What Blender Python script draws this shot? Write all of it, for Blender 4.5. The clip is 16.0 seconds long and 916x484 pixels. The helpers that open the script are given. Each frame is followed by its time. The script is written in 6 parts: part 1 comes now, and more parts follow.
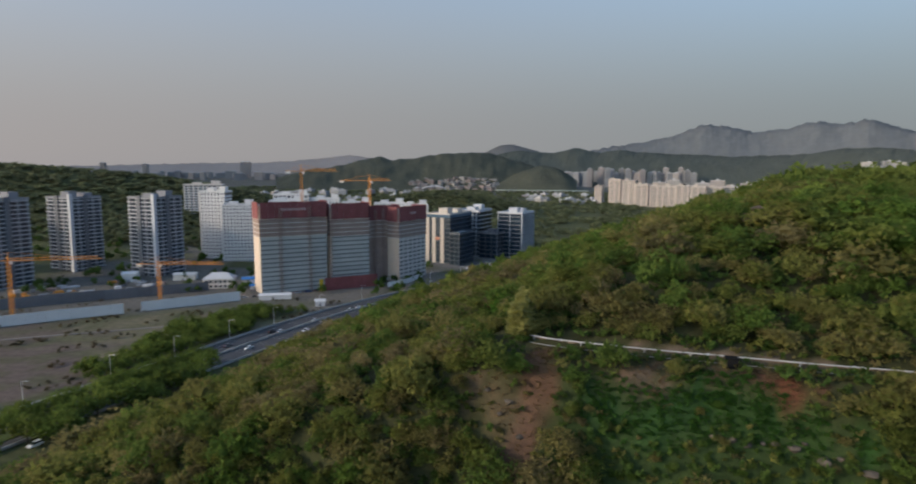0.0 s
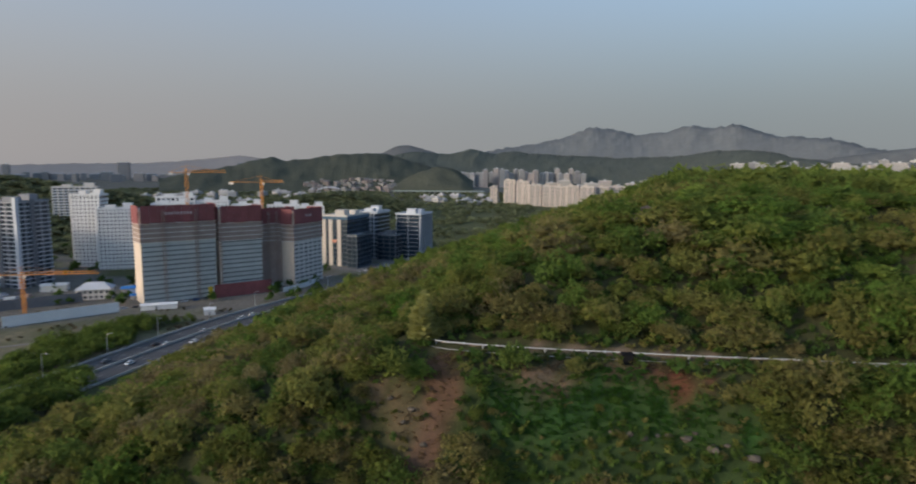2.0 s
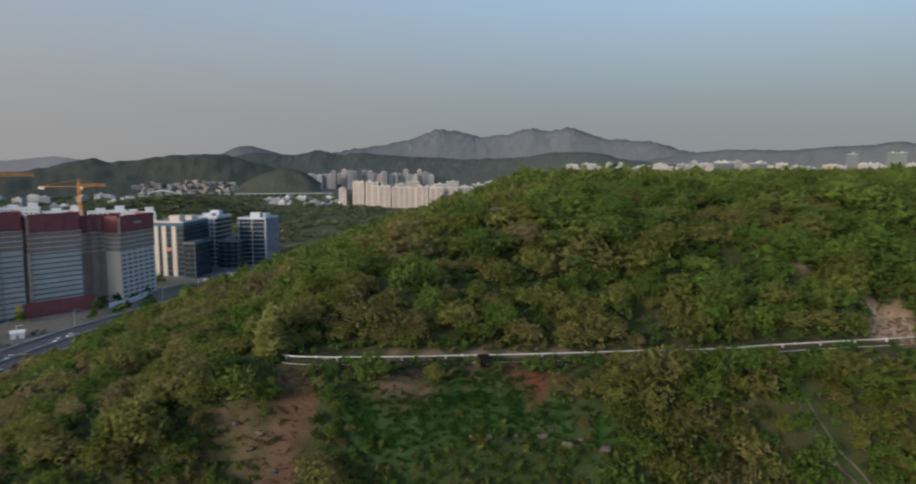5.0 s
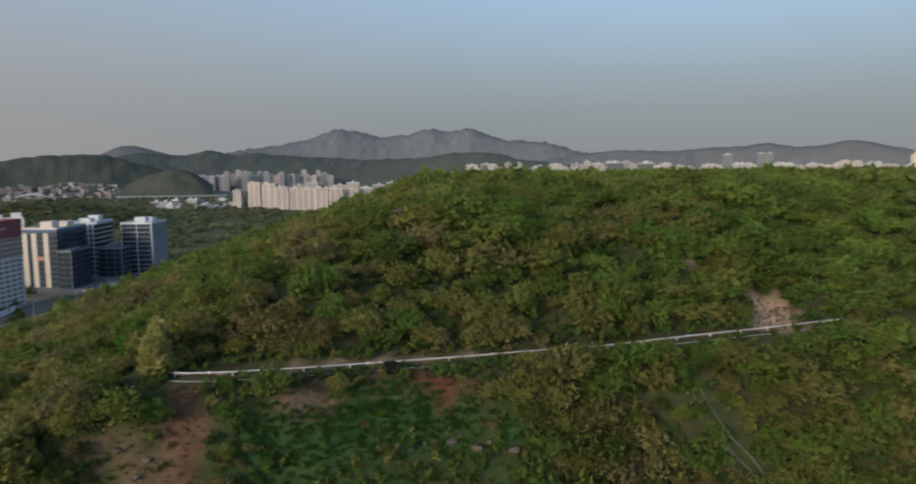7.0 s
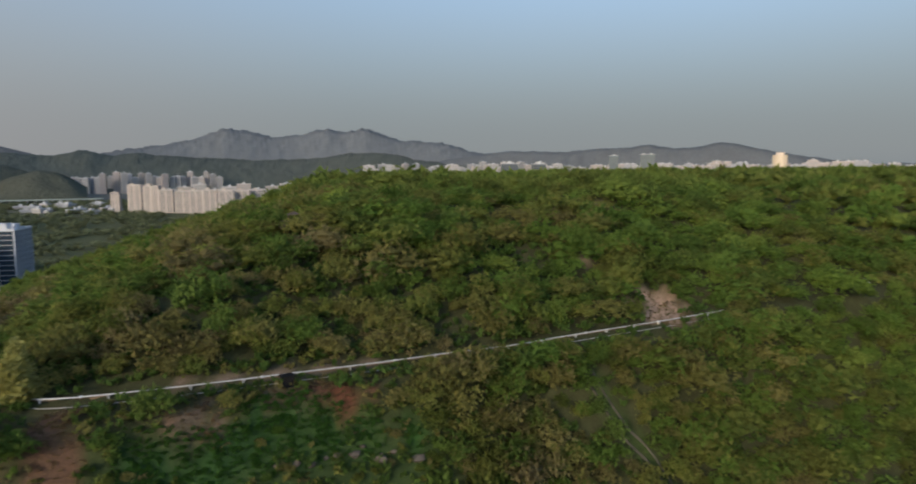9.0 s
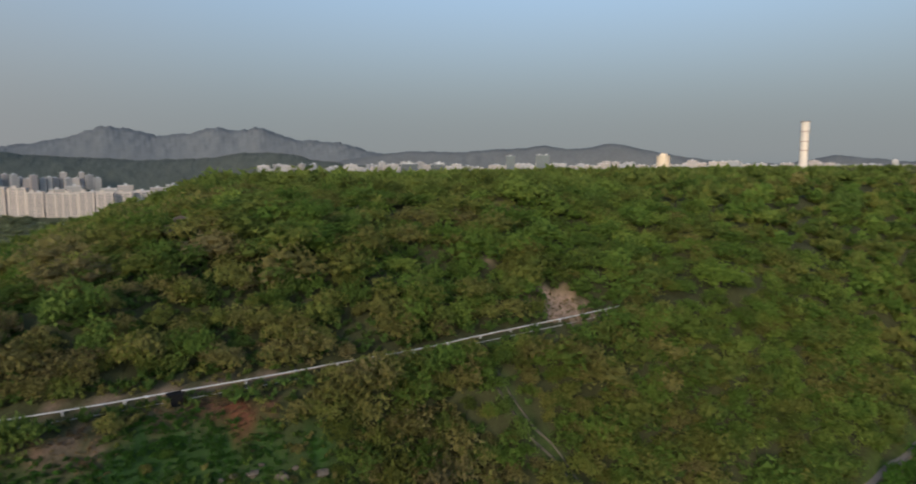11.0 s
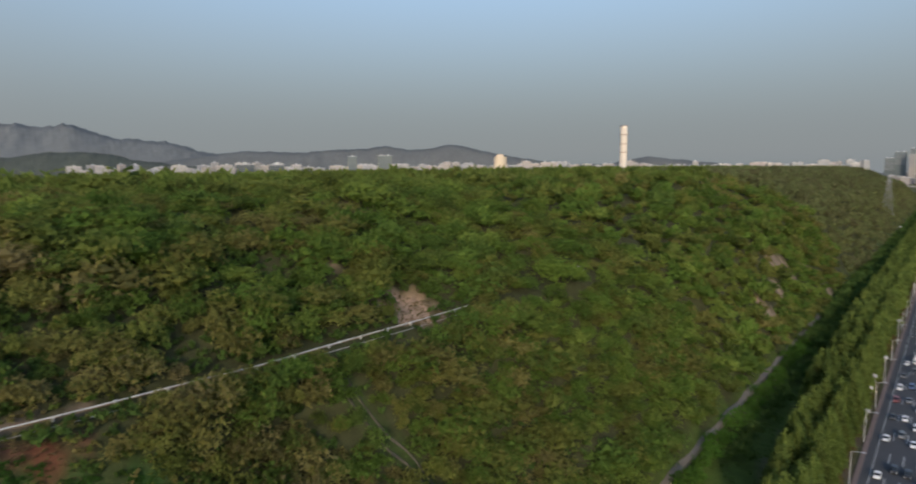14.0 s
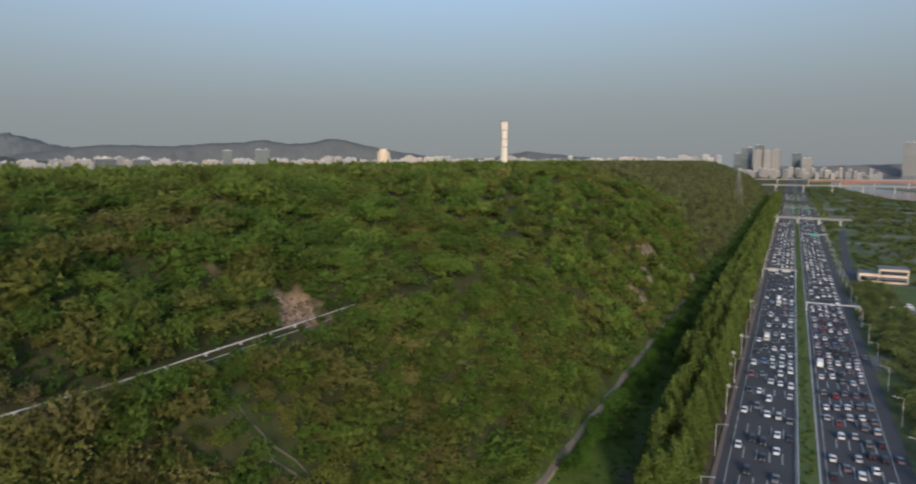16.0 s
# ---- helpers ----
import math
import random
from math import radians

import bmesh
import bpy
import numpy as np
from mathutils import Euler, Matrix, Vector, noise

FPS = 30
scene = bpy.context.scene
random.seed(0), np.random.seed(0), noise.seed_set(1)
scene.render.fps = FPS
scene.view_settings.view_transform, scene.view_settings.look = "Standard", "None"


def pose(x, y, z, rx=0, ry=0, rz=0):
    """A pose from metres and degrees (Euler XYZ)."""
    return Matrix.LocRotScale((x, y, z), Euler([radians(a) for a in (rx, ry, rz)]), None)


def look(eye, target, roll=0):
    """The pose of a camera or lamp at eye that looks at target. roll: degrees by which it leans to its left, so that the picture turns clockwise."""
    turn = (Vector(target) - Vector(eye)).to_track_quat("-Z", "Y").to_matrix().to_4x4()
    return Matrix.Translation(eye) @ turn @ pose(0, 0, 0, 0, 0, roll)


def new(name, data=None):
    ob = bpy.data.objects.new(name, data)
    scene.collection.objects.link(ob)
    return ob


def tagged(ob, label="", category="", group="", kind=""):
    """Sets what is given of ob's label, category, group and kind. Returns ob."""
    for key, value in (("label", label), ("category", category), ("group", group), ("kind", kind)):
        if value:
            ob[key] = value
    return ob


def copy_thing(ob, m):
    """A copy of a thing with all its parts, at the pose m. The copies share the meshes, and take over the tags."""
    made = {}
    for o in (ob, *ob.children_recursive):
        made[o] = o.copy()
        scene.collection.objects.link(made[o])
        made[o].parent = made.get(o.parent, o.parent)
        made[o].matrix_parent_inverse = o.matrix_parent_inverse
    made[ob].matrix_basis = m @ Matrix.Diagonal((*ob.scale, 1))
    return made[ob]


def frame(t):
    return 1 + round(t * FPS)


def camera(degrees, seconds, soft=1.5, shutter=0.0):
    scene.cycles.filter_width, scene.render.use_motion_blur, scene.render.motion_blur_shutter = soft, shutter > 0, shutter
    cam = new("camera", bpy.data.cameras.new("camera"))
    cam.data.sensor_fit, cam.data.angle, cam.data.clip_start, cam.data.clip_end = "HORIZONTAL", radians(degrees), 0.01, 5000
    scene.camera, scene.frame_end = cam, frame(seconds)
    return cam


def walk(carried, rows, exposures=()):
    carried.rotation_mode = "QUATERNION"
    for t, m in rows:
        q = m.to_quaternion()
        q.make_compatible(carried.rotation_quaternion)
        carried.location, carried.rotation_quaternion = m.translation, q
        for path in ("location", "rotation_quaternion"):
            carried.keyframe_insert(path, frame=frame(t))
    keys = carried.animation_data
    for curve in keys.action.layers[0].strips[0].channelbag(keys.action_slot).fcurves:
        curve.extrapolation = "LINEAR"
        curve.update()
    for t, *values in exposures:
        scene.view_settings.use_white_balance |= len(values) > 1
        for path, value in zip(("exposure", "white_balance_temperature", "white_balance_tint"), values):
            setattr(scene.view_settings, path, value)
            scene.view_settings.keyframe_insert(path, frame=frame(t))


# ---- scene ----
cam = camera(71.1, 16.0, soft=2.0, shutter=1.0)
# seconds, place, yaw, pitch, roll of the drone
PATH = [
    (0, 0, 0, 88, 0, -6.99, 0.17),
    (0.5, -0.08, 0.63, 88.05, -2.27, -6.97, 0.21),
    (1, -0.13, 1.28, 88.1, -4.56, -6.93, 0.22),
    (1.5, -0.15, 1.93, 88.14, -6.86, -6.9, 0.23),
    (2, -0.14, 2.59, 88.19, -9.15, -6.89, 0.24),
    (2.5, -0.1, 3.25, 88.23, -11.44, -6.86, 0.23),
    (3, -0.02, 3.91, 88.27, -13.7, -6.82, 0.25),
    (3.5, 0.07, 4.58, 88.31, -15.95, -6.8, 0.22),
    (4, 0.2, 5.24, 88.35, -18.14, -6.78, 0.19),
    (6.5, 1.19, 8.48, 88.52, -29.12, -6.72, -0.03),
    (7, 1.45, 9.1, 88.55, -31.31, -6.71, -0.05),
    (7.5, 1.73, 9.71, 88.58, -33.56, -6.71, -0.06),
    (8, 2.03, 10.3, 88.61, -35.85, -6.7, -0.11),
    (8.5, 2.35, 10.88, 88.64, -38.13, -6.68, -0.12),
    (9, 2.69, 11.45, 88.67, -40.42, -6.67, -0.12),
    (11.5, 4.6, 14.06, 88.79, -51.52, -6.69, -0.14),
    (12, 5.03, 14.53, 88.81, -53.72, -6.69, -0.13),
    (12.5, 5.47, 14.98, 88.83, -55.95, -6.66, -0.16),
    (13, 5.92, 15.42, 88.85, -58.21, -6.67, -0.2),
    (13.5, 6.38, 15.84, 88.86, -60.65, -6.65, -0.2),
    (14, 6.86, 16.24, 88.87, -63.26, -6.67, -0.23),
    (14.5, 7.34, 16.63, 88.88, -65.98, -6.73, -0.24),
    (15, 7.84, 16.99, 88.89, -68.67, -6.83, -0.25),
    (15.5, 8.34, 17.35, 88.89, -71.24, -7, -0.24),
    (16, 8.86, 17.68, 88.88, -73.6, -7.19, -0.23),
]
walk(cam, [(t, pose(x, y, z, 90 + p, 0, yaw) @ pose(0, 0, 0, 0, 0, r)) for t, x, y, z, yaw, p, r in PATH])

# ---------------------------------------------------------------- light
SUN_TO = Vector((-0.93, -0.34, 0.31)).normalized()
world = bpy.data.worlds.new("evening_sky")
scene.world = world
world.use_nodes = True
wn = world.node_tree.nodes
sky = wn.new("ShaderNodeTexSky")
sky.sky_type = "NISHITA"
sky.sun_disc = False
sky.sun_elevation = math.asin(SUN_TO.z)
sky.sun_rotation = math.atan2(SUN_TO.x, SUN_TO.y)
sky.air_density, sky.dust_density, sky.ozone_density = 1.0, 1.0, 1.9
wn["Background"].inputs["Strength"].default_value = 0.15
world.node_tree.links.new(sky.outputs["Color"], wn["Background"].inputs["Color"])
sun = new("sun", bpy.data.lights.new("sun", "SUN"))
sun.data.energy, sun.data.angle, sun.data.color = 1.55, radians(6.0), (1.0, 0.83, 0.64)
sun.matrix_world = look((0, 0, 300), Vector((0, 0, 300)) - SUN_TO)
scene.view_settings.exposure = 0.80


# ---------------------------------------------------------------- materials
def material(name, color, rough=0.8, metal=0.0, vary=0.25, scale=1.0, fine=12.0, bump=0.0, spec=0.3, deep=0.1):
    """A plain surface with stains at a large scale and grain at a small one (scale: patches per metre)."""
    m = bpy.data.materials.new(name)
    m.use_nodes = True
    nt, b = m.node_tree, m.node_tree.nodes["Principled BSDF"]
    geo = nt.nodes.new("ShaderNodeNewGeometry")
    info = nt.nodes.new("ShaderNodeObjectInfo")
    big, small = nt.nodes.new("ShaderNodeTexNoise"), nt.nodes.new("ShaderNodeTexNoise")
    big.inputs["Scale"].default_value, big.inputs["Detail"].default_value = scale * 0.12, 4
    small.inputs["Scale"].default_value, small.inputs["Detail"].default_value = scale * fine * 0.12, 3
    for n in (big, small):
        nt.links.new(geo.outputs["Position"], n.inputs["Vector"])
    mix = nt.nodes.new("ShaderNodeMath")
    mix.operation = "ADD"
    nt.links.new(big.outputs["Fac"], mix.inputs[0])
    nt.links.new(small.outputs["Fac"], mix.inputs[1])
    more = nt.nodes.new("ShaderNodeMath")
    more.operation = "MULTIPLY_ADD"
    nt.links.new(info.outputs["Random"], more.inputs[0])
    more.inputs[1].default_value = 0.35
    nt.links.new(mix.outputs[0], more.inputs[2])
    ramp = nt.nodes.new("ShaderNodeMapRange")
    ramp.inputs["From Min"].default_value, ramp.inputs["From Max"].default_value = 0.6, 1.75
    ramp.inputs["To Min"].default_value, ramp.inputs["To Max"].default_value = 1 - vary, 1 + vary
    nt.links.new(more.outputs[0], ramp.inputs["Value"])
    mul = nt.nodes.new("ShaderNodeVectorMath")
    mul.operation = "SCALE"
    mul.inputs[0].default_value = color
    nt.links.new(ramp.outputs["Result"], mul.inputs["Scale"])
    nt.links.new(mul.outputs[0], b.inputs["Base Color"])
    b.inputs["Roughness"].default_value, b.inputs["Metallic"].default_value = rough, metal
    b.inputs["Specular IOR Level"].default_value = spec
    if bump:
        bn = nt.nodes.new("ShaderNodeBump")
        bn.inputs["Strength"].default_value, bn.inputs["Distance"].default_value = bump, deep
        nt.links.new(small.outputs["Fac"], bn.inputs["Height"])
        nt.links.new(bn.outputs["Normal"], b.inputs["Normal"])
    return m


def leaf_material(name, stops, through_light=0.54, zone=0.42):
    """Foliage: every tree picks its hue from stops by its tint; wide zones of the wood lean one way."""
    m = bpy.data.materials.new(name)
    m.use_nodes = True
    nt = m.node_tree
    nt.nodes.remove(nt.nodes["Principled BSDF"])
    out = nt.nodes["Material Output"]
    geo, info = nt.nodes.new("ShaderNodeNewGeometry"), nt.nodes.new("ShaderNodeObjectInfo")
    att = nt.nodes.new("ShaderNodeAttribute")
    att.attribute_name = "tint"
    add = nt.nodes.new("ShaderNodeMath")
    add.operation = "ADD"
    nt.links.new(att.outputs["Fac"], add.inputs[0])
    nt.links.new(info.outputs["Random"], add.inputs[1])
    fr = nt.nodes.new("ShaderNodeMath")
    fr.operation = "FRACT"
    nt.links.new(add.outputs[0], fr.inputs[0])
    zn = nt.nodes.new("ShaderNodeTexNoise")
    zn.inputs["Scale"].default_value, zn.inputs["Detail"].default_value, zn.inputs["Roughness"].default_value = 0.02, 4, 0.6
    nt.links.new(geo.outputs["Position"], zn.inputs["Vector"])
    zr = nt.nodes.new("ShaderNodeMapRange")
    zr.inputs["From Min"].default_value, zr.inputs["From Max"].default_value = 0.3, 0.7
    zr.inputs["To Min"].default_value, zr.inputs["To Max"].default_value = 0.0, 1.0
    sep = nt.nodes.new("ShaderNodeSeparateXYZ")
    nt.links.new(geo.outputs["Position"], sep.inputs[0])
    gx = nt.nodes.new("ShaderNodeMapRange")
    gx.inputs["From Min"].default_value, gx.inputs["From Max"].default_value = -10, 220
    gx.inputs["To Min"].default_value, gx.inputs["To Max"].default_value = -0.12, 0.26
    nt.links.new(sep.outputs["X"], gx.inputs["Value"])
    zs = nt.nodes.new("ShaderNodeMath")
    zs.operation = "ADD"
    dry = nt.nodes.new("ShaderNodeMapRange")        # the long far slope is drier again
    dry.inputs["From Min"].default_value, dry.inputs["From Max"].default_value = 190, 560
    dry.inputs["To Min"].default_value, dry.inputs["To Max"].default_value = 0.0, -0.18
    nt.links.new(sep.outputs["X"], dry.inputs["Value"])
    lean = nt.nodes.new("ShaderNodeMath")
    nt.links.new(gx.outputs["Result"], lean.inputs[0])
    nt.links.new(dry.outputs["Result"], lean.inputs[1])
    nt.links.new(zn.outputs["Fac"], zs.inputs[0])
    nt.links.new(lean.outputs[0], zs.inputs[1])
    nt.links.new(zs.outputs[0], zr.inputs["Value"])
    mx = nt.nodes.new("ShaderNodeMix")
    mx.inputs["Factor"].default_value = zone
    nt.links.new(fr.outputs[0], mx.inputs["A"])
    nt.links.new(zr.outputs["Result"], mx.inputs["B"])
    ramp = nt.nodes.new("ShaderNodeValToRGB")
    el = ramp.color_ramp.elements
    while len(el) < len(stops):
        el.new(0.5)
    for e, (at, c) in zip(el, stops):
        e.position, e.color = at, (*c, 1)
    nt.links.new(mx.outputs["Result"], ramp.inputs["Fac"])
    isl = nt.nodes.new("ShaderNodeMapRange")
    isl.inputs["To Min"].default_value, isl.inputs["To Max"].default_value = 0.91, 1.09
    nt.links.new(geo.outputs["Random Per Island"], isl.inputs["Value"])
    own = nt.nodes.new("ShaderNodeMath")            # some trees are in thicker leaf than others
    own.operation = "MULTIPLY"
    own.inputs[1].default_value = 7.31
    nt.links.new(fr.outputs[0], own.inputs[0])
    own_f = nt.nodes.new("ShaderNodeMath")
    own_f.operation = "FRACT"
    nt.links.new(own.outputs[0], own_f.inputs[0])
    own_r = nt.nodes.new("ShaderNodeMapRange")
    own_r.inputs["To Min"].default_value, own_r.inputs["To Max"].default_value = 0.78, 1.22
    nt.links.new(own_f.outputs[0], own_r.inputs["Value"])
    both = nt.nodes.new("ShaderNodeMath")
    both.operation = "MULTIPLY"
    nt.links.new(isl.outputs["Result"], both.inputs[0])
    nt.links.new(own_r.outputs["Result"], both.inputs[1])
    mul = nt.nodes.new("ShaderNodeVectorMath")
    mul.operation = "SCALE"
    nt.links.new(ramp.outputs["Color"], mul.inputs[0])
    nt.links.new(both.outputs[0], mul.inputs["Scale"])
    d, t, ms = nt.nodes.new("ShaderNodeBsdfDiffuse"), nt.nodes.new("ShaderNodeBsdfTranslucent"), nt.nodes.new("ShaderNodeMixShader")
    ms.inputs[0].default_value = through_light
    for n in (d, t):
        nt.links.new(mul.outputs[0], n.inputs["Color"])
    nt.links.new(d.outputs[0], ms.inputs[1])
    nt.links.new(t.outputs[0], ms.inputs[2])
    nt.links.new(ms.outputs[0], out.inputs["Surface"])
    return m


LEAF = leaf_material("hillside_leaves", [(0.10, (0.204, 0.171, 0.087)), (0.30, (0.181, 0.169, 0.058)), (0.48, (0.148, 0.165, 0.041)),
                                         (0.61, (0.093, 0.136, 0.034)), (0.76, (0.103, 0.169, 0.034)), (0.92, (0.162, 0.213, 0.046))])
LEAF_FRESH = leaf_material("fresh_leaves", [(0.0, (0.098, 0.136, 0.034)), (0.5, (0.127, 0.172, 0.039)), (1.0, (0.145, 0.165, 0.044))])
LEAF_DARK = leaf_material("dark_leaves", [(0.0, (0.060, 0.098, 0.030)), (0.5, (0.075, 0.128, 0.032)), (1.0, (0.110, 0.160, 0.040))])
LEAF_PARK = leaf_material("park_leaves", [(0.0, (0.126, 0.146, 0.062)), (0.4, (0.146, 0.180, 0.065)), (1.0, (0.165, 0.190, 0.070))])
LEAF_PALE = leaf_material("pale_leaves", [(0.0, (0.350, 0.345, 0.120)), (1.0, (0.400, 0.385, 0.145))])
LEAF_CONE = leaf_material("redwood_needles", [(0.0, (0.133, 0.174, 0.044)), (0.5, (0.150, 0.200, 0.050)), (1.0, (0.142, 0.178, 0.046))], through_light=0.6)
# distant leaves, their colour lifted to include the haze in front of them
LEAF_FAR = leaf_material("haze_lifted_leaves", [(0.0, (0.156, 0.163, 0.095)), (0.5, (0.176, 0.197, 0.106)), (1.0, (0.160, 0.172, 0.090))])
LEAF_VIVID = leaf_material("vivid_leaves", [(0.0, (0.065, 0.145, 0.024)), (1.0, (0.095, 0.180, 0.032))])
LEAF_BROAD = leaf_material("bright_broad_leaves", [(0.0, (0.125, 0.190, 0.034)), (1.0, (0.150, 0.210, 0.040))])
# greyer leaf colours, with some haze of the long slope mixed in
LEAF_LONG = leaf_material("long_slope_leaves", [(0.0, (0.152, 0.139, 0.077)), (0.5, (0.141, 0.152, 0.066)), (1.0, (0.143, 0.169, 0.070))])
BARK = material("bark", (0.085, 0.066, 0.048), 0.9, scale=8, vary=0.35)
ASPHALT = material("asphalt", (0.064, 0.064, 0.067), 0.85, scale=0.6, vary=0.22, fine=30, bump=0.2)
ROAD_PAINT = material("road_paint", (0.34, 0.34, 0.33), 0.7, scale=2, vary=0.35)
CONCRETE = material("concrete", (0.36, 0.35, 0.33), 0.85, scale=1.2, vary=0.22)
PALE_CONCRETE = material("pale_concrete", (0.60, 0.58, 0.54), 0.85, scale=0.8, vary=0.18)
CREAM = material("cream_render", (0.55, 0.46, 0.38), 0.85, scale=0.6, vary=0.15)
WHITE = material("white_paint", (0.62, 0.62, 0.62), 0.7, scale=0.5, vary=0.10)
OFFWHITE = material("aged_white_paint", (0.58, 0.545, 0.51), 0.8, scale=0.4, vary=0.15)
GREY = material("grey_paint", (0.30, 0.31, 0.33), 0.75, scale=0.5, vary=0.15)
DARKGREY = material("dark_grey_paint", (0.13, 0.135, 0.15), 0.7, scale=0.5, vary=0.2)
MIDGREY = material("mid_grey_paint", (0.20, 0.205, 0.225), 0.75, scale=0.5, vary=0.18)
PALEGREY = material("pale_grey_paint", (0.46, 0.48, 0.51), 0.75, scale=0.5, vary=0.12)
RED_NET = material("red_safety_screen", (0.205, 0.068, 0.070), 0.75, scale=1.5, vary=0.3, fine=6)
BROWN_NET = material("brown_scaffold_net", (0.27, 0.205, 0.18), 0.85, scale=1.5, vary=0.3, fine=6)
GLASS = material("window_glass", (0.045, 0.055, 0.070), 0.12, scale=0.6, vary=0.5, fine=8, spec=0.8)
NAVY_GLASS = material("navy_curtain_glass", (0.018, 0.032, 0.048), 0.15, scale=0.4, vary=0.4, fine=8, spec=0.8)
NAVY = material("navy_panel", (0.028, 0.048, 0.072), 0.4, scale=0.5, vary=0.2, spec=0.5)
ROOF = material("roof_membrane", (0.40, 0.41, 0.42), 0.8, scale=0.8, vary=0.2)
ORANGE = material("crane_orange", (0.62, 0.25, 0.04), 0.5, scale=2, vary=0.2)
STEEL = material("galvanised_steel", (0.62, 0.63, 0.64), 0.35, 0.6, scale=3, vary=0.15)
PIPE_WHITE = material("white_pipe_coat", (0.46, 0.455, 0.45), 0.4, scale=2, vary=0.2)
BLACK = material("black_plastic", (0.009, 0.009, 0.010), 0.7, scale=3, vary=0.2, spec=0.1)
RUBBER = material("tyre_rubber", (0.02, 0.02, 0.02), 0.9, scale=3, vary=0.2)
CAR_GLASS = material("car_glass", (0.02, 0.024, 0.028), 0.1, scale=2, vary=0.2, spec=0.7)
RED_LAMP = material("tail_lamp_red", (0.45, 0.02, 0.02), 0.3, scale=3, vary=0.1)
SOIL = material("bare_soil", (0.20, 0.135, 0.085), 0.95, scale=4, vary=0.35)
PATH_EARTH = material("trodden_path", (0.22, 0.185, 0.145), 0.95, scale=3, vary=0.25)
GRAVEL = material("gravel_path", (0.20, 0.178, 0.15), 0.95, scale=4, vary=0.3)
NETTED = material("netted_storey", (0.40, 0.415, 0.40), 0.85, scale=1.2, vary=0.2)
ROCK = material("grey_rock", (0.085, 0.072, 0.058), 0.9, scale=4, vary=0.35, bump=0.5)


# ---------------------------------------------------------------- mesh helpers
class Build:
    """Collects simple solids for one mesh."""

    def __init__(self):
        self.v, self.f = [], []

    def solid(self, pts, faces):
        n = len(self.v)
        self.v += [tuple(p) for p in pts]
        self.f += [tuple(n + i for i in f) for f in faces]
        return self

    def box(self, x0, y0, z0, x1, y1, z1, m=None):
        p = [(x, y, z) for z in (z0, z1) for x, y in ((x0, y0), (x1, y0), (x1, y1), (x0, y1))]
        if m is not None:
            p = [tuple(m @ Vector(q)) for q in p]
        return self.solid(p, [(0, 3, 2, 1), (4, 5, 6, 7), (0, 1, 5, 4), (1, 2, 6, 5), (2, 3, 7, 6), (3, 0, 4, 7)])

    def tube(self, a, b, r0, r1=None, n=6):
        a, b = Vector(a), Vector(b)
        q = (b - a).to_track_quat("Z", "Y")
        r1 = r0 if r1 is None else r1
        p = [a + q @ Vector((r0 * math.cos(6.2832 * i / n), r0 * math.sin(6.2832 * i / n), 0)) for i in range(n)]
        p += [b + q @ Vector((r1 * math.cos(6.2832 * i / n), r1 * math.sin(6.2832 * i / n), 0)) for i in range(n)]
        return self.solid(p, [(i, (i + 1) % n, n + (i + 1) % n, n + i) for i in range(n)] + [tuple(range(n))[::-1], tuple(range(n, 2 * n))])

    def prism(self, profile, x0, x1, axis="x"):
        """A convex profile of (a, z) drawn along x, or along y."""
        n = len(profile)
        mk = (lambda t, a, z: (t, a, z)) if axis == "x" else (lambda t, a, z: (a, t, z))
        p = [mk(x0, a, z) for a, z in profile] + [mk(x1, a, z) for a, z in profile]
        return self.solid(p, [(i, (i + 1) % n, n + (i + 1) % n, n + i) for i in range(n)] + [tuple(range(n))[::-1], tuple(range(n, 2 * n))])

    def mesh(self, name, mat):
        me = bpy.data.meshes.new(name)
        me.from_pydata(self.v, [], self.f)
        me.materials.append(mat)
        bm = bmesh.new()
        bm.from_mesh(me)
        bmesh.ops.recalc_face_normals(bm, faces=bm.faces)
        bm.to_mesh(me)
        bm.free()
        return me


def part(name, build, mat, parent, label="", at=None):
    """One mesh object under a thing or a part; build is a Build or a finished mesh."""
    ob = new(name, build.mesh(name, mat) if isinstance(build, Build) else build)
    ob.parent = parent
    if at is not None:
        ob.location = at
    return tagged(ob, label)


def thing(name, at, rz, label, category, group="", kind=""):
    ob = new(name)
    ob.empty_display_size = 0.5
    ob.matrix_basis = pose(*at, 0, 0, rz)
    return tagged(ob, label, category, group, kind)


def single(name, build, mat, label, category, group="", kind="", at=(0, 0, 0), rz=0):
    ob = new(name, build.mesh(name, mat) if isinstance(build, Build) else build)
    ob.matrix_basis = pose(*at, 0, 0, rz)
    return tagged(ob, label, category, group, kind)


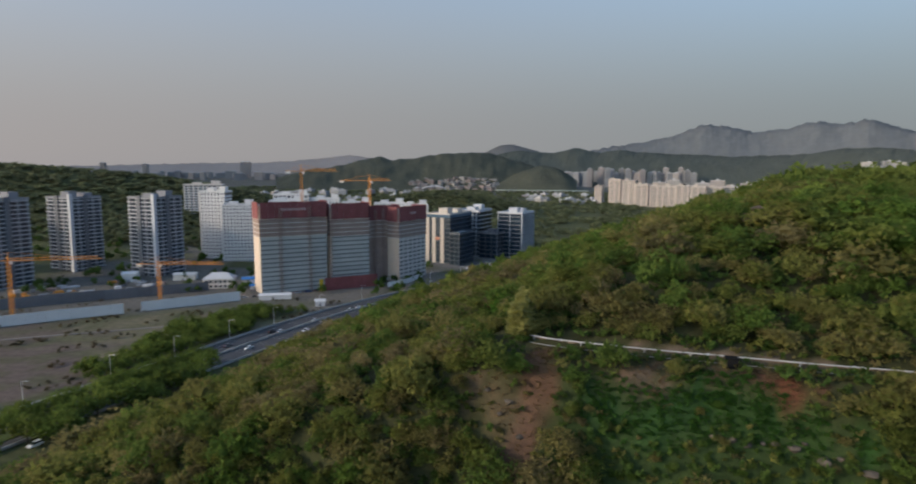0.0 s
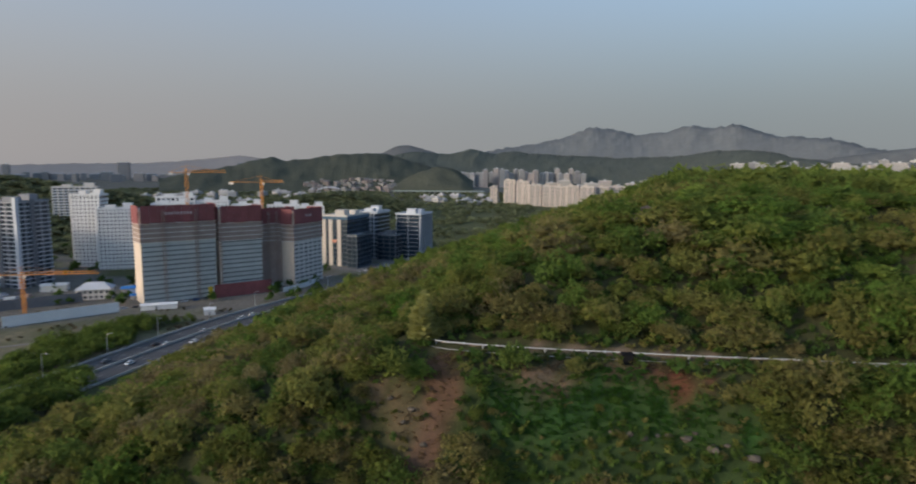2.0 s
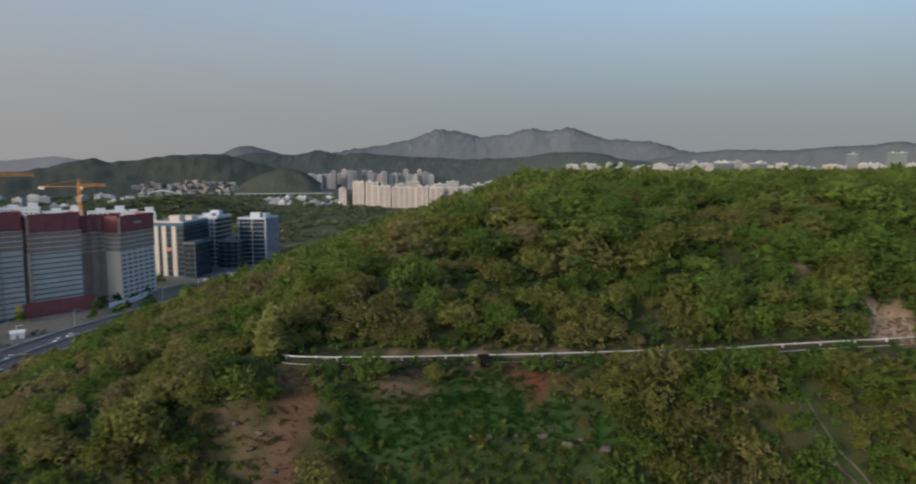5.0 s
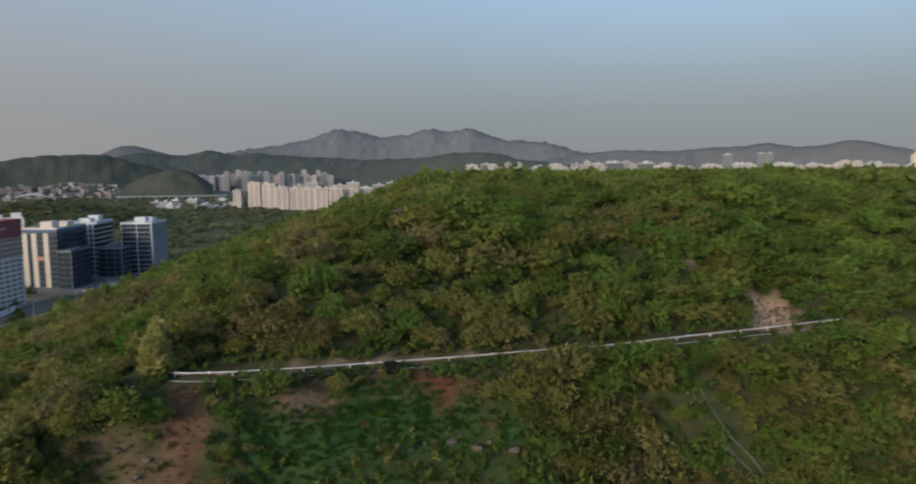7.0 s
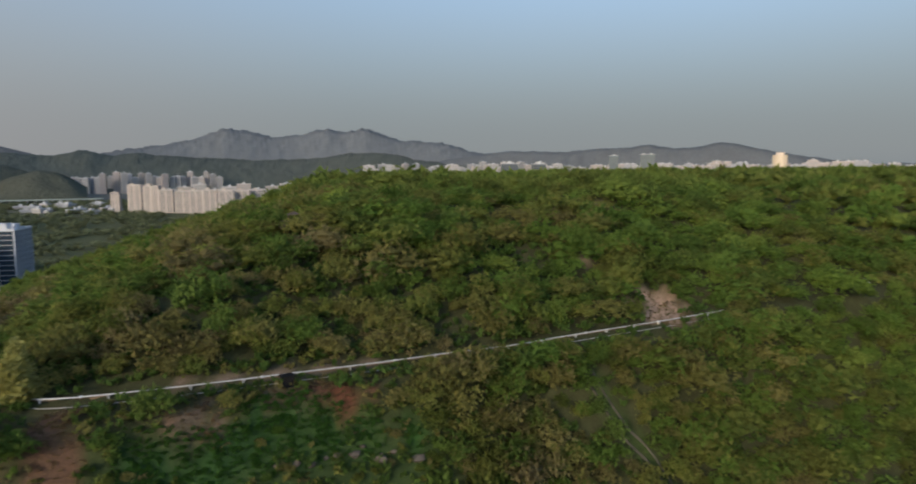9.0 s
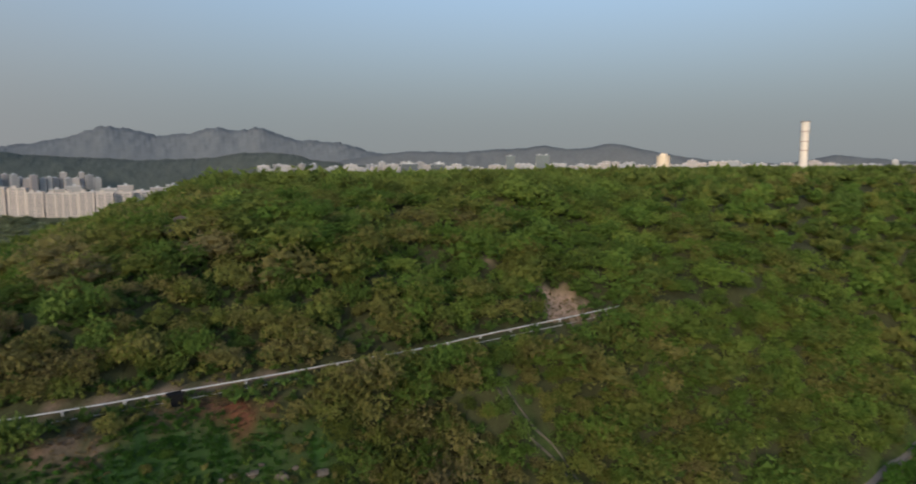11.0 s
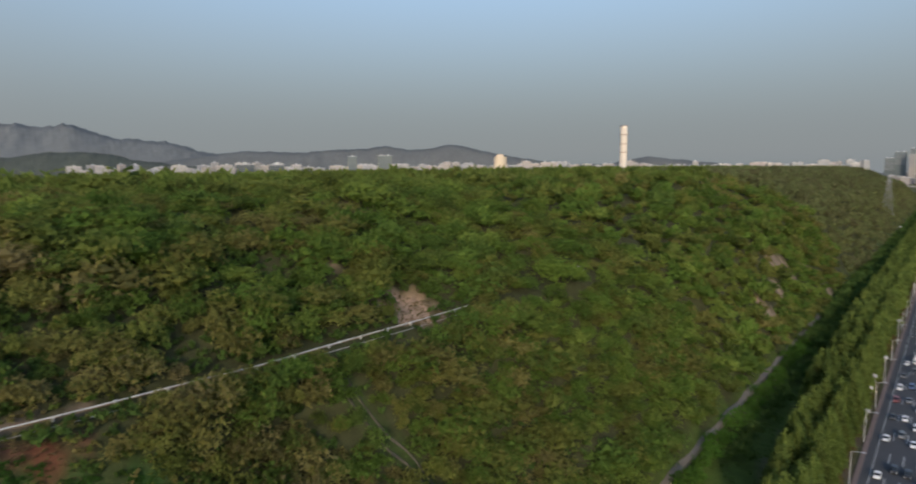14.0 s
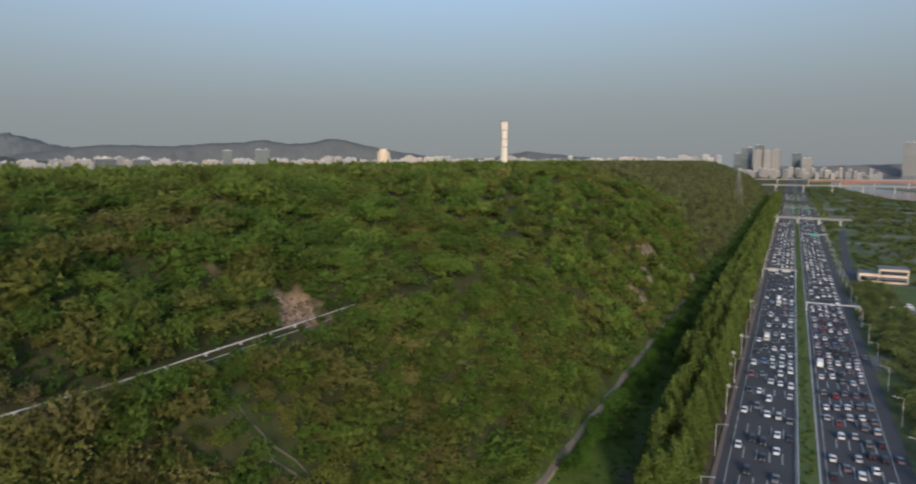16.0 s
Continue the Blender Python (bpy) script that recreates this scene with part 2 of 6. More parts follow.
def arrays_mesh(name, co, tris, mat, tint=None, smooth=False):
    """A triangle mesh from arrays, with a tint for every corner point."""
    me = bpy.data.meshes.new(name)
    me.vertices.add(len(co))
    me.vertices.foreach_set("co", np.ascontiguousarray(co, np.float32).ravel())
    me.loops.add(len(tris) * 3)
    me.loops.foreach_set("vertex_index", np.ascontiguousarray(tris, np.int32).ravel())
    me.polygons.add(len(tris))
    me.polygons.foreach_set("loop_start", np.arange(0, len(tris) * 3, 3, dtype=np.int32))
    me.polygons.foreach_set("loop_total", np.full(len(tris), 3, np.int32))
    me.polygons.foreach_set("use_smooth", np.full(len(tris), smooth))
    if tint is not None:
        a = me.attributes.new("tint", "FLOAT", "POINT")
        a.data.foreach_set("value", np.ascontiguousarray(tint, np.float32))
    me.materials.append(mat)
    me.update(calc_edges=True)
    me.validate()
    return me


# ---------------------------------------------------------------- the lie of the land
RD = np.array([0.981, -0.192])      # the highway's way
RN = np.array([0.192, 0.981])       # from the highway to the hill
R0 = np.array([189.5, -2.7])        # a point of the highway's hill-side edge


def along(s, o):
    """Plan of a point s metres along the highway and o metres towards the hill from its edge."""
    p = R0 + RD * s + RN * o
    return float(p[0]), float(p[1])


def soft_min(a, b, k):
    h = np.clip(0.5 + 0.5 * (b - a) / k, 0, 1)
    return b * (1 - h) + a * h - k * h * (1 - h)


def waves(x, y, size, seed):
    """Smooth uneven relief between about -1 and 1."""
    rng = np.random.RandomState(seed)
    out = 0
    for i in range(7):
        a, ph, k = rng.uniform(0, 6.283), rng.uniform(0, 6.283), rng.uniform(0.6, 1.9) / size * 6.283
        out = out + np.sin((x * math.cos(a) + y * math.sin(a)) * k + ph) * 0.38
    return out


PROFILE_O = [-400, 0, 26, 36, 42, 60, 74, 81, 100, 126, 150, 180, 3000]
PROFILE_Z = [0, 0, 1, 3, 6, 31, 53.4, 55, 66, 77, 80.5, 81, 81]


def bump2(x, y, cx, cy, rx, ry, turn=0.0):
    c, s = math.cos(turn), math.sin(turn)
    u, v = (x - cx) * c + (y - cy) * s, -(x - cx) * s + (y - cy) * c
    return np.exp(-((u / rx) ** 2 + (v / ry) ** 2))


ROAD_PLAN = [(-212, 40), (-176, 130), (-146, 208), (-112, 282), (-91, 326), (-69.5, 366), (-40.5, 408.5), (-22, 431), (20, 480), (80, 560), (140, 635), (240, 740)]
R2W = 28.0


def hill_z(x, y):
    """Height of the landfill hill alone."""
    x, y = np.asarray(x, float), np.asarray(y, float)
    s = (x - R0[0]) * RD[0] + (y - R0[1]) * RD[1]
    o = (x - R0[0]) * RN[0] + (y - R0[1]) * RN[1]
    south = np.interp(o, PROFILE_O, PROFILE_Z) + np.clip((o - 45) / 30, 0, 1) * np.clip((180 - o) / 60, 0, 1) * 1.5 * waves(x, y, 50, 3) * (np.abs(o - 78) > 6)
    west = np.minimum(0.385 * ((x + 125) * 0.942 - (y - 186) * 0.337), 42 + 0.316 * (x - 67) - 0.17 * (y - 343)) + 1.6 * waves(x, y, 50, 5)
    west = west - 6.0 * np.exp(-np.maximum(west, 0) / 13)
    east = (1650 - s) * 0.215
    north = (520 - o) * 0.5
    top = 80.5 + 2.2 * waves(x, y, 130, 8) + 4.0 * np.clip((x - 300) / 500, 0, 1)
    h = soft_min(soft_min(south, west, 9), soft_min(east, north, 20), 12)
    return np.maximum(soft_min(h, top, 8), 0) * np.clip((near_line(x, y, ROAD_PLAN) - R2W / 2 - 1) / 7, 0, 1)


def ground_z(x, y):
    x, y = np.asarray(x, float), np.asarray(y, float)
    h = hill_z(x, y)
    h = h + 78 * bump2(x, y, -720, 800, 330, 150, -0.25) + 50 * bump2(x, y, -380, 850, 230, 100, 0.1)
    h = h + 36 * bump2(x, y, -15, 1120, 120, 70) + 16 * bump2(x, y, -190, 1100, 120, 60)
    far = np.hypot(x, y)
    return h + 1.2 * waves(x, y, 220, 2) * np.clip((far - 900) / 600, 0, 1)


def axis_steps(*spans):
    out = []
    for a, b, step in spans:
        out += list(np.linspace(a, b, max(2, int(round((b - a) / step)) + 1))[:-1])
    return np.array(out + [spans[-1][1]])


def lump(x, y, cx, cy, r, seed, soft=0.35):
    """A ragged patch: 1 inside, 0 outside."""
    d = np.hypot(x - cx, y - cy) / r + 0.28 * waves(x, y, r * 1.1, seed) + 0.15 * waves(x, y, r * 0.35, seed + 50)
    return np.clip((1.1 - d) / soft, 0, 1)


# bare and open places on the hill: plan, radius, colour
OPEN_PLACES = [
    (28.6, 103.9, 1.9, (0.11, 0.072, 0.049)), (31.6, 103.4, 2.3, (0.115, 0.083, 0.058)), (34.0, 101.4, 2.0, (0.115, 0.083, 0.058)), (33.6, 105.2, 1.4, (0.11, 0.078, 0.052)),
    (52, 99.4, 2.4, (0.098, 0.04, 0.023)), (53.8, 97.4, 2.1, (0.098, 0.04, 0.023)), (49.4, 101.2, 1.9, (0.086, 0.043, 0.026)), (57.5, 98.6, 1.2, (0.092, 0.046, 0.028)),
    (15.6, 111.5, 2.4, (0.101, 0.057, 0.034)), (13.8, 108.0, 3.0, (0.101, 0.057, 0.034)), (14.4, 104.6, 2.9, (0.098, 0.057, 0.036)), (11.6, 101.6, 2.6, (0.092, 0.054, 0.036)), (9.4, 99.4, 2.2, (0.086, 0.053, 0.036)),
    (6.4, 105.2, 2.4, (0.092, 0.068, 0.038)), (8.4, 103.2, 1.9, (0.088, 0.066, 0.040)), (2.6, 107.4, 1.6, (0.092, 0.066, 0.04)),
    (22.6, 102.6, 2.3, (0.018, 0.042, 0.013)), (26.0, 101.0, 3.0, (0.018, 0.042, 0.013)), (30.4, 99.6, 2.7, (0.02, 0.046, 0.013)), (35.4, 98.8, 2.9, (0.018, 0.042, 0.013)), (40.4, 99.4, 3.6, (0.02, 0.046, 0.013)),
    (45.2, 98.6, 3.4, (0.026, 0.052, 0.014)), (49.6, 96.6, 2.8, (0.026, 0.054, 0.014)), (55.0, 94.6, 2.4, (0.03, 0.056, 0.015)), (61.8, 92.1, 1.6, (0.024, 0.06, 0.014)),
    (42.4, 103.0, 1.6, (0.092, 0.072, 0.038)), (45.0, 102.3, 1.4, (0.098, 0.078, 0.04)), (45.2, 99.8, 0.7, (0.15, 0.115, 0.075)),
    (133, 92.4, 7.0, (0.29, 0.20, 0.14)), (403, 20, 6.0, (0.21, 0.155, 0.11)), (411, 16.5, 5.5, (0.16, 0.125, 0.10)), (422, 11, 6.5, (0.20, 0.15, 0.11)), (381, 16, 6.0, (0.19, 0.15, 0.11)), (464, -3, 5.5, (0.20, 0.15, 0.11)), (479, -13, 7.0, (0.22, 0.165, 0.12)), (126.6, 110.2, 2.6, (0.19, 0.14, 0.09)), (167, 134, 4.0, (0.20, 0.15, 0.10)),
    (344, 21, 5.0, (0.22, 0.15, 0.10)), (347, 16, 6.5, (0.19, 0.145, 0.105)),
]
TRACK = [(99, 93), (100.6, 86), (102.3, 82), (103.6, 79.5), (105.9, 77.2), (107.4, 74), (108, 68), (109, 60), (112, 52)]
RAIL = [(9.8, 121.6), (14.3, 116.8), (19, 114.4), (26, 112.3), (33, 110.2), (46, 106.8), (60, 103), (75, 99.4), (87.4, 96), (101, 93.5), (116.7, 90.3), (129, 87.7), (147.5, 84.3)]


def near_line(x, y, pts):
    """Distance in plan to a broken line."""
    best = np.full(np.shape(x), 1e9)
    for (ax, ay), (bx, by) in zip(pts[:-1], pts[1:]):
        l2 = (bx - ax) ** 2 + (by - ay) ** 2
        t = np.clip(((x - ax) * (bx - ax) + (y - ay) * (by - ay)) / l2, 0, 1)
        best = np.minimum(best, np.hypot(x - ax - t * (bx - ax), y - ay - t * (by - ay)))
    return best


def build_ground():
    xs = axis_steps((-4950, -1200, 250), (-1200, -300, 30), (-300, -10, 6), (-10, 140, 2), (140, 460, 4), (460, 1600, 14), (1600, 4950, 220))
    ys = axis_steps((-4950, -700, 300), (-700, -60, 25), (-60, 60, 5), (60, 130, 2), (130, 300, 5), (300, 700, 12), (700, 1300, 25), (1300, 4950, 220))
    gx, gy = np.meshgrid(xs, ys, indexing="ij")
    gz = ground_z(gx, gy)
    x, y, z = gx.ravel(), gy.ravel(), gz.ravel()
    n, m = len(xs), len(ys)
    i = (np.arange(n - 1)[:, None] * m + np.arange(m - 1)[None]).ravel()
    tris = np.concatenate([np.stack([i, i + m, i + m + 1], 1), np.stack([i, i + m + 1, i + 1], 1)])
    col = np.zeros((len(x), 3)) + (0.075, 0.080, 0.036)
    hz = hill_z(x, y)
    # leaf litter under the wood, darkened further to paint shade between the crowns
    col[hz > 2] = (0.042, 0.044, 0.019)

    def put(mask, c):
        col[:] = col * (1 - mask[:, None]) + np.array(c) * mask[:, None]

    # haze painted into the far ground: paler and greyer with distance
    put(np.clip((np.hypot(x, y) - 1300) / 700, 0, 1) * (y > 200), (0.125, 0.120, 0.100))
    put(lump(x, y, -200, 275, 70, 21), (0.125, 0.094, 0.076))
    put(lump(x, y, -255, 320, 55, 22), (0.118, 0.090, 0.070))
    put(lump(x, y, -150, 330, 50, 23), (0.15, 0.13, 0.08))
    put(np.clip(waves(x, y, 26, 69) * 1.5, 0, 0.6) * ((x < -60) & (y < 470) & (y > 150)), (0.085, 0.090, 0.042))
    put(lump(x, y, -220, 470, 120, 24), (0.125, 0.115, 0.098))
    put(lump(x, y, -60, 450, 90, 25), (0.14, 0.128, 0.11))
    put(lump(x, y, 60, 575, 80, 26), (0.16, 0.15, 0.14))
    put(lump(x, y, 150, 640, 60, 27), (0.26, 0.22, 0.17))
    put(np.clip(1.6 - near_line(x, y, [(18, 99), (34, 95), (48, 93), (62, 89)]) / 5, 0, 1), (0.030, 0.047, 0.016))
    for k, (cx, cy, r, c) in enumerate(OPEN_PLACES):
        put(lump(x, y, cx, cy, r, 30 + k), c)
    put(np.clip(1.5 - near_line(x, y, TRACK) / 1.4, 0, 1), (0.034, 0.052, 0.015))
    put(np.clip(1.3 - near_line(x, y, [(a, b + 1.2) for a, b in RAIL]) / 0.9, 0, 1) * ((x < 64) & (x > 30)), (0.15, 0.11, 0.08))
    o = (x - R0[0]) * RN[0] + (y - R0[1]) * RN[1]
    put(((o > 22) & (o < 42) & (x > 120)) * 1.0, (0.060, 0.088, 0.018))
    put(((o > 2) & (o < 22) & (x > 120)) * 1.0, (0.085, 0.070, 0.045))
    park = (o < -50) & (x > 150)
    col[park] = np.where((waves(x, y, 90, 67) > 0.45)[:, None], (0.17, 0.165, 0.145), np.where((waves(x, y, 60, 68) > 0)[:, None], (0.080, 0.110, 0.040), (0.105, 0.125, 0.050)))[park]
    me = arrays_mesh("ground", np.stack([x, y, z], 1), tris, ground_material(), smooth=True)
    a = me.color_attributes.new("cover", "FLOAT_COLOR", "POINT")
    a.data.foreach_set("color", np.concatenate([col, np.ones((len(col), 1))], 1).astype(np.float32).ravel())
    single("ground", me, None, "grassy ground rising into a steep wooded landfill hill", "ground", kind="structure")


def ground_material():
    m = material("ground_cover", (1, 1, 1), 0.95, scale=2.5, vary=0.6, fine=9, bump=1.0, spec=0.1)
    nt = m.node_tree
    att = nt.nodes.new("ShaderNodeAttribute")
    att.attribute_name = "cover"
    mul = next(n for n in nt.nodes if n.type == "VECT_MATH")
    nt.links.new(att.outputs["Color"], mul.inputs[0])
    return m


build_ground()


# ---------------------------------------------------------------- roads
def smooth_line(pts, step):
    """Points of a smooth curve through pts, about step metres apart."""
    out = []
    p = [np.array(pts[0]) * 2 - np.array(pts[1])] + [np.array(q, float) for q in pts] + [np.array(pts[-1]) * 2 - np.array(pts[-2])]
    for a, b, c, d in zip(p[:-3], p[1:-2], p[2:-1], p[3:]):
        n = max(1, int(np.hypot(*(c - b)) / step))
        for k in range(n):
            t = k / n
            out.append(0.5 * (2 * b + (c - a) * t + (2 * a - 5 * b + 4 * c - d) * t * t + (3 * b - a - 3 * c + d) * t ** 3))
    return np.array(out + [p[-2]])


def ribbon(line, o0, o1, z0, z1, lift=None):
    """A slab that follows a plan line, between two side offsets (left of the way is positive)."""
    d = np.gradient(line, axis=0)
    d /= np.hypot(*d.T)[:, None]
    nrm = np.stack([-d[:, 1], d[:, 0]], 1)
    b = Build()
    n = len(line)
    zz = np.zeros(n) if lift is None else lift
    pts = []
    for o, z in ((o0, z0), (o1, z0), (o1, z1), (o0, z1)):
        pts += [(*(line[i] + nrm[i] * o), z + zz[i]) for i in range(n)]
    faces = []
    for i in range(n - 1):
        for k in range(4):
            k2 = (k + 1) % 4
            faces.append((k * n + i, k * n + i + 1, k2 * n + i + 1, k2 * n + i))
    faces += [(0, n, 2 * n, 3 * n), (n - 1, 4 * n - 1, 3 * n - 1, 2 * n - 1)]
    return b.solid(pts, faces)


def highway_line():
    west = [(R0[0] + RD[0] * s - 0.0, R0[1] + RD[1] * s - 0.0042 * (s + 30) ** 2) for s in range(-400, -30, 40)]
    east = [tuple(R0 + RD * s) for s in (-30, 20, 100, 200, 300, 400, 600, 800, 1000, 1300, 1600, 2000, 2600, 3400)]
    return smooth_line(west + east, 25)


HW = highway_line()
single("road", ribbon(HW, -50, 0.0, -0.5, 0.28), ASPHALT, "wide grey asphalt expressway with many lanes", "road", kind="structure")
median = thing("trim_median", (0, 0, 0), 0, "planted grass median with low kerbs between the carriageways", "median", kind="structure")
part("kerb", ribbon(HW, -26.5, -25.9, 0.0, 0.62), CONCRETE, median, "pale concrete barrier")
part("kerb", ribbon(HW, -20.9, -20.5, 0.0, 0.48), CONCRETE, median)
GRASS = material("mown_grass", (0.080, 0.115, 0.032), 0.95, scale=3, vary=0.5)
part("turf", ribbon(HW, -25.9, -20.9, 0.0, 0.5), GRASS, median, "green turf")
single("road_shoulder", ribbon(HW, 0.0, 1.3, -0.4, 0.4), material("red_brown_verge", (0.17, 0.125, 0.11), 0.9, scale=1.5, vary=0.3), "reddish brown verge strip beside the expressway", "verge", kind="structure")

ROAD2 = smooth_line(ROAD_PLAN, 8)
single("road_side", ribbon(ROAD2, -R2W / 2, R2W / 2, -0.6, 0.3), ASPHALT, "grey asphalt dual carriageway curving round the hill", "road", kind="structure")
for o, h in ((R2W / 2, 1.0), (-R2W / 2, 0.9), (0.0, 0.9)):
    single("barrier", ribbon(ROAD2, o - 0.25, o + 0.25, 0.25, 0.3 + h), CONCRETE, "grey concrete barrier along the curving road", "barrier", "road barriers", "structure")


def lane_dashes(line, offsets, dash, gap, s0, s1, z, width=0.16):
    d = np.gradient(line, axis=0)
    run = np.concatenate([[0], np.cumsum(np.hypot(*np.diff(line, axis=0).T))])
    b = Build()
    for o in offsets:
        s = s0
        while s < s1:
            p = [np.array([np.interp(q, run, line[:, 0]), np.interp(q, run, line[:, 1])]) for q in (s, s + dash)]
            t = (p[1] - p[0]) / dash
            nn = np.array([-t[1], t[0]])
            c = [p[0] + nn * (o - width), p[1] + nn * (o - width), p[1] + nn * (o + width), p[0] + nn * (o + width)]
            b.solid([(*q, z) for q in c], [(0, 1, 2, 3)])
            s += dash + gap
    return b


LEFT_LANES = [-2.4 - 3.55 * k for k in range(6)]
RIGHT_LANES = [-28.0 - 3.5 * k for k in range(7)]
single("road_marking", lane_dashes(HW, LEFT_LANES[1:-1] + RIGHT_LANES[1:-2], 8, 12, 330, 1500, 0.286), ROAD_PAINT, "white dashed lane lines", "lane lines", kind="stuff")
single("road_marking", lane_dashes(HW, [LEFT_LANES[0], LEFT_LANES[-1], RIGHT_LANES[0], RIGHT_LANES[-2]], 24.6, 0.4, 330, 1600, 0.286, 0.12), ROAD_PAINT, "solid white edge lines", "lane lines", kind="stuff")
single("road_marking", lane_dashes(ROAD2, [-9.8, -6.4, -3.0, 3.0, 6.4, 9.8], 4, 9, 40, 600, 0.306, 0.09), ROAD_PAINT, "white dashed lane lines", "lane lines", kind="stuff")


# ---------------------------------------------------------------- trees
def unit_core():
    g = (1 + 5 ** 0.5) / 2
    v = np.array([(-1, g, 0), (1, g, 0), (-1, -g, 0), (1, -g, 0), (0, -1, g), (0, 1, g), (0, -1, -g), (0, 1, -g), (g, 0, -1), (g, 0, 1), (-g, 0, -1), (-g, 0, 1)], float)
    t = np.array([(0, 11, 5), (0, 5, 1), (0, 1, 7), (0, 7, 10), (0, 10, 11), (1, 5, 9), (5, 11, 4), (11, 10, 2), (10, 7, 6), (7, 1, 8),
                  (3, 9, 4), (3, 4, 2), (3, 2, 6), (3, 6, 8), (3, 8, 9), (4, 9, 5), (2, 4, 11), (6, 2, 10), (8, 6, 7), (9, 8, 1)])
    return v / np.linalg.norm(v[0]), t


CORE_V, CORE_T = unit_core()
OCTA_V = np.array([(1, 0, 0), (0, 1, 0), (-1, 0, 0), (0, -1, 0), (0, 0, 1), (0, 0, -1)], float)
OCTA_T = np.array([(0, 1, 4), (1, 2, 4), (2, 3, 4), (3, 0, 4), (1, 0, 5), (2, 1, 5), (3, 2, 5), (0, 3, 5)])


def leaf_tris(rng, centres, normals, size):
    """Small pointed leaf sprays reaching outwards and up, one triangle each."""
    n = len(centres)
    a = normals * 0.5 + (0, 0, 0.3) + rng.normal(0, 0.75, (n, 3))
    a /= np.linalg.norm(a, axis=1)[:, None]
    b = np.cross(a, rng.normal(0, 1, (n, 3)))
    b /= np.linalg.norm(b, axis=1)[:, None]
    long, half = size * rng.uniform(1.0, 1.9, (n, 1)), size * rng.uniform(0.5, 1.0, (n, 1))
    co = [centres - a * long * 0.45 + b * half, centres - a * long * 0.45 - b * half * rng.uniform(0.5, 1, (n, 1)), centres + a * long + b * half * rng.uniform(-0.5, 0.5, (n, 1))]
    return np.stack(co, 1).reshape(-1, 3), np.arange(3 * n).reshape(-1, 3)


def join(pieces):
    co, tr, n = [], [], 0
    for c, t in pieces:
        co.append(c)
        tr.append(t + n)
        n += len(c)
    return np.concatenate(co), np.concatenate(tr)


def crown_shape(seed, lobes, leaves, leaf, tall=1.0, wide=1.0, core=0.80):
    """A broadleaf crown 1 high and about 0.9 wide above z 0: several lobes, each a dark core under loose sprays."""
    rng = np.random.RandomState(seed)
    pieces = []
    for k in range(lobes):
        a = 6.283 * k / lobes + rng.uniform(-0.5, 0.5)
        ring = 0.0 if k == 0 else rng.uniform(0.17, 0.30) * wide
        zc = (0.70 if k == 0 else rng.uniform(0.32, 0.62)) * tall
        c = np.array([ring * math.cos(a), ring * math.sin(a), zc])
        r = np.array([1, 1, rng.uniform(0.75, 1.05)]) * rng.uniform(0.19, 0.27) * (1.1 if k == 0 else 1.0)
        pieces.append((c + OCTA_V * r * core * rng.uniform(0.85, 1.25, (6, 1)), OCTA_T))
        n = leaves // lobes
        d = rng.normal(0, 1, (n, 3))
        d /= np.linalg.norm(d, axis=1)[:, None]
        d[:, 2] = np.where(d[:, 2] < -0.4, -d[:, 2], d[:, 2])
        pieces.append(leaf_tris(rng, c + d * r * rng.uniform(0.70, 1.22, (n, 1)), d + (0, 0, 0.5), leaf))
    return join(pieces)


def cone_shape(seed, leaves, leaf):
    """A narrow conical crown, 1 high and 0.30 wide, of drooping sprays round a core."""
    rng = np.random.RandomState(seed)
    n = 7
    rings = []
    for z, r in ((0.06, 0.05), (0.20, 0.065), (0.5, 0.045), (0.8, 0.022), (0.97, 0.004)):
        rings.append(np.stack([r * np.cos(np.arange(n) * 6.283 / n), r * np.sin(np.arange(n) * 6.283 / n), np.full(n, z)], 1) * (rng.uniform(0.8, 1.2, (n, 1)) * (1, 1, 0) + (0, 0, 1)))
    t = []
    for k in range(4):
        for i in range(n):
            a, b = k * n + i, k * n + (i + 1) % n
            t += [(a, b, b + n), (a, b + n, a + n)]
    z = 1 - np.sqrt(rng.uniform(0.0, 0.92, leaves))
    z = np.clip(z, 0.04, 1)
    ang = rng.uniform(0, 6.283, leaves)
    r = 0.145 * (1 - z) ** 0.8 * rng.uniform(0.75, 1.15, leaves) * np.clip(z / 0.1, 0.5, 1) + 0.004
    c = np.stack([r * np.cos(ang), r * np.sin(ang), z], 1)
    d = np.stack([np.cos(ang), np.sin(ang), np.full(leaves, 0.35)], 1)
    return join([(np.concatenate(rings), np.array(t)), leaf_tris(rng, c, d, leaf)])


def trunk_build(h, r, seed, limbs=4):
    rng = np.random.RandomState(seed)
    b = Build()
    lean = rng.uniform(-0.04, 0.04, 2) * h
    mid, top = (lean[0] * 0.5, lean[1] * 0.5, h * 0.35), (lean[0], lean[1], h * 0.72)
    b.tube((0, 0, -0.6), mid, r, r * 0.75, 6).tube(mid, top, r * 0.75, r * 0.25, 6)
    for k in range(limbs):
        a = 6.283 * k / limbs + rng.uniform(-0.4, 0.4)
        z = h * rng.uniform(0.28, 0.45)
        l = h * rng.uniform(0.22, 0.3)
        b.tube((lean[0] * z / h, lean[1] * z / h, z), (l * math.cos(a), l * math.sin(a), z + h * 0.22), r * 0.4, r * 0.12, 5)
    return b


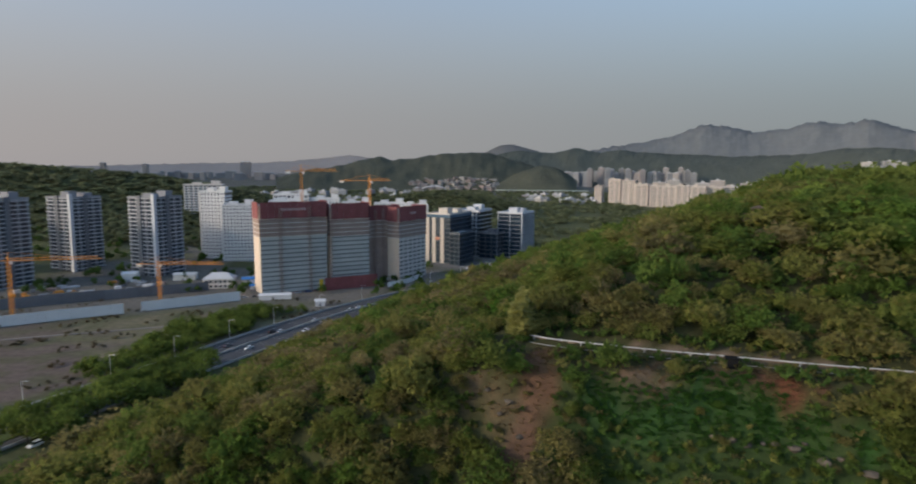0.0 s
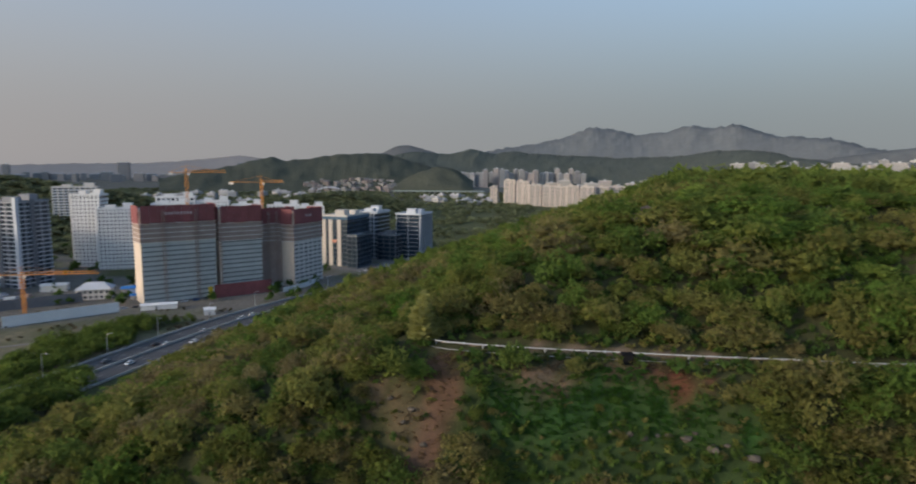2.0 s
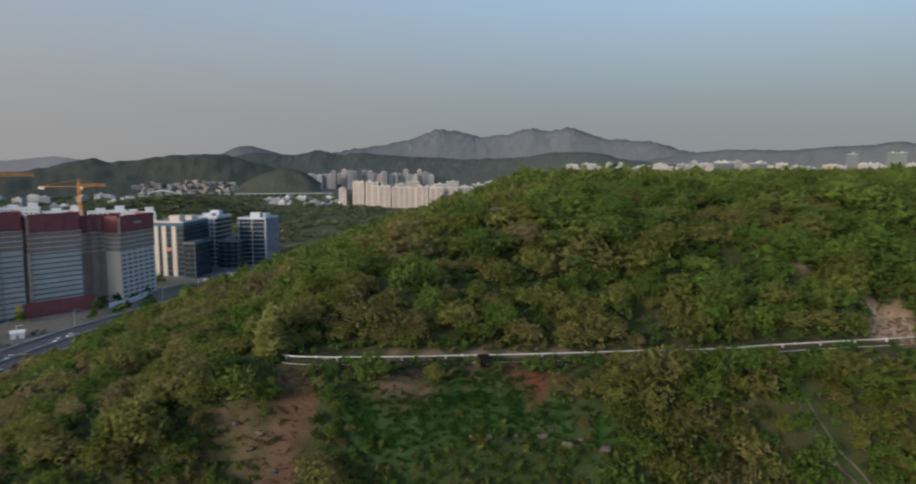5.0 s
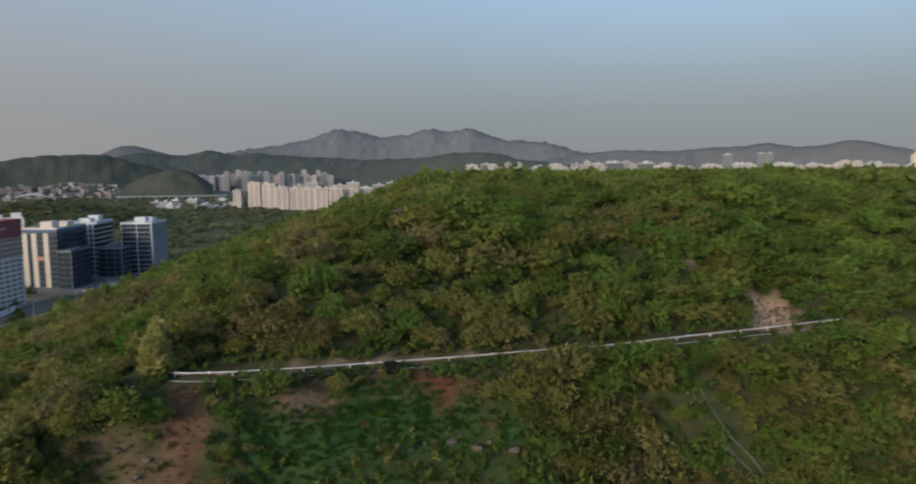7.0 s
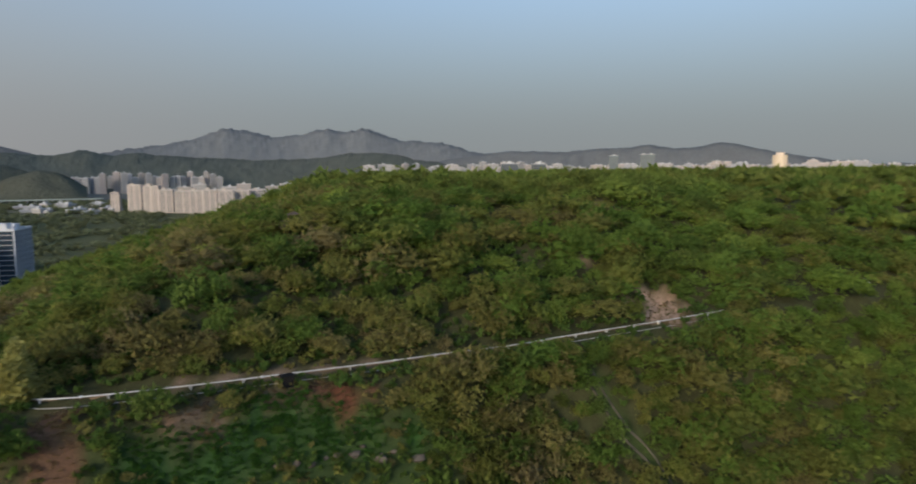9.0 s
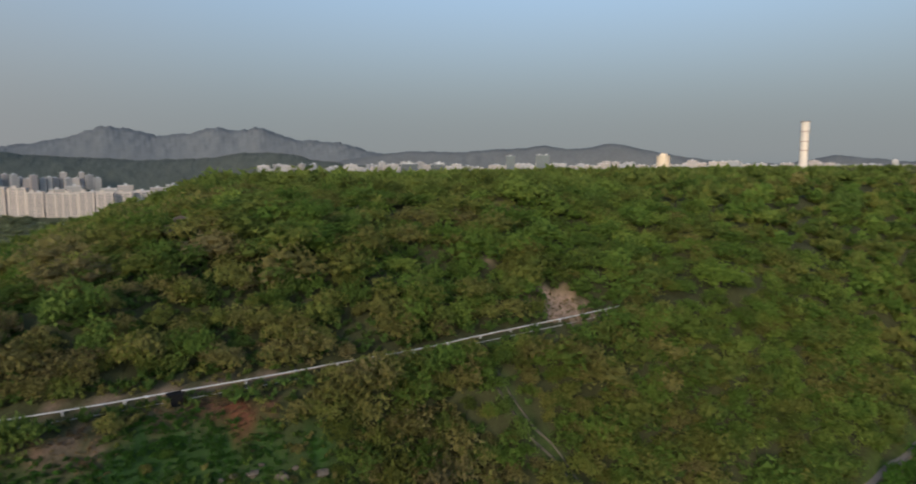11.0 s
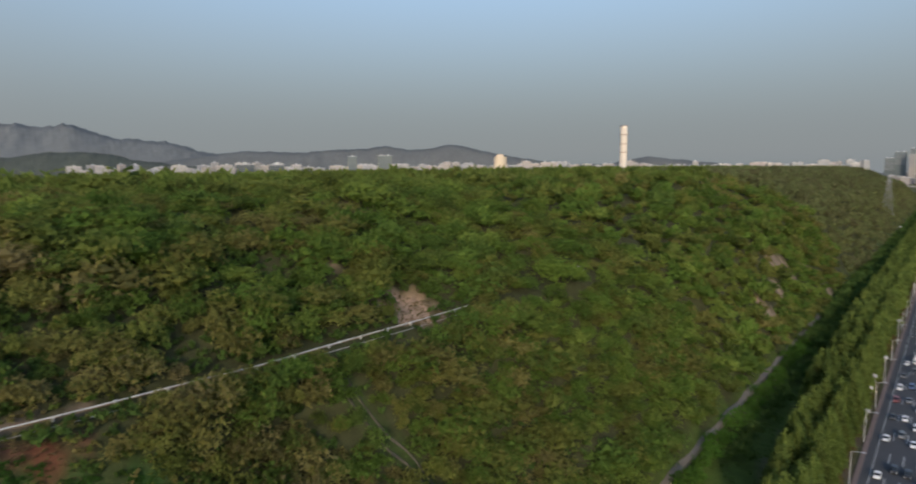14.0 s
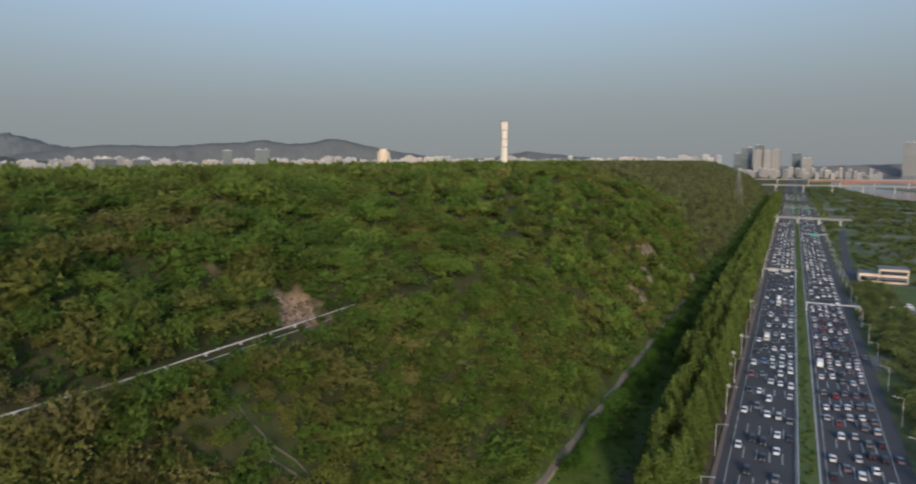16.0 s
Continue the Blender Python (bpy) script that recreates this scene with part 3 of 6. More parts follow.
def scatter(x0, x1, y0, y1, step, seed):
    rng = np.random.RandomState(seed)
    gx, gy = np.meshgrid(np.arange(x0, x1, step), np.arange(y0, y1, step), indexing="ij")
    x = (gx + rng.uniform(-0.48, 0.48, gx.shape) * step).ravel()
    y = (gy + rng.uniform(-0.48, 0.48, gy.shape) * step).ravel()
    return x, y


def wood(name, shapes, x, y, height, mat, label, seed, lift=-0.15, squash=(0.85, 1.2), category="trees"):
    """Many trees of some shapes in one mesh."""
    rng = np.random.RandomState(seed)
    n = len(x)
    if not n:
        return
    z = ground_z(x, y)
    which = rng.randint(0, len(shapes), n)
    turn = rng.uniform(0, 6.283, n)
    wide = height * rng.uniform(*squash, n)
    tint = rng.uniform(0, 1, n)
    cos, trs, tns, base = [], [], [], 0
    for k, (c, t) in enumerate(shapes):
        idx = np.nonzero(which == k)[0]
        if not len(idx):
            continue
        ct, st = np.cos(turn[idx])[:, None], np.sin(turn[idx])[:, None]
        px = (c[None, :, 0] * ct - c[None, :, 1] * st) * wide[idx][:, None] + x[idx][:, None]
        py = (c[None, :, 0] * st + c[None, :, 1] * ct) * wide[idx][:, None] + y[idx][:, None]
        pz = (c[None, :, 2] + lift) * height[idx][:, None] + z[idx][:, None]
        cos.append(np.stack([px, py, pz], -1).reshape(-1, 3))
        trs.append((t[None] + (np.arange(len(idx)) * len(c))[:, None, None] + base).reshape(-1, 3))
        tns.append(np.repeat(tint[idx], len(c)))
        base += len(idx) * len(c)
    me = arrays_mesh(name, np.concatenate(cos), np.concatenate(trs), mat, np.concatenate(tns))
    single(name, me, None, label, category, kind="stuff")


NEAR_SHAPES = [crown_shape(100 + k, 10, 430, 0.049, wide=1.25, core=0.34) for k in range(8)]
CLOSE_SHAPES = [crown_shape(150 + k, 12, 960, 0.033, wide=1.25, core=0.32) for k in range(8)]
MID_SHAPES = [crown_shape(200 + k, 8, 304, 0.047, wide=1.2, core=0.48) for k in range(8)]
LOW_SHAPES = [crown_shape(300 + k, 4, 56, 0.125, wide=1.15, core=0.65) for k in range(6)]
FAR_SHAPES = [crown_shape(400 + k, 2, 20, 0.18, wide=1.3, core=1.0) for k in range(5)]


def hill_offset(x, y):
    return (x - R0[0]) * RN[0] + (y - R0[1]) * RN[1]


def plant_hill():
    x, y = scatter(-135, 620, -20, 330, 2.4, 11)
    o, h, d = hill_offset(x, y), hill_z(x, y), np.hypot(x - 5, y - 10)
    bearing = np.degrees(np.arctan2(x - 5, y - 10))
    keep = (h > 1.2) & (o > np.where(x < 330, 42.2, 41.2)) & (d > 52) & (d < 560) & (bearing > -46) & (bearing < 118)
    gx, gy = hill_z(x + 1.5, y) - hill_z(x - 1.5, y), hill_z(x, y + 1.5) - hill_z(x, y - 1.5)
    steep = np.sqrt(1 + (gx ** 2 + gy ** 2) / 9)
    keep &= np.random.RandomState(9).rand(len(x)) < 0.30 * steep ** 1.7 * np.where(d > 250, 0.46, np.where(d > 132, 0.74, 1.0))
    keep &= (near_line(x, y, TRACK) > np.where(y > 80, 1.6, 2.0)) & ~((np.abs(x - 206.5) < 5) & (y < 75.5) & (y > 67)) & (np.hypot(x - 9.4, y - 137.2) > 3.8) & (np.hypot(x - 191, y - 75) > 7) & (np.hypot(x - 12, y - 114.5) > 4.2) & (np.hypot(x - 12.2, y - 120) > 3.0) & (np.hypot(x - 128, y - 89.5) > 6.0)
    rail = near_line(x, y, RAIL)
    below = np.interp(x, [p[0] for p in RAIL], [p[1] for p in RAIL]) > y
    keep &= ~((rail < 1.9) | (below & (rail < 6.0) & (x > 24) & (x < 62)) | (below & (rail < 3.8) & (x > 96) & (x < 147)) | (below & (rail < 5) & (x > 6) & (x < 18)))
    keep &= near_line(x, y, [tuple(p) for p in ROAD2]) > R2W / 2 + 3.5
    keep &= ~((d > 300) & (o > 190))
    for k, (cx, cy, r, c) in enumerate(OPEN_PLACES):
        keep &= lump(x, y, cx, cy, r, 30 + k) < 0.5
        if (cx < 64 and c[0] > c[1]) or cx == 133:      # kept clear below the bare soil too
            keep &= np.hypot(x - cx, y - cy + 2.6) > r + 0.6
    x, y, o, d = x[keep], y[keep], o[keep], d[keep]
    rng = np.random.RandomState(12)
    hgt = rng.uniform(3.4, 5.6, len(x)) * np.where(rng.rand(len(x)) < 0.28, rng.uniform(1.3, 1.9, len(x)), 1.0) * np.where(hill_z(x, y) < 14, np.where(x < 20, 0.8, 1.2), 1.0)
    hgt = hgt * np.where(d > 132, 1.12, 1.0)
    # low growth just below the pipe
    rail = near_line(x, y, RAIL)
    below = np.interp(x, [p[0] for p in RAIL], [p[1] for p in RAIL]) > y
    fall = 34 / np.hypot(x - 2, y - 10)
    room = np.interp(x, [4, 18, 20, 31, 33, 61, 64, 96, 99, 129, 132, 146, 149, 175], [-0.9, -0.9, 0.6, 0.6, -1.0, -1.0, 0.80, 0.80, -1.0, -1.0, 0.45, 0.45, 2.0, 2.0]) + rng.uniform(-0.5, 0.12, len(x))
    pipe_z = np.interp(x, [p[0] for p in RAIL], [float(ground_z(*p)) + 0.6 for p in RAIL])
    most = (pipe_z - ground_z(x, y) + fall * rail * 1.05 + room) / 0.8
    hgt = np.where(below & (rail < 13) & (x > 4) & (x < 175), np.clip(most, 0.9, hgt), hgt)
    filler = below & (rail < 6.5) & (((x > 62) & (x < 98)) | ((x > 19) & (x < 31)) | (x > 131)) & (x < 175)
    hgt = np.where(filler, np.clip(most, 0.9, 8.0), hgt)
    for cx, cy, r, c in OPEN_PLACES:
        if c[1] > c[0]:
            hgt = np.where(np.hypot(x - cx, y - cy + 3) < r + 2.0, np.minimum(hgt, 1.9), hgt)
    plateau = hill_z(x, y) > 77.5
    hgt = np.where(plateau, hgt * rng.uniform(0.8, 1.35, len(x)), hgt)
    single_idx = np.argsort(d)[:280]
    rest = np.ones(len(x), bool)
    rest[single_idx] = False
    for lo, hi, shapes, nm in ((0, 132, NEAR_SHAPES, "near"), (132, 250, MID_SHAPES, "mid"), (250, 600, LOW_SHAPES, "far")):
        m = rest & (d >= lo) & (d < hi)
        for flag, mat, lab in ((~plateau, LEAF, "dense scrubby broadleaf trees in olive and spring green on the slope"), (plateau, LEAF_FRESH, "yellow-green trees along the flat top of the hill")):
            q = m & flag
            wood("hillside_wood" if mat is LEAF else "plateau_wood", shapes, x[q], y[q], hgt[q], mat, lab, 40 + lo, squash=(0.85, 1.2) if lo == 0 else (1.0, 1.6))
    # the nearest trees stand singly
    kinds = []
    for k, (c, t) in enumerate(CLOSE_SHAPES):
        me = arrays_mesh("crown", (c - (0, 0, 0.15)) * 6, t, LEAF, np.zeros(len(c)))
        tm = trunk_build(6, 0.14, 500 + k).mesh("trunk", BARK)
        kinds.append((tm, me))
    for n, i in enumerate(single_idx):
        tm, me = kinds[n % len(kinds)]
        s = hgt[i] / 6
        ob = thing("tree", (x[i], y[i], float(ground_z(x[i], y[i])) - 0.1), float(rng.uniform(0, 360)), "small broadleaf tree in thin spring leaf on the slope", "tree", "trees on the near slope")
        ob.scale = (s * rng.uniform(0.9, 1.15), s * rng.uniform(0.9, 1.15), s)
        part("trunk", tm, BARK, ob)
        part("crown", me, LEAF, ob)
    # the long slope and the top, far along
    x, y = scatter(330, 1860, -380, 520, 6.4, 13)
    o, h, d = hill_offset(x, y), hill_z(x, y), np.hypot(x - 5, y - 10)
    keep = (h > 1.5) & (o > 40) & (d >= 560) & (o < 210)
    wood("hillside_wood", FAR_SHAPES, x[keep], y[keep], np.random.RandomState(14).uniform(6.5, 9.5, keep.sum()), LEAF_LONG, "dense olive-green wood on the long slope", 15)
    x, y = scatter(-60, 1400, 60, 560, 10.5, 16)
    o, h, d = hill_offset(x, y), hill_z(x, y), np.hypot(x - 5, y - 10)
    keep = (h > 1.5) & (((o >= 190) & (d >= 300)) | ((d > 280) & (y > 320))) & (o < 520)
    wood("plateau_wood", FAR_SHAPES, x[keep], y[keep], np.random.RandomState(17).uniform(7, 10.5, keep.sum()), LEAF_FRESH, "yellow-green trees on the flat top of the hill", 18)


plant_hill()


def plant_highway_side():
    # conical redwoods in two rows between the path and the expressway
    near = [cone_shape(600 + k, 1000, 0.021) for k in range(4)]
    far = [cone_shape(620 + k, 110, 0.06) for k in range(4)]
    rng = np.random.RandomState(31)
    meshes = [(trunk_build(18, 0.28, 640 + k, 0).mesh("trunk", BARK), arrays_mesh("crown", c * 18, t, LEAF_CONE, np.zeros(len(c)))) for k, (c, t) in enumerate(near)]
    fx, fy = [], []
    for row, o in enumerate((8.5, 15.0, 20.5)):
        s = -30.0
        while s < 1500:
            s += rng.uniform(3.6, 5.4) * (1.0 if s < 500 else 1.5)
            x, y = along(s, o + rng.uniform(-1.7, 1.7))
            if row == 2 and s < 80:
                continue
            if s < 170:
                ob = thing("redwood_tree", (x, y, 0.2), float(rng.uniform(0, 360)), "tall conical redwood in light spring needles beside the expressway", "tree", "redwoods beside the expressway")
                k = rng.uniform(0.82, 1.08) * (0.92 if row == 2 else 1.0)
                ob.scale = (k * 1.85, k * 1.85, k)
                tm, me = meshes[rng.randint(4)]
                part("trunk", tm, BARK, ob)
                part("crown", me, LEAF_CONE, ob)
            else:
                fx.append(x)
                fy.append(y)
    fx, fy = np.array(fx), np.array(fy)
    wood("redwood_row", far, fx, fy, rng.uniform(14.5, 19, len(fx)), LEAF_CONE, "long rows of conical redwoods beside the expressway", 32, lift=0.0, squash=(1.4, 1.8))
    # round dark trees along the path at the foot of the hill
    ds = [arrays_mesh("crown", (c - (0, 0, 0.12)) * 7, t, LEAF_VIVID, np.zeros(len(c))) for c, t in NEAR_SHAPES[:4]]
    dt = [trunk_build(7, 0.16, 660 + k).mesh("trunk", BARK) for k in range(4)]
    gx, gy = [], []
    for o in (35.0, 29.0):
        s = -28.0
        while s < 1400:
            s += rng.uniform(7.0, 11.0) if s < 110 else rng.uniform(4.4, 6.6)
            x, y = along(s, o + rng.uniform(-1.2, 1.2))
            if s < 150 and o > 30:
                ob = thing("round_tree", (x, y, float(ground_z(x, y)) - 0.1), float(rng.uniform(0, 360)), "rounded green tree beside the gravel path", "tree", "trees beside the path")
                k = rng.uniform(0.75, 1.2)
                ob.scale = (k, k, k)
                j = rng.randint(4)
                part("trunk", dt[j], BARK, ob)
                part("crown", ds[j], LEAF_VIVID, ob)
            elif s >= 150 or rng.rand() < 0.5:
                gx.append(x)
                gy.append(y)
    gx, gy = np.array(gx), np.array(gy)
    dd = np.hypot(gx - 5, gy - 10)
    m = dd < 420
    wood("path_wood", MID_SHAPES, gx[m], gy[m], rng.uniform(6, 8.5, m.sum()), LEAF_DARK, "dark green trees along the foot of the hill", 33, lift=-0.1)
    wood("path_wood", LOW_SHAPES, gx[~m], gy[~m], rng.uniform(7, 9.5, (~m).sum()), LEAF_DARK, "dark green trees along the foot of the hill", 34, lift=-0.1, squash=(1.1, 1.5))
    # riverside park beyond the expressway
    x, y = scatter(200, 2300, -900, 60, 12.6, 35)
    o = hill_offset(x, y)
    s = (x - R0[0]) * RD[0] + (y - R0[1]) * RD[1]
    thin = waves(x, y, 120, 44)
    keep = (o < -56) & (y > np.interp(x, [1150, 1250, 1560, 2000, 2700], [-1200, -800, -500, -520, -600])) & (s > -20) & ((thin > -0.25) | (o > -72)) & (np.abs(o - np.interp(s, [60, 160, 258, 330, 400, 560, 760], [-95, -90, -84, -66, -60, -64, -75])) > 6.5) & ~((s > 250) & (s < 398) & (o < -52) & (o > -96))
    x, y = x[keep], y[keep]
    d = np.hypot(x, y)
    m = d < 520
    wood("park_wood", LOW_SHAPES, x[m], y[m], rng.uniform(4, 7.5, m.sum()), LEAF_PARK, "green park trees beside the expressway", 36, squash=(1.1, 1.7))
    wood("park_wood", FAR_SHAPES, x[~m], y[~m], rng.uniform(3.5, 7, (~m).sum()), LEAF_PARK, "green park trees beside the expressway", 37, squash=(1.6, 2.6))
    # a belt of trees close along the far side of the expressway
    bx, by = [], []
    for k in range(330):
        p = along(rng.uniform(-40, 345), -rng.uniform(54.5, 76))
        bx.append(p[0])
        by.append(p[1])
    wood("park_wood", MID_SHAPES, np.array(bx), np.array(by), rng.uniform(3.5, 7.5, len(bx)), LEAF_PARK, "dense green trees close beside the expressway", 43, lift=-0.1, squash=(0.9, 1.4))
    hx, hy = [], []
    s = -20.0
    while s < 700:
        s += rng.uniform(0.9, 2.0)
        x, y = along(s, rng.uniform(3.6, 6.6))
        hx.append(x)
        hy.append(y)
    wood("verge_shrubs", LOW_SHAPES, np.array(hx), np.array(hy), rng.uniform(1.2, 3.0, len(hx)), leaf_material("russet_leaves", [(0.0, (0.150, 0.085, 0.045)), (0.5, (0.130, 0.100, 0.045)), (1.0, (0.105, 0.115, 0.036))]), "russet and olive shrubs along the expressway's verge", 39, lift=0.0, squash=(0.9, 1.5), category="shrubs")
    mx, my = [], []
    s = -15.0
    while s < 900:
        s += rng.uniform(1.6, 3.4)
        x, y = along(s, -23.4 + rng.uniform(-1.6, 1.6))
        mx.append(x)
        my.append(y)
    wood("median_shrubs", FAR_SHAPES, np.array(mx), np.array(my), rng.uniform(0.7, 1.6, len(mx)), LEAF_FRESH, "low shrubs and tall grass on the median", 38, lift=0.1, squash=(1.2, 2.0), category="shrubs")
    single("path", ribbon(smooth_line([along(s, 39.6) for s in range(-40, 1400, 60)], 12), -1.2, 1.2, 3.0, 5.5), PATH_EARTH, "pale gravel path at the foot of the hill", "path", kind="structure")


plant_highway_side()


def plant_verge():
    """Large fresh trees between the curving road and the toe of the hill."""
    rr = np.random.RandomState(48)
    cm = [arrays_mesh("crown", (c - (0, 0, 0.10)) * 10, t, LEAF_FRESH, np.zeros(len(c))) for c, t in NEAR_SHAPES[:5]]
    tm = [trunk_build(10, 0.22, 680 + k).mesh("trunk", BARK) for k in range(5)]
    run = [i for i in range(len(ROAD2)) if 178 < ROAD2[i, 1] < 266]
    for i in run:
        d = ROAD2[i] - ROAD2[i - 1]
        d = d / np.hypot(*d)
        for off in (3.0, 8.5):
            if rr.rand() < (0.85 if ROAD2[i, 1] > 200 else 0.3):
                p = ROAD2[i] - np.array([-d[1], d[0]]) * (R2W / 2 + off + rr.uniform(-1.5, 1.5)) + d * rr.uniform(-3, 3)
                k, j = rr.uniform(1.0, 1.4), rr.randint(5)
                ob = thing("roadside_tree", (p[0], p[1], float(ground_z(p[0], p[1])) - 0.1), float(rr.uniform(0, 360)), "large fresh green tree beside the curving road", "tree", "trees beside the curving road")
                ob.scale = (k, k, k)
                part("trunk", tm[j], BARK, ob)
                part("crown", cm[j], LEAF_FRESH, ob)


plant_verge()


def plant_island():
    """Tall trees on the grass island between the curving road and its slip lane."""
    rr = np.random.RandomState(149)
    run = np.array([p for p in ROAD2 if 186 < p[1] < 276])
    single("trim_island", ribbon(run, -8.0, -2.5, 0.0, 0.45), GRASS, "grass island between the curving road and its slip lane", "island", kind="structure")
    cm = [arrays_mesh("crown", (c - (0, 0, 0.10)) * 10, t, LEAF_FRESH, np.zeros(len(c))) for c, t in CLOSE_SHAPES[:5]]
    tm = [trunk_build(10, 0.22, 690 + k).mesh("trunk", BARK) for k in range(5)]
    for i in range(1, len(run)):
        d = (run[i] - run[i - 1]) / np.hypot(*(run[i] - run[i - 1]))
        for back in (0.0, 4.0):
            p = run[i] - d * (back + rr.uniform(-1, 1)) - np.array([-d[1], d[0]]) * rr.uniform(3.8, 6.8)
            k, j = rr.uniform(0.85, 1.25), rr.randint(5)
            ob = thing("roadside_tree", (p[0], p[1], 0.35), float(rr.uniform(0, 360)), "tall fresh green tree on the road's grass island", "tree", "trees beside the curving road")
            ob.scale = (k, k, k)
            part("trunk", tm[j], BARK, ob)
            part("crown", cm[j], LEAF_FRESH, ob)


plant_island()


def plant_left():
    rng = np.random.RandomState(51)
    x, y = scatter(-260, 0, 200, 480, 5.2, 52)
    r2 = near_line(x, y, [tuple(p) for p in ROAD2])
    west = np.array([np.interp(b, ROAD2[:, 1], ROAD2[:, 0]) for b in y]) > x
    scrub = waves(x, y, 60, 53)
    keep = west & (r2 > R2W / 2 + 3) & (r2 < R2W / 2 + 42 + 10 * scrub) & (y < 372) & (y > 215) & (scrub > -0.55) & ~((y < 330) & (r2 > R2W / 2 + 22) & (x < -150))
    wood("roadside_scrub", MID_SHAPES, x[keep], y[keep], rng.uniform(6.0, 10, keep.sum()), LEAF_FRESH, "green willow scrub beside the curving road", 54)
    x, y = scatter(-1250, 420, 610, 1330, 11, 55)
    z = ground_z(x, y)
    ridge = (z > 7) & (hill_z(x, y) < 1)
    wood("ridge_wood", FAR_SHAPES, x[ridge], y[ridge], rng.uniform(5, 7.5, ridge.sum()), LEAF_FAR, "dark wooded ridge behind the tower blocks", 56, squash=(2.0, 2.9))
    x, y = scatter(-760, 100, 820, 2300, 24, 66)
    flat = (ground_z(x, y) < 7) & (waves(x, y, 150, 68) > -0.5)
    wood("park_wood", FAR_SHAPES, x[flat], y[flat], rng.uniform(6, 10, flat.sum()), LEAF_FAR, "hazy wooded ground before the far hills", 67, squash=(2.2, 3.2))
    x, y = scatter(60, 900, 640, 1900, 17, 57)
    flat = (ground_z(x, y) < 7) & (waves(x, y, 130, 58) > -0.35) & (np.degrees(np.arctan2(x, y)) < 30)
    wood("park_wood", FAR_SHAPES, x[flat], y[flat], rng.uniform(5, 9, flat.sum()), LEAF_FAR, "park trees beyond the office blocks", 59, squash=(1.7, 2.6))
    x, y = scatter(-420, -20, 425, 640, 13, 60)
    keep = waves(x, y, 70, 61) > 0.1
    wood("street_trees", LOW_SHAPES, x[keep], y[keep], rng.uniform(5, 8, keep.sum()), LEAF_DARK, "street trees among the tower blocks", 62)
    x, y = scatter(-330, -70, 190, 420, 5.0, 63)
    r2 = near_line(x, y, [tuple(p) for p in ROAD2])
    west = np.array([np.interp(b, ROAD2[:, 1], ROAD2[:, 0]) for b in y]) > x
    keep = west & (r2 > R2W / 2 + 3) & (waves(x, y, 34, 64) > 0.55) & (np.hypot(x + 160, y - 395) > 20)
    wood("field_brush", FAR_SHAPES, x[keep], y[keep], rng.uniform(0.8, 2.4, keep.sum()), leaf_material("field_leaves", [(0.0, (0.13, 0.10, 0.07)), (0.6, (0.12, 0.105, 0.06)), (1.0, (0.085, 0.105, 0.04))]), "dry brown brush on the rough field", 65, squash=(1.3, 2.2), category="brush")


plant_left()


# ---------------------------------------------------------------- buildings
def ring(w, d, h, out, t=0.5, x0=0.0, y0=0.0):
    """A band round a rectangle, standing out from it."""
    b = Build()
    b.box(x0 - out, y0 - out, 0, x0 + w + out, y0 + t, h)
    b.box(x0 - out, y0 + d - t, 0, x0 + w + out, y0 + d + out, h)
    b.box(x0 - out, y0 + t, 0, x0 + t, y0 + d - t, h)
    b.box(x0 + w - t, y0 + t, 0, x0 + w + out, y0 + d - t, h)
    return b


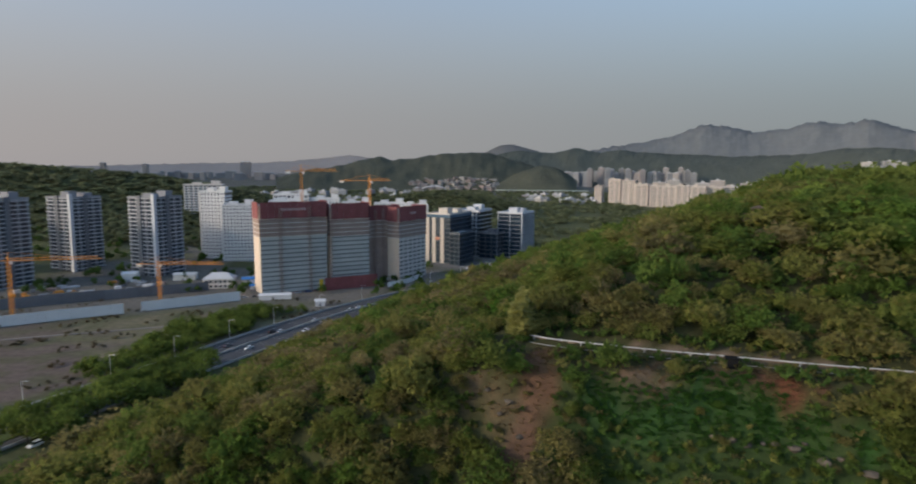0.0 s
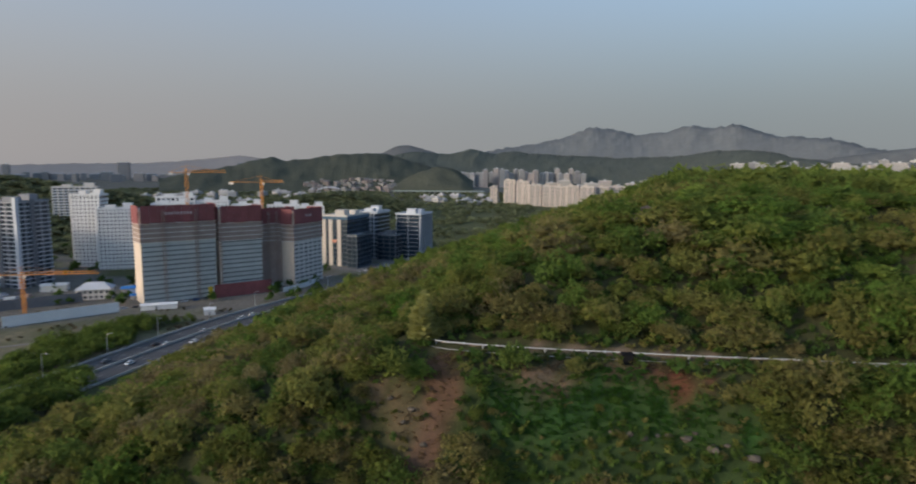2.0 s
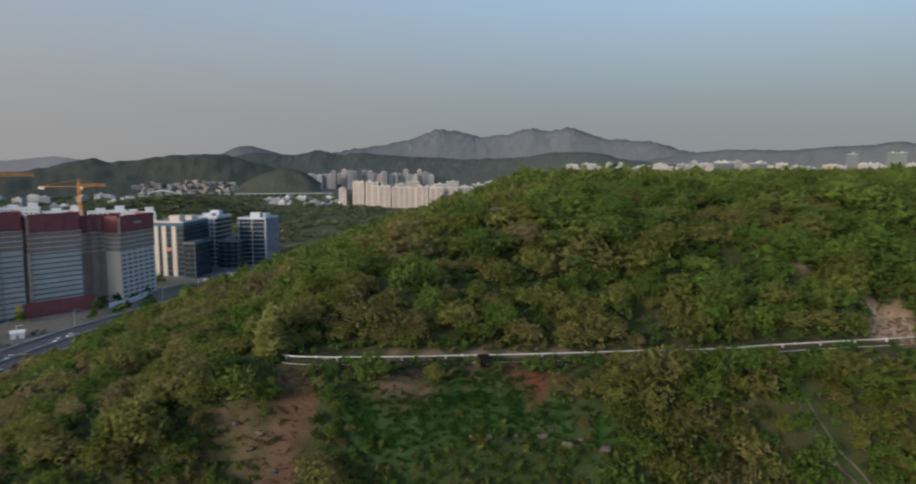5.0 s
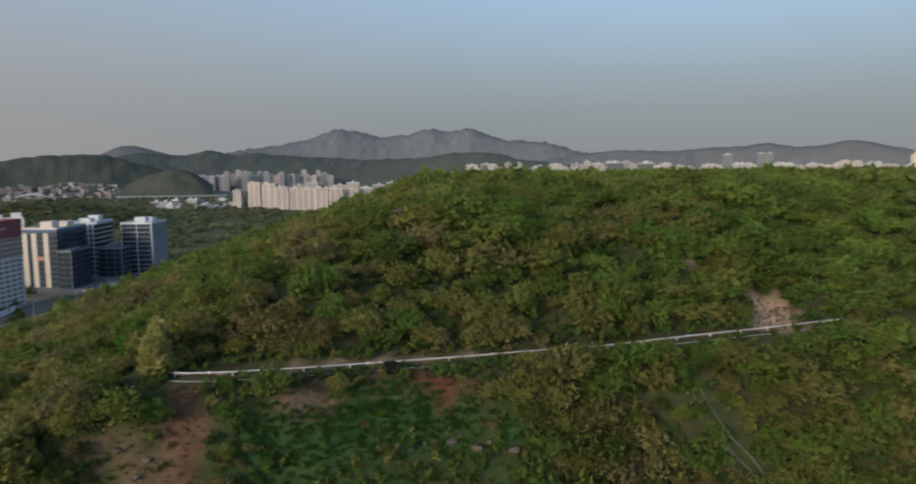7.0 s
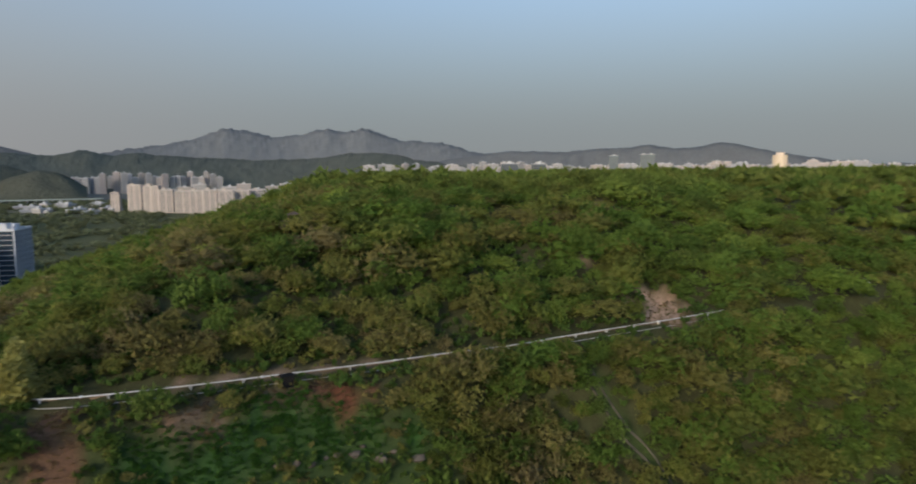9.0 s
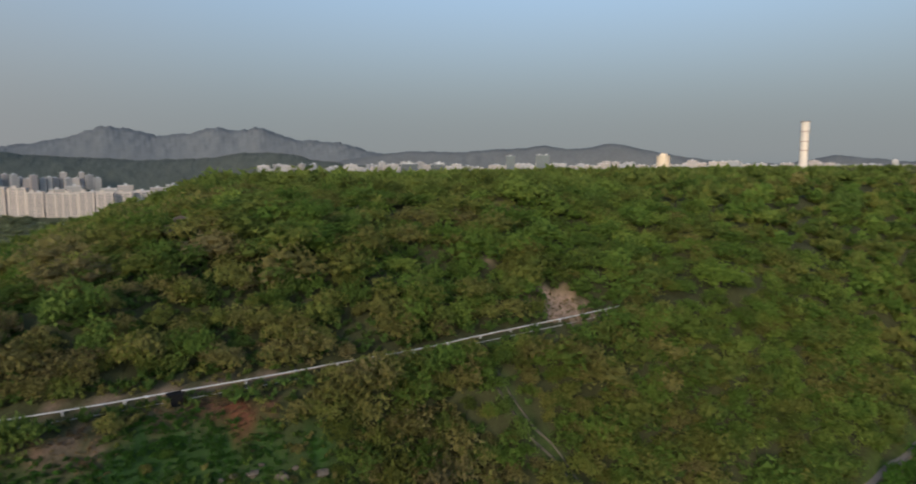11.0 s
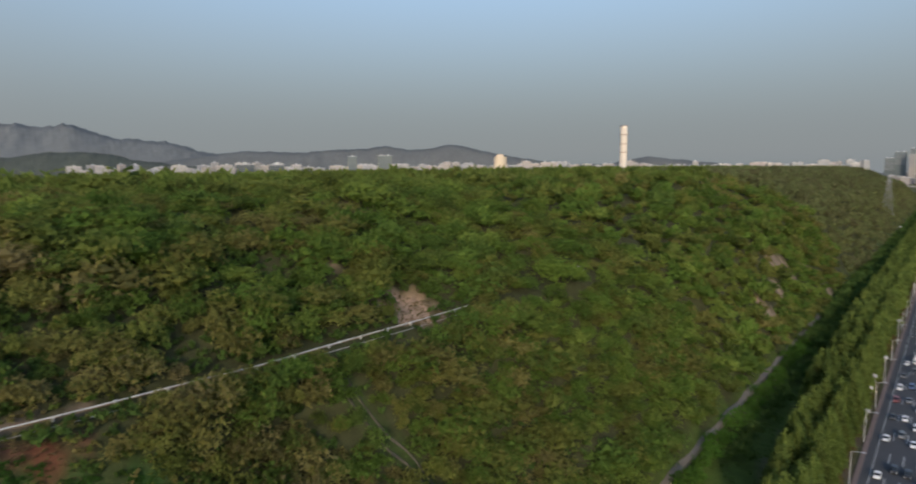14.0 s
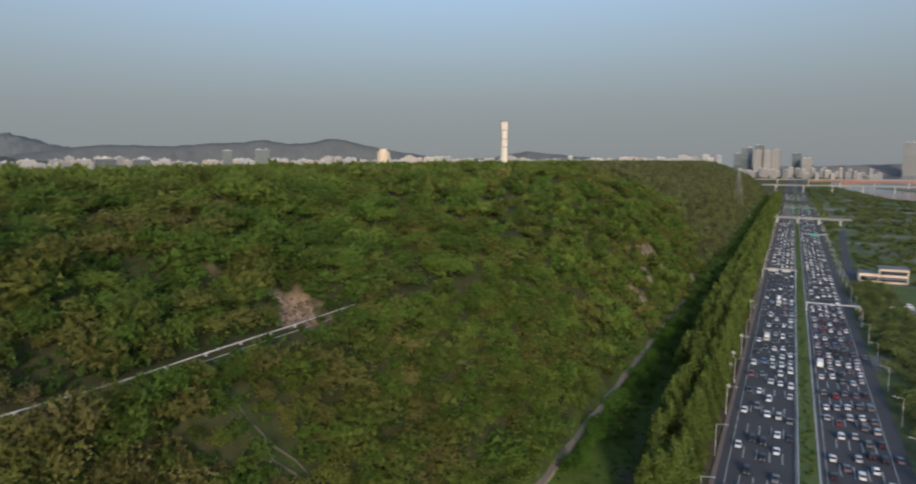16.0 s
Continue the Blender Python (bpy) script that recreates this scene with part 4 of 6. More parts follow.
def tower(name, label, at, turn, w, d, h, glass=GLASS, band=WHITE, pier=WHITE, roof=ROOF, step=3.0, band_h=1.2, piers=6, side_piers=4, pier_w=0.9,
          base=0.0, group="", category="apartment block", band_out=0.25, pier_out=0.4, end_wall=None, caps=2, parapet=1.2, solid_side=None):
    """A block whose corner is at its origin: glazed core, a band at every storey, piers, roof slab, parapet and stair heads."""
    ob = thing(name, (at[0], at[1], base), turn, label, category, group)
    part("core", Build().box(0, 0, -2, w, d, h - 0.4), glass, ob, "dark window glass")
    bm = ring(w, d, band_h, band_out).mesh("storey_band", band)
    z = 0.6
    while z < h - band_h:
        part("storey_band", bm, band, ob, at=(0, 0, z))
        z += step
    if piers:
        pm = Build().box(-pier_w / 2, -pier_out, 0, pier_w / 2, 0.5, h).mesh("pier", pier)
        for k in range(piers + 1):
            part("pier", pm, pier, ob, at=(pier_w / 2 - pier_out + (w - pier_w + 2 * pier_out) * k / piers, 0, 0))
    if side_piers:
        pm = Build().box(-pier_out, -pier_w / 2, 0, 0.5, pier_w / 2, h).mesh("pier", pier)
        for k in range(1, side_piers + 1):
            part("pier", pm, pier, ob, at=(0, -pier_out + (d + 2 * pier_out) * k / side_piers - (pier_w / 2 if k == side_piers else 0), 0))
    if solid_side is not None:
        part("end_wall", Build().box(-0.55, -0.5, -1, 0.3, d + 0.5, h + 0.1), solid_side, ob, "plain end wall")
    slab = part("roof_slab", Build().box(-0.5, -0.5, h - 0.4, w + 0.5, d + 0.5, h), roof, ob)
    if parapet:
        part("parapet", ring(w, d, parapet, 0.55, 0.1), pier, slab, at=(0, 0, h))
    for k in range(caps):
        cw, cd, chh = w * 0.18 + 2, d * 0.32 + 1, 3.2 + 1.5 * ((k + round(at[0])) % 2)
        cx = w * (0.2 + 0.5 * k)
        part("stair_head", Build().box(cx, d * 0.3, h - 0.2, cx + cw, d * 0.3 + cd, h + chh).box(cx - 0.3, d * 0.3 - 0.3, h + chh, cx + cw + 0.3, d * 0.3 + cd + 0.3, h + chh + 0.3), pier, slab)
    return ob


# grey residential towers
for at, w, d, h in (((-230, 484), 26, 27, 61), ((-303, 500), 26, 27, 60), ((-318, 431), 28, 26, 62), ((-395, 470), 27, 27, 61)):
    ob = tower("residential_tower", "tall grey residential tower with white balcony bands", at, 66, w, d, h, GLASS, PALEGREY, MIDGREY, piers=4, side_piers=3, pier_w=1.5, band_h=0.55, band_out=0.7, pier_out=0.3, group="grey residential towers")
    part("dark_shaft", Build().box(w * 0.40, -1.0, 0, w * 0.54, 0.5, h + 2), DARKGREY, ob, "dark stair shaft")
    part("pale_fin", Build().box(-1.1, -1.1, 0, 1.6, 1.6, h + 3.5), PALEGREY, ob, "pale corner fin")
    part("dark_shaft", Build().box(-1.0, d * 0.5, 0, 0.5, d * 0.64, h + 2), DARKGREY, ob)
# white apartment blocks
tower("apartment_block", "white apartment block with rows of small windows", (-228, 566), -4, 22, 16, 62, GLASS, WHITE, WHITE, piers=7, side_piers=3, pier_w=1.7, band_h=1.7, solid_side=OFFWHITE, group="white apartment blocks")
tower("apartment_block", "white apartment block with rows of small windows", (-204, 553), 8, 26, 15, 51, GLASS, WHITE, WHITE, piers=9, side_piers=3, pier_w=1.5, band_h=1.7, group="white apartment blocks")
for x, y, w, h in ((-172, 585, 30, 53), (-138, 600, 26, 54), (-108, 596, 26, 51), (-78, 600, 28, 50), (-52, 590, 24, 49), (-184, 640, 34, 56)):
    tower("apartment_block", "white apartment block behind the building site", (x, y), 6, w, 15, h, GLASS, WHITE, WHITE, piers=8, side_piers=3, pier_w=1.6, band_h=1.7, group="white apartment blocks", caps=2)
tower("slab_block", "older grey slab block below the wooded ridge", (-318, 745), 10, 42, 14, 46, GLASS, PALEGREY, OFFWHITE, base=16, piers=8, pier_w=1.2, band_h=1.4)
# offices
OFFICE_FIN = material("office_cream_fin", (0.50, 0.455, 0.40), 0.8, scale=0.4, vary=0.12)
ob = tower("office_block", "navy glass office block with cream fins", (-7, 557), 62, 40, 24, 43.5, NAVY_GLASS, NAVY, OFFICE_FIN, step=3.8, band_h=0.8, piers=0, side_piers=3, pier_w=3.4, category="office block")
part("shop_sign", Build().box(-0.75, 10.2, 21.0, -0.45, 14.6, 23.4), material("orange_banner", (0.50, 0.22, 0.15), 0.6, scale=1, vary=0.15), ob, "orange banner")
part("crown_band", ring(40, 24, 2.6, 0.6, 0.1), material("blue_fascia", (0.035, 0.085, 0.14), 0.5, scale=0.5, vary=0.15), ob, "blue fascia", at=(0, 0, 40.7))
tower("office_annexe", "low navy glass wing of an office block", (1, 546), 62, 26, 9, 28, NAVY_GLASS, NAVY, NAVY, step=3.8, band_h=0.7, piers=5, side_piers=2, pier_w=0.4, caps=0, category="office block")
tower("office_block", "white gridded office block with a dark glass flank", (20, 602), 62, 27, 24, 43.5, NAVY_GLASS, PALEGREY, PALEGREY, step=3.8, band_h=0.7, piers=0, side_piers=7, pier_w=0.9, category="office block")
tower("office_annexe", "dark glass lower wing of an office block", (36, 585), 62, 24, 18, 24, NAVY_GLASS, DARKGREY, DARKGREY, step=3.8, band_h=0.5, piers=4, side_piers=3, pier_w=0.4, caps=1, category="office block")
tower("office_block", "dark glass office block with a paler side", (59, 590), 62, 30, 24, 42, NAVY_GLASS, GREY, PALEGREY, step=3.8, band_h=0.4, piers=12, side_piers=2, pier_w=0.4, category="office block")


def site_block(at, turn, w, d, h, hoists, red=11.0, band_h=2.1, piers=0, wrapped=False, band=NETTED, pier=CONCRETE):
    """A concrete frame going up: banded storeys, brown nets above, red screens round the top."""
    ob = tower("unfinished_building", "concrete tower under construction with red safety screens round its top", at, turn, w, d, h - 2, DARKGREY, band, pier, CONCRETE,
               step=3.0, band_h=band_h, piers=piers, side_piers=0, pier_w=1.1, group="towers under construction", category="building site", caps=0, parapet=0, solid_side=CREAM, band_out=0.3)
    low = h - red - 3 if wrapped else 12.0
    part("net", ring(w, d, low, 0.75, 0.1), BROWN_NET, ob, "brown scaffold net", at=(0, 0, h - red - low))
    lm = ring(w, d, 0.35, 0.95, 0.1).mesh("ledger", PALE_CONCRETE)
    for k in range(5):
        part("ledger", lm, PALE_CONCRETE, ob, at=(0, 0, h - red - 12.3 + 3 * k))
    n = max(3, round(w / 5))
    pm = Build().box(0.08, -1.35, 0, w / n - 0.08, -0.95, red).mesh("safety_screen", RED_NET)
    for k in range(n):
        part("safety_screen", pm, RED_NET, ob, at=(w * k / n, 0, h - red + (0.25 if k % 3 == 1 else 0)))
    n2 = max(2, round(d / 5))
    pm = Build().box(-1.35, 0.08, 0, -0.95, d / n2 - 0.08, red).mesh("safety_screen", RED_NET)
    for k in range(n2):
        part("safety_screen", pm, RED_NET, ob, at=(0, d * k / n2, h - red))
        part("safety_screen", pm, RED_NET, ob, at=(w + 2.3, d * k / n2, h - red))
    hm = Build()
    for a, b in ((0, 0), (1.4, 0), (0, 1.4), (1.4, 1.4)):
        hm.box(a, -2.8 + b, 0, a + 0.2, -2.6 + b, h - 3)
    for k in range(int(h / 1.6)):
        hm.box(0, -2.8, 1.6 * k, 1.6, -2.65, 1.6 * k + 0.2)
    me = hm.mesh("hoist_mast", BROWN_NET)
    for x in hoists:
        part("hoist_mast", me, BROWN_NET, ob, at=(x, 0, 0))
    return ob


ob = site_block((-131, 422), 30, 45, 17, 62, (12, 32))
LETTER = material("faded_lettering", (0.42, 0.34, 0.34), 0.8, scale=1, vary=0.1)
for k in range(9):          # faded lettering on the screens, as plain bars
    part("lettering_bar", Build().box(14.2 + 1.9 * k, -1.5, 56.2, 15.4 + 1.9 * k, -1.36, 57.8), LETTER, ob, "faded white mark")
site_block((-89, 446), 30, 28, 17, 60, (-1.5,))
site_block((-66, 470), 30, 24, 15, 57, (4, 10, 16), wrapped=True)
ob = site_block((-44, 472), 58, 34, 14, 56, (), band_h=1.5, piers=6, band=OFFWHITE, pier=OFFWHITE)
for k in range(3):
    part("lettering_bar", Build().box(13 + 2.6 * k, -1.5, 50.0, 14.6 + 2.6 * k, -1.36, 51.8), LETTER, ob, "faded white mark")


# ---------------------------------------------------------------- distance
def ray_plan(b, d):
    """Plan of a point at a bearing (degrees to the right of +y) and distance."""
    return d * math.sin(radians(b)), d * math.cos(radians(b))


# far hills carry painted haze in their base colours; HILL_WOOD has none
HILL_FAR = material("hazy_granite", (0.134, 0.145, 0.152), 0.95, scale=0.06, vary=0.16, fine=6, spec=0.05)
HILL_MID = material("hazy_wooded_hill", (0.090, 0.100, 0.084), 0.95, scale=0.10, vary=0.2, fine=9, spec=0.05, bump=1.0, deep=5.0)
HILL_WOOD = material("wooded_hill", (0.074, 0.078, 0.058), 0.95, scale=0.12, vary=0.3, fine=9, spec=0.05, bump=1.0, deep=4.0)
HILL_GREY = material("haze_grey_far_hill", (0.150, 0.152, 0.150), 0.95, scale=0.06, vary=0.12, fine=6, spec=0.05)
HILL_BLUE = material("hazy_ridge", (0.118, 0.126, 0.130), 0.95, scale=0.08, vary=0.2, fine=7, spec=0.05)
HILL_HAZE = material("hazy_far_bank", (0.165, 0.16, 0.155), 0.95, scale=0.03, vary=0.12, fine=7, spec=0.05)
HILL_PALE = material("haze_pale_far_ridge", (0.42, 0.355, 0.31), 0.95, scale=0.03, vary=0.08, fine=7, spec=0.05)


def ridge(name, label, d, bearings, tops, depth, mat, rough, seed, relief=1.0):
    """A range of hills seen along its length: a crest whose height follows a few summits and saddles, with spurs."""
    b = np.arange(bearings[0], bearings[-1], 0.12)
    top = np.interp(b, bearings, tops)
    k = np.ones(9) / 9
    top = np.convolve(np.pad(top, 4, mode="edge"), k, mode="valid")
    rows = np.linspace(-1, 1, 15)
    co = []
    for r in rows:
        dist = d + depth * r
        x, y = dist * np.sin(np.radians(b)), dist * np.cos(np.radians(b))
        fall = np.clip(1 - np.abs(r) ** 1.2, 0, 1)
        ax, ay = b * d / 57.3, np.full(len(b), depth * r)
        spur = relief * (24 * waves(ax, ay, 420, seed) + 17 * waves(ax, ay, 150, seed + 1) + 8 * waves(ax, ay, 70, seed + 3))
        z = top * fall + spur * fall * (1 - fall) * 2.2 + rough * (0.5 * waves(ax, ay, 110, seed + 2) + 0.35 * waves(ax, ay, 45, seed + 4)) * fall ** 2 - 8 * (1 - fall)
        co.append(np.stack([x, y, z], 1))
    co = np.concatenate(co)
    n = len(b)
    i = (np.arange(14)[:, None] * n + np.arange(n - 1)[None]).ravel()
    tr = np.concatenate([np.stack([i, i + 1, i + n + 1], 1), np.stack([i, i + n + 1, i + n], 1)])
    single(name, arrays_mesh(name, co, tr, mat, smooth=True), None, label, "hills", kind="structure")


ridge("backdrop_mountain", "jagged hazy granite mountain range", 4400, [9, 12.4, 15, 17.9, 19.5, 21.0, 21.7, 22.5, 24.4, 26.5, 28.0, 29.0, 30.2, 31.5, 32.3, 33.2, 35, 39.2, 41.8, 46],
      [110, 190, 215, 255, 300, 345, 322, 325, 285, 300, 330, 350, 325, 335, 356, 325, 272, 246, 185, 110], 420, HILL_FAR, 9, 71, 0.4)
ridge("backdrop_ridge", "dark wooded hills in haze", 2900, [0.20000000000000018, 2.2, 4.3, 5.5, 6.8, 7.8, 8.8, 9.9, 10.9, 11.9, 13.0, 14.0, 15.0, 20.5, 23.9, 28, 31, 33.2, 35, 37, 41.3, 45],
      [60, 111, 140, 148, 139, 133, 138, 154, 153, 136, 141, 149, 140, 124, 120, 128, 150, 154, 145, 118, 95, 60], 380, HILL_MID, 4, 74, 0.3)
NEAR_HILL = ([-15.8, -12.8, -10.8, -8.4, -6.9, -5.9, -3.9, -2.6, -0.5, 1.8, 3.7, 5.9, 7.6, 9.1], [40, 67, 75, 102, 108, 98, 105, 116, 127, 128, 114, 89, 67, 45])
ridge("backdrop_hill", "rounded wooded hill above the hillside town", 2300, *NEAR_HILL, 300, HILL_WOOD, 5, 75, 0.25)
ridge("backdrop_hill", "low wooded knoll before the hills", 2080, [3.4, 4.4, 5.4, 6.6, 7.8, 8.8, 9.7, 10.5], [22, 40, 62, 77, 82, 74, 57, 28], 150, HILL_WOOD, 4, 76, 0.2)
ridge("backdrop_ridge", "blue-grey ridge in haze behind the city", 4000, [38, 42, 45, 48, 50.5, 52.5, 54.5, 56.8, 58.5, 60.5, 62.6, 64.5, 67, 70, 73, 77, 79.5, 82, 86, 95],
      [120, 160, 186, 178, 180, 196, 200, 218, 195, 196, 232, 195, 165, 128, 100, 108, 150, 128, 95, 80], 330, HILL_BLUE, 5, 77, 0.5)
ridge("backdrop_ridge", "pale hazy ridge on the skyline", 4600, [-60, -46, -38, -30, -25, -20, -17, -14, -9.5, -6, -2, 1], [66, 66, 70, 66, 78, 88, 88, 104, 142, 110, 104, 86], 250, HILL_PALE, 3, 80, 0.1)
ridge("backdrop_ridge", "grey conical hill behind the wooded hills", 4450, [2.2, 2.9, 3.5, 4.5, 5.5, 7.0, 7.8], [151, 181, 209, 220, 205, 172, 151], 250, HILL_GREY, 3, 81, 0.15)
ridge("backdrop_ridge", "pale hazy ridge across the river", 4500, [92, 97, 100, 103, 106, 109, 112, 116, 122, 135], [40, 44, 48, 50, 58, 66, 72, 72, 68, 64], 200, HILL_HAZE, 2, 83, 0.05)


def sky_haze():
    """A glowing sheet added round the horizon, behind the farthest hills, as the belt of haze."""
    m = bpy.data.materials.new("glowing_horizon_haze")
    m.use_nodes = True
    nt = m.node_tree
    nt.nodes.remove(nt.nodes["Principled BSDF"])
    geo = nt.nodes.new("ShaderNodeNewGeometry")
    sep = nt.nodes.new("ShaderNodeSeparateXYZ")
    nt.links.new(geo.outputs["Position"], sep.inputs[0])
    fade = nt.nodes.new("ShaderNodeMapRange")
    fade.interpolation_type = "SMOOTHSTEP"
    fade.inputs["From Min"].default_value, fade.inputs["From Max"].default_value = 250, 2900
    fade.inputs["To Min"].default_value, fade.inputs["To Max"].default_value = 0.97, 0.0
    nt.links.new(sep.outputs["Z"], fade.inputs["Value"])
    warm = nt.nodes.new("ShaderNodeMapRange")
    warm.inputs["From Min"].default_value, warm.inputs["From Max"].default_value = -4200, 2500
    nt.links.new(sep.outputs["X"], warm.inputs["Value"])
    # the sheet's own glow: brighter and warmer to the west, cooler to the east
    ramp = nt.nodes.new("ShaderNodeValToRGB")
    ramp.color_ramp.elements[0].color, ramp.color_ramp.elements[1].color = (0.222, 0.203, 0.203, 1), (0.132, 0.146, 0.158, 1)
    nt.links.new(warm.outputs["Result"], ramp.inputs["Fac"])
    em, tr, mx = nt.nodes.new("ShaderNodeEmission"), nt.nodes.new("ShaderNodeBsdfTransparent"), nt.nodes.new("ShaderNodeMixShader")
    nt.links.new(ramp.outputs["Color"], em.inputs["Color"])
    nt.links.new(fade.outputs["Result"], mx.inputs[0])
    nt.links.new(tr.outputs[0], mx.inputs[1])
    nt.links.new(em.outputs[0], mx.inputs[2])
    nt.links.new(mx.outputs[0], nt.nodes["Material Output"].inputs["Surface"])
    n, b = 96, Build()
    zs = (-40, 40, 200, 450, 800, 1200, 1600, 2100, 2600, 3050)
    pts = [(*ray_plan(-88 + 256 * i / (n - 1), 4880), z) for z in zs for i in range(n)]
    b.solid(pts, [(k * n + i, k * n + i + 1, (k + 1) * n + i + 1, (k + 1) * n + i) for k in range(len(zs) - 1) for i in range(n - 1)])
    single("backdrop_haze_sheet", b, m, "glowing sheet standing in for pale grey haze along the horizon", "haze", kind="structure")


sky_haze()


# ---------------------------------------------------------------- the city beyond
CITY_MATS = [material("far_white_wall", (0.32, 0.308, 0.295), 0.85, scale=0.1, vary=0.15), material("far_cream_wall", (0.315, 0.28, 0.255), 0.85, scale=0.1, vary=0.15),
             material("far_grey_wall", (0.28, 0.285, 0.295), 0.85, scale=0.1, vary=0.15), material("far_pink_wall", (0.34, 0.29, 0.265), 0.85, scale=0.1, vary=0.15)]
# the same walls again with haze painted into their colour, for the farthest blocks
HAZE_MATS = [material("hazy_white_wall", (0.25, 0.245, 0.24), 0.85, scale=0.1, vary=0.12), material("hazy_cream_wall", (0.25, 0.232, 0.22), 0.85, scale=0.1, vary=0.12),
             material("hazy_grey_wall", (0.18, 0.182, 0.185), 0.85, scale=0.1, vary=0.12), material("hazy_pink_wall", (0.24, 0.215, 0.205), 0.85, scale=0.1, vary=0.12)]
TOWN_MATS = [material("town_white_wall", (0.27, 0.25, 0.225), 0.85, scale=0.1, vary=0.2), material("town_pink_wall", (0.26, 0.20, 0.175), 0.85, scale=0.1, vary=0.2),
             material("town_brown_wall", (0.20, 0.165, 0.14), 0.85, scale=0.1, vary=0.2), material("town_grey_wall", (0.20, 0.205, 0.21), 0.85, scale=0.1, vary=0.2)]
VIADUCT = material("hazy_concrete", (0.25, 0.245, 0.235), 0.85, scale=0.3, vary=0.15)
FAR_GLASS = material("far_window", (0.20, 0.21, 0.23), 0.5, scale=0.1, vary=0.2)
FAR_DARK = material("far_dark_tower", (0.085, 0.108, 0.118), 0.5, scale=0.1, vary=0.2)


def far_block(b, d, w, top, mat, turn=None, depth=14.0, label="pale apartment block in the hazy distance", group="distant blocks", glass=FAR_GLASS):
    x, y = ray_plan(b, d)
    turn = -b if turn is None else turn
    ob = thing("distant_block", (x, y, 0), turn, label, "building", group)
    h = top
    part("wall", Build().box(-w / 2, 0, -3, w / 2, depth, h), mat, ob)
    rows = Build()
    z = max(4.0, h - 66)
    while z < h - 2:
        rows.box(-w / 2 + 1.2, -0.3, z, w / 2 - 1.2, 0.5, z + 1.5)
        rows.box(-w / 2 - 0.3, 1.5, z, -w / 2 + 0.5, depth - 1.5, z + 1.5)
        z += 4.6
    tagged(part("glazing", rows, glass, ob), kind="stuff")
    rb = Build().box(-w / 2 - 0.4, -0.4, h, w / 2 + 0.4, depth + 0.4, h + 1.0)
    for k in range(max(1, int(w / 22))):
        cx = -w / 2 + w * (k + 0.5) / max(1, int(w / 22))
        rb.box(cx - 3, 3, h + 1, cx + 3, 10, h + 5)
    part("roof", rb, ROOF, ob)
    return ob


ESTATE_WALL = material("cream_estate_wall", (0.44, 0.385, 0.345), 0.85, scale=0.3, vary=0.15)


def white_estate():
    """The cluster of pale slabs beyond the hill's shoulder."""
    for b, d, w, h, turn in ((12.0, 1480, 16, 38, -30), (13.2, 1455, 26, 54, -38), (14.3, 1430, 30, 52, -38), (15.4, 1390, 26, 45, -28), (16.6, 1370, 30, 43, -28),
                             (17.65, 1310, 24, 45, -28), (18.7, 1300, 24, 46, -28), (19.9, 1290, 26, 45, -28), (21.2, 1300, 26, 45, -28), (22.4, 1320, 28, 44, -28)):
        x, y = ray_plan(b, d)
        tower("apartment_slab", "cream-white apartment slab with stacked balconies", (x, y), turn, w, 15, h, DARKGREY, ESTATE_WALL, ESTATE_WALL, piers=2, side_piers=1, pier_w=2.4, band_h=1.5, step=3.0, group="white apartment estate", caps=1)
    for k in range(16):
        far_block(16.2 + 1.15 * k, 1650 + 60 * (k % 3), 34, 36 + 5 * ((k * 7) % 3), CITY_MATS[k % 2], -25, group="white apartment estate")
    x, y = ray_plan(19.0, 1090)
    ob = thing("depot_hall", (x, y, 0), -30, "long low white hall with a flat roof", "hall")
    part("wall", Build().box(0, 0, -1, 46, 24, 11), WHITE, ob)
    part("roof", Build().box(-0.6, -0.6, 11, 46.6, 24.6, 11.8), ROOF, ob)
    part("window_strip", Build().box(2, -0.2, 6.5, 44, 0.3, 8.0), GLASS, ob)


white_estate()
rng = random.Random(7)
for k in range(26):          # tall blocks between the wooded hills
    far_block(9.0 + 0.44 * k + rng.uniform(-0.1, 0.1), 2520 + rng.uniform(-30, 60), rng.uniform(16, 26), rng.uniform(52, 76), CITY_MATS[rng.choice((0, 0, 2, 3, 1))], rng.uniform(-40, 0))
def hill_house(b, d, w, z, wall, roof, turn):
    x, y = ray_plan(b, d)
    ob = thing("hillside_house", (x, y, z), turn, "small pitched-roof house on the foot of a wooded hill", "house", "hillside houses")
    part("wall", Build().box(-w / 2, -4, -14, w / 2, 4, 4), wall, ob)
    part("roof", Build().prism([(-4.6, 4), (4.6, 4), (0, 6.6)], -w / 2 - 0.5, w / 2 + 0.5), roof, ob)


for k in range(120):          # houses climbing the foot of the wooded hill
    b, r = rng.uniform(-4.5, 6.4), rng.uniform(-0.97, -0.70)
    fall = 1 - abs(r) ** 1.2
    hill_house(b, 2300 + 300 * r, rng.uniform(9, 22), float(np.interp(b, *NEAR_HILL)) * fall - 8 * (1 - fall) + rng.uniform(-2, 3), TOWN_MATS[rng.choice((0, 0, 1, 2))], TOWN_MATS[rng.choice((0, 0, 1, 2, 3))], rng.uniform(-50, 50))
